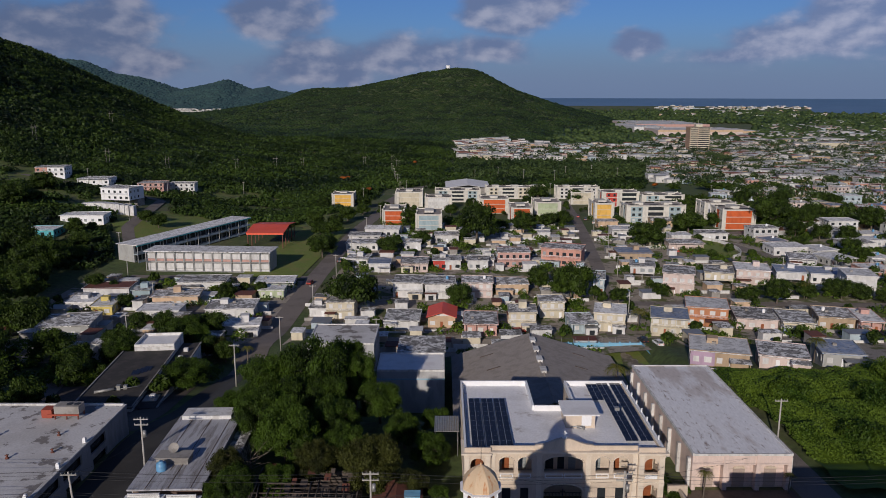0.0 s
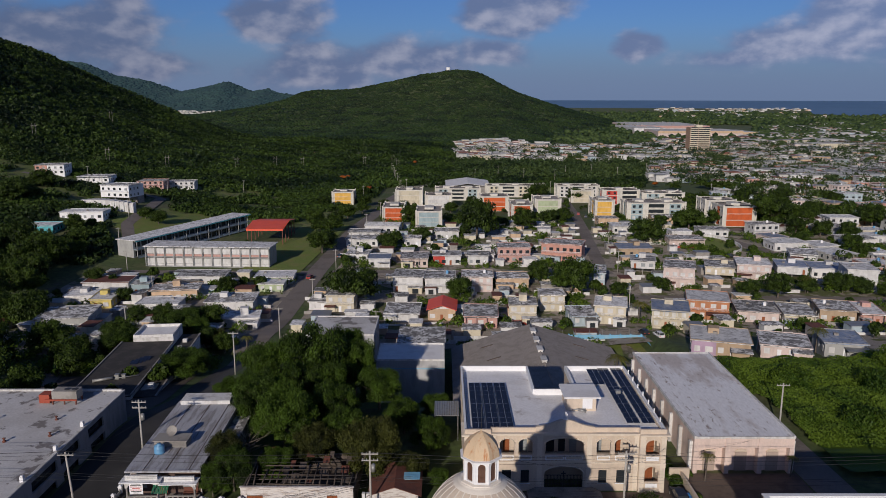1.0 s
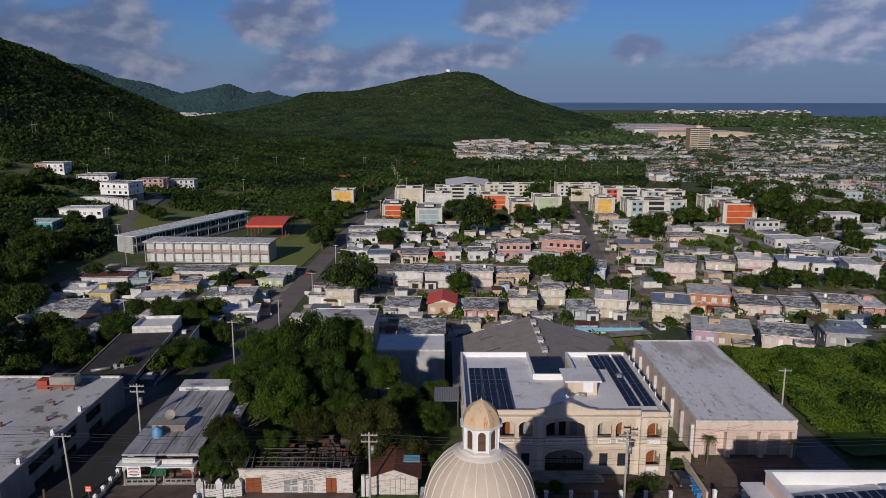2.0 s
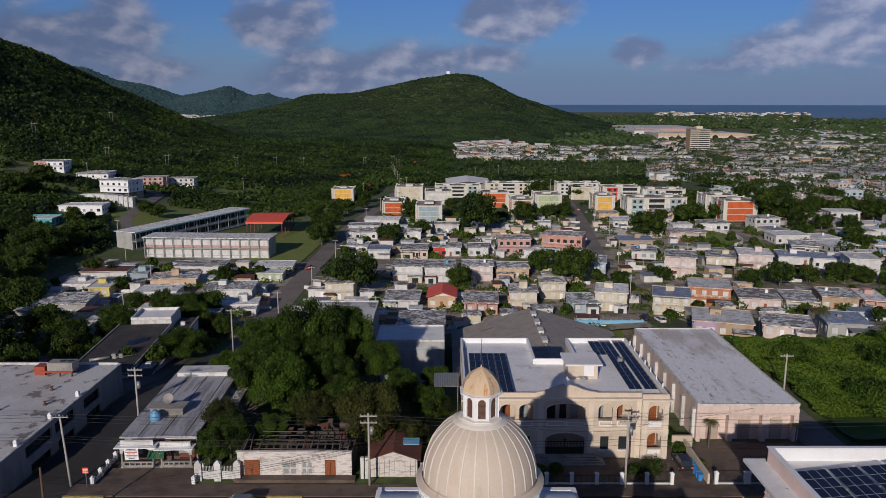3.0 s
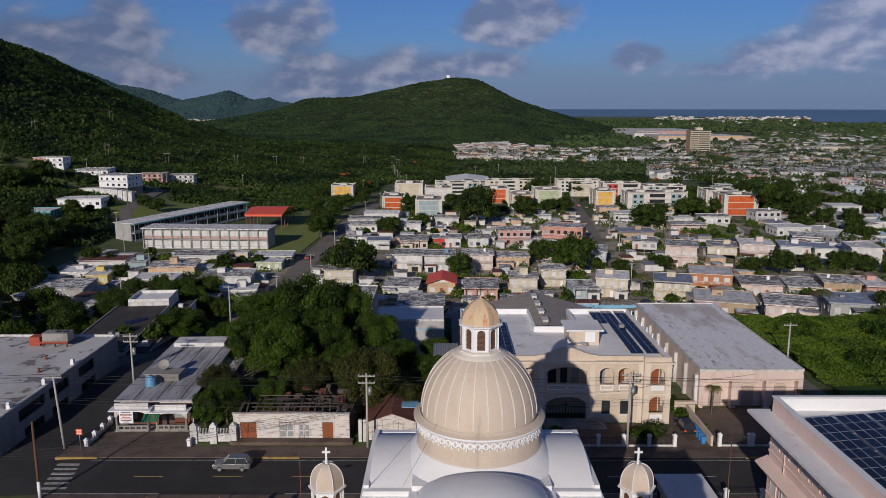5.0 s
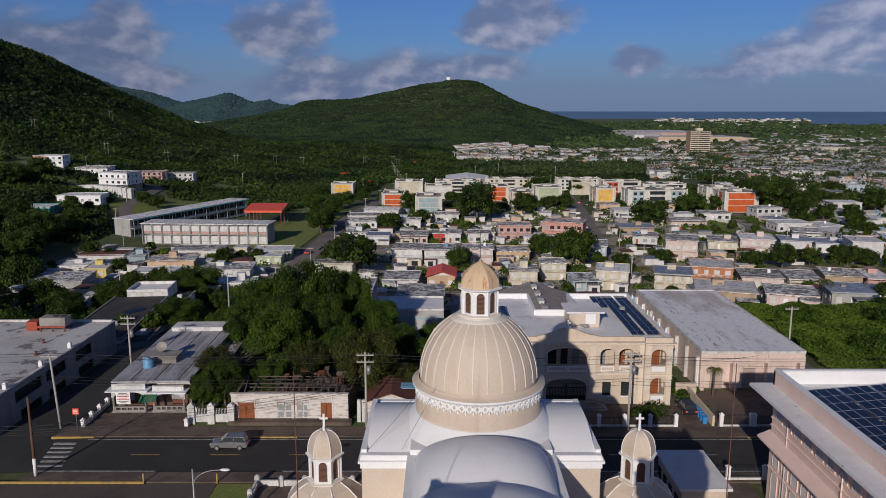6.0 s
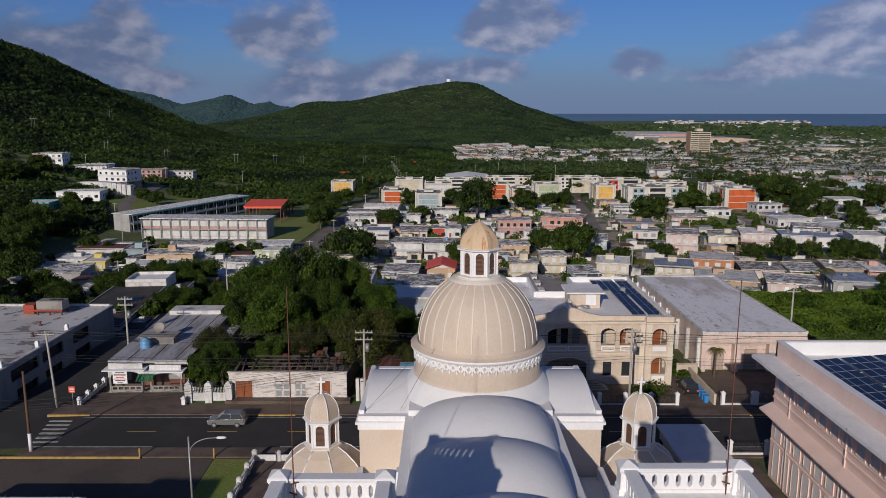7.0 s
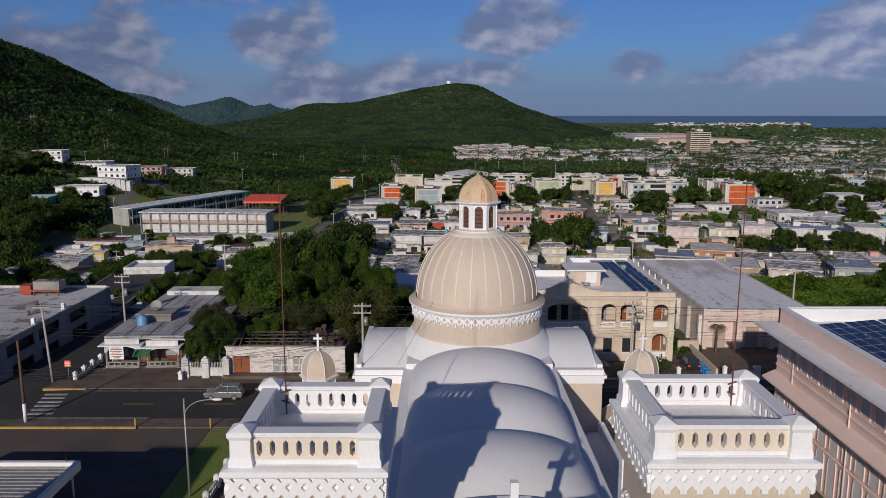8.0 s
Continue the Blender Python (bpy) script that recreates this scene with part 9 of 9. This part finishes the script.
for i in range(3):
    tree_proto(("near", i), 50 + i, 30000, 0.2, 58, M[("leaf", "leaf", "leaf_brown")[i]], 1.0, 1.0, ("large leafy green tree with a dense crown", "large dark green tree with an open, ragged crown", "large tree with brownish green leaves")[i])
for i in range(4):
    tree_proto(("mid", i), 60 + i, 5200, 0.38, 24, M["leaf_mid"], 0.9, 1.0 if i % 2 else 0.85, "round leafy green tree beside houses")


for i in range(3):
    tree_proto(("small", i), 80 + i, 620, 1.1, 6, M["leaf_mid"], 0.7, 0.8, "small leafy tree in a yard")


def plant(kind, x, y, radius, seed, top=None, which=None, label=""):
    rr = random.Random(seed)
    n = sum(1 for k in TREES if k[0] == kind)
    src = TREES[(kind, rr.randrange(n) if which is None else which)]
    s = radius / 8.5
    z = ground(x, y)
    tall = s * rr.uniform(0.9, 1.15) * (1.0 if kind == "near" else 1.22)
    if top is not None:
        tall = max(0.8 * s, min(1.9 * s, (top - z) / 12.5))
        z = top - 12.5 * tall
    m = Matrix.Translation((x, y, z)) @ Matrix.Rotation(rr.uniform(0, 6.28), 4, "Z") @ Matrix.Diagonal((s, s, tall, 1))
    ob = copy_thing(src, m)
    ob.matrix_basis = m
    return tagged(ob, label)


# the grove behind the ruined house: place, crown radius, height of the top
GROVE = ((-25.5, 140, 9.0, 15.6), (-34.5, 138, 6.0, 11.0), (-17.5, 142, 4.8, 11.0), (-25.5, 112, 5.8, 12.2), (-32.5, 121, 5.2, 11.0), (-10.6, 102, 5.3, 12.0), (-2.2, 112, 3.4, 6.6), (-11.5, 128, 4.8, 8.8),
         (-30.2, 99, 3.4, 8.0), (-32.8, 97.6, 2.0, 5.2), (-6.5, 118, 3.6, 7.2), (-1.4, 124, 3.0, 5.2), (-19.5, 106, 3.8, 8.0), (-19, 120, 5.0, 9.4), (-28.5, 127, 5.4, 10.6), (-4.6, 100.5, 2.8, 6.4),
         (-24.5, 101.5, 3.0, 6.6), (-0.6, 99.5, 1.8, 3.8), (-15.5, 111, 4.0, 9.0), (-22, 130, 5.2, 9.6), (-38.5, 128, 3.8, 7.0),
         (-20.5, 152, 5.0, 9.8), (-32.8, 103.5, 3.2, 8.2), (-33.2, 98.6, 2.0, 5.6), (-60.6, 167, 6.6, -0.6), (-77, 213, 5.6, -4.0), (-63.5, 200, 3.8, -6.8), (-71, 207, 4.4, -5.5), (-88, 192, 5.0, -4.8))
for i, (x, y, r, top) in enumerate(GROVE):
    plant("near", x, y, r, 100 + i, top=top, which=2 if i in (5, 12, 15, 22, 26) else i % 2)
spots = [(-31, 252, 10.7), (17, 374, 12.1), (43, 399, 8.0), (-11, 367, 5.5), (-26, 348, 5.7), (6, 257, 5.4), (37, 282, 5.3), (47, 265, 9.5), (-56, 340, 7.6), (101, 362, 9.8), (104, 438, 3.9), (134, 402, 9.7), (181, 404, 11.6), (231, 509, 8.0), (109, 258, 4.8)]
spots += [(121, 261, 5.6), (135, 268, 4.2), (146, 271, 5.0), (154, 266, 4.5), (192, 344, 5.0), (56, 268, 3.5), (64, 263, 4.1), (81, 269, 4.0), (148, 343, 4.0), (162, 352, 2.6), (-53, 139, 5.1), (-89, 150, 4.3), (-84, 151, 2.3), (158, 424, 6.3), (196, 382, 5.7)]
spots += [(179, 302, 3.5), (97, 546, 6.9), (-26, 484, 5.1), (214, 532, 7.9), (219, 443, 6.6), (72, 562, 9.4), (267, 509, 7.6), (80, 227, 3.0), (-69, 273, 3.6), (-47, 226, 6.7), (-134, 280, 4.2), (-113, 256, 3.8), (-65, 185, 2.8)]
spots += [(-25, 346, 4.1), (-59, 392, 6.5), (-66, 396, 5.9), (-21, 432, 6.4), (120, 407, 5.0), (145, 453, 6.7), (198, 407, 8.0), (225, 447, 8.3), (198, 432, 7.2), (237, 407, 9.0), (58, 262, 2.8)]
spots = [q for q in spots if not (118 < q[0] < 150 and 335 < q[1] < 400)]
spots += [(124, 160, 5.5), (131, 168, 7.0), (140, 165, 7.5), (146, 176, 7.0)]
spots += [(-96, 186, 3.6), (-99, 194, 4.4), (-93, 203, 4.4), (-80, 200, 4.6), (-74, 210, 4.4), (-87, 196, 4.6), (-66, 199, 3.8)]
spots += [(91, 314, 2.9), (148, 268, 4.3), (161, 262, 3.8), (89, 250, 2.8), (65, 252, 3.0), (-189, 326, 8.5), (-175, 320, 7.1), (-159, 268, 7.9), (-160, 285, 7.4), (-167, 321, 6.0), (-129, 222, 7.3), (-104, 158, 6.7), (-138, 244, 5.6), (-169, 341, 5.1), (-181, 362, 5.4), (-152, 394, 4.8), (-162, 403, 5.2), (-178, 373, 3.4)]
spots += [(-71, 219, 5.2), (-80, 268, 4.0), (-76, 277, 3.1), (-58, 171, 3.4), (-78, 206, 4.9), (-87, 200, 4.1), (-90, 172, 4.2), (-95, 180, 5.2), (-90, 140, 4.3), (-55.5, 179, 3.2), (-97, 230, 4.3), (-92, 345, 3.3), (-72, 419, 6.2), (-56, 361, 4.7), (-82, 508, 5.8), (-63, 571, 7.4), (-229, 394, 8.8), (-224, 407, 6.0), (-246, 461, 8.5)]
spots += [(-166, 284, 7.4), (-164, 303, 8.9), (-161, 320, 6.0), (-133, 225, 5.0), (-85, 176, 3.3)]
spots += [(-108, 196, 6.5), (-118, 180, 7.5), (-126, 196, 7.0), (-140, 222, 8.0), (-150, 240, 8.5), (-112, 162, 6.5), (-150, 262, 7.0), (-100, 140, 5.5), (-170, 300, 8.0), (-182, 290, 8.0), (-196, 310, 9.0), (-60, 196, 4.0), (-86, 222, 4.5), (-64, 160, 3.6)]
spots += [(70, 430, 6), (32, 410, 5), (75, 505, 5), (-40, 505, 4.5), (5, 480, 5), (20, 520, 5), (60, 520, 6), (115, 470, 6), (140, 480, 6), (-5, 445, 5), (22, 455, 6), (60, 420, 5.5), (-52, 480, 5), (-58, 450, 6), (-62, 430, 5), (-55, 520, 6), (175, 470, 7), (190, 450, 7), (210, 480, 8), (186, 388, 6), (205, 372, 6), (176, 362, 5), (215, 340, 6), (190, 330, 4.5), (178, 286, 4), (170, 262, 4)]
for k in range(430):
    x = WOOD.uniform(-44, 150) if k % 3 else WOOD.uniform(-140, -54)
    y = WOOD.uniform(205, 520) if k % 3 else WOOD.uniform(150, 300)
    if near_any(x, y) or not free(x, y, 6.6) or any((x - a) ** 2 + (y - b) ** 2 < 36 for a, b, c in spots) or y < 200 and x > -60 or 12 < x < 45 and y < 212:
        continue
    spots.append((x, y, WOOD.uniform(1.6, 3.4)))
spots = [q for q in spots if not (-60 < q[0] < -44 and 128 < q[1] < 245)]
for i, (x, y, r) in enumerate(spots):
    plant("mid" if r > 3.6 else "small", x, y, r, 300 + i)
for o in list(TREES.values()):
    for c in (*o.children_recursive, o):
        bpy.data.objects.remove(c)
# a bare, dying tree over the porch roof
dead = thing("bare_tree", -29.5, 105, 0, "leafless brown tree with crooked branches", "tree")
bm = B()
rod(bm, (0, 0, -1), (0.2, 0, 4.5), 0.25, 7, 0.16)
part("trunk", bm, M["bark"], dead)
for k in range(14):
    bm = B()
    a = k * 2.4
    p0 = Vector((0.2, 0, 3.0 + 0.12 * k))
    for j in range(4):
        p1 = p0 + Vector((math.cos(a), math.sin(a), 0.55)) * WOOD.uniform(0.7, 1.2)
        rod(bm, p0, p1, 0.08 - 0.017 * j, 5, 0.065 - 0.017 * j)
        if j > 0:
            rod(bm, p0, p0 + Vector((math.cos(a + 0.9), math.sin(a + 0.9), 0.3)) * 0.9, 0.03, 4, 0.012)
        p0 = p1
        a += WOOD.uniform(-0.6, 0.6)
    part("branch", bm, M["bark"], dead)
# bright thicket beside the hall
rg = np.random.default_rng(77)
n = 120000
tx = rg.uniform(58, 150, n)
ty = rg.uniform(99, 166, n)
ok = (tx > 60) & (ty - 0.12 * (tx - 60) > 101 + 12 * np.maximum(0, (88 - tx) / 28)) & (ty < 160 + 0.1 * (tx - 60))
tx, ty = tx[ok], ty[ok]
tz = np.array([ground(a, b) + 1.6 + 1.5 * noise.noise(Vector((a / 5.0, b / 5.0, 2.0))) + 1.2 * noise.noise(Vector((a / 14.0, b / 14.0, 5.0))) for a, b in zip(tx, ty)])
k = len(tx)
nn = np.stack([rg.normal(0, 0.6, k), rg.normal(-0.3, 0.6, k), np.ones(k)], axis=1)
nn /= np.linalg.norm(nn, axis=1)[:, None]
t = np.cross(nn, rg.normal(0, 1, (k, 3)))
t /= np.linalg.norm(t, axis=1)[:, None]
b = np.cross(nn, t)
s = rg.uniform(0.14, 0.34, k)[:, None]
p = np.stack([tx, ty, tz], axis=1)
quads = np.stack([p - t * s, p - b * s * 0.6, p + t * s, p + b * s * 0.6], axis=1).reshape(-1, 3)
tagged(new("thicket", mesh_from("thicket", quads, np.arange(k * 4).reshape(-1, 4), M["leaf_vine"])), "bright green overgrown vine thicket on a vacant lot", "thicket", "", "stuff")
base_rows = [[(x, y, ground(x, y) + 1.2 + 1.3 * noise.noise(Vector((x / 5.0, y / 5.0, 2.0))) + 1.2 * noise.noise(Vector((x / 14.0, y / 14.0, 5.0)))) for x in np.arange(61, 150, 1.5)] for y in np.arange(103, 161, 1.5)]
sheet("thicket_floor", base_rows, M["leaf_vine"], "dense green undergrowth below the vines", "thicket", "stuff")
for i, (x, y, r) in enumerate(((72, 118, 3.0), (84, 134, 3.2), (98, 150, 3.4), (112, 128, 3.2), (70, 140, 2.4), (122, 148, 4.5), (132, 160, 6.0), (140, 152, 6.5), (90, 116, 2.6))):
    lump = [(x + WOOD.uniform(-3, 3), y + WOOD.uniform(-3, 3), ground(x, y) + 1.5 + WOOD.uniform(0, r * 0.4), r * WOOD.uniform(0.5, 0.9)) for _ in range(5)]
    vq, fq = leaf_cloud(np.random.default_rng(200 + i), lump, 7000, 0.24, 0.7)
    tagged(new("bush", mesh_from("bush", vq, fq, M["leaf_vine"])), "rounded green bush rising from the thicket", "bush", "bushes in the thicket")


def palm(x, y, h, r, seed, label="palm tree with drooping yellow-green fronds"):
    rr = random.Random(seed)
    ob = thing("palm_tree", x, y, ground(x, y), label, "palm tree", "palm trees")
    bm = B()
    rod(bm, (0, 0, -2), (0.3, 0.1, h), 0.05 + 0.024 * h, 8, 0.03 + 0.015 * h)
    part("trunk", bm, M["bark"], ob)
    for k in range(15):
        a = k * 2.4
        up = rr.uniform(0.1, 0.9)
        bm = B()
        pts = []
        for i in range(8):
            u = i / 7
            d = r * u
            pts.append(Vector((0.3 + d * math.cos(a), 0.1 + d * math.sin(a), h + r * (up * u - (0.55 + up) * u * u))))
        side = Vector((-math.sin(a), math.cos(a), 0))
        for i in range(7):
            w0, w1 = (0.5 * r / 3 * math.sin(math.pi * min(1, (j + 0.6) / 7.4)) for j in (i, i + 1))
            for s in (-1, 1):
                for q in range(2):
                    p0 = pts[i].lerp(pts[i + 1], q * 0.5)
                    p1 = pts[i].lerp(pts[i + 1], q * 0.5 + 0.36)
                    tip = p1 + side * s * w1 * 1.6 - Vector((0, 0, w1 * 0.7)) + (pts[i + 1] - pts[i]) * 0.4
                    bm.faces.new([bm.verts.new(c) for c in (p0, p1, tip)])
        part("frond", bm, M["palm"], ob)
    return ob


palm(43.5, 178, 7.5, 3.8, 1)
palm(38.8, 101.8, 4.2, 1.5, 2)
palm(52.0, 103.0, 3.2, 1.3, 3)
palm(62, 228, 7.0, 4.0, 4, "tall grey-green palm beside the lane")
palm(92, 176, 6.0, 3.0, 5)
palm(134, 268, 6.0, 2.6, 6)
palm(-47.5, 172, 6.5, 2.0, 7)
for i, (x, y, r) in enumerate(((34.0, 108, 0.9), (34.0, 106.4, 0.9), (34.1, 105, 0.9), (34.1, 103.5, 0.9), (34.2, 102, 0.9), (34.2, 100.6, 0.8), (34.3, 112, 0.9), (34.2, 110, 0.8), (28.4, 93.5, 1.6), (26.5, 94, 1.3), (36.8, 103.4, 0.8), (13, 94, 1.2), (15.5, 94.5, 1.0), (36.2, 97, 0.5))):
    lump = [(x + WOOD.uniform(-r, r) * 0.5, y + WOOD.uniform(-r, r) * 0.7, ground(x, y) + r * 0.6, r * WOOD.uniform(0.6, 0.9)) for _ in range(4)]
    vq, fq = leaf_cloud(np.random.default_rng(400 + i), lump, 900, 0.16)
    tagged(new("shrub", mesh_from("shrub", vq, fq, M["leaf"])), "small green garden shrub beside the building", "shrub", "garden shrubs")
# pylons along the wooded slope
for i, (x, y, h) in enumerate(((-330, 610, 22), (-268, 600, 22), (-228, 620, 20), (-190, 690, 20), (-170, 760, 20), (-150, 800, 20), (-90, 860, 22), (-50, 830, 22), (-60, 900, 20), (-350, 800, 24))):
    p = thing("power_pylon", x, y, ground(x, y), "slender twin-pole power pylon above the trees", "pylon", "power pylons")
    for dx in (-1.3, 1.3):
        bm = B()
        rod(bm, (dx, 0, -2), (dx, 0, h * 0.62), 0.15, 6, 0.1)
        part("leg", bm, M["concrete"], p)
    bm = B()
    box(bm, -2.6, 2.6, -0.1, 0.1, h * 0.52, h * 0.52 + 0.2)
    part("crossarm", bm, M["concrete"], p)
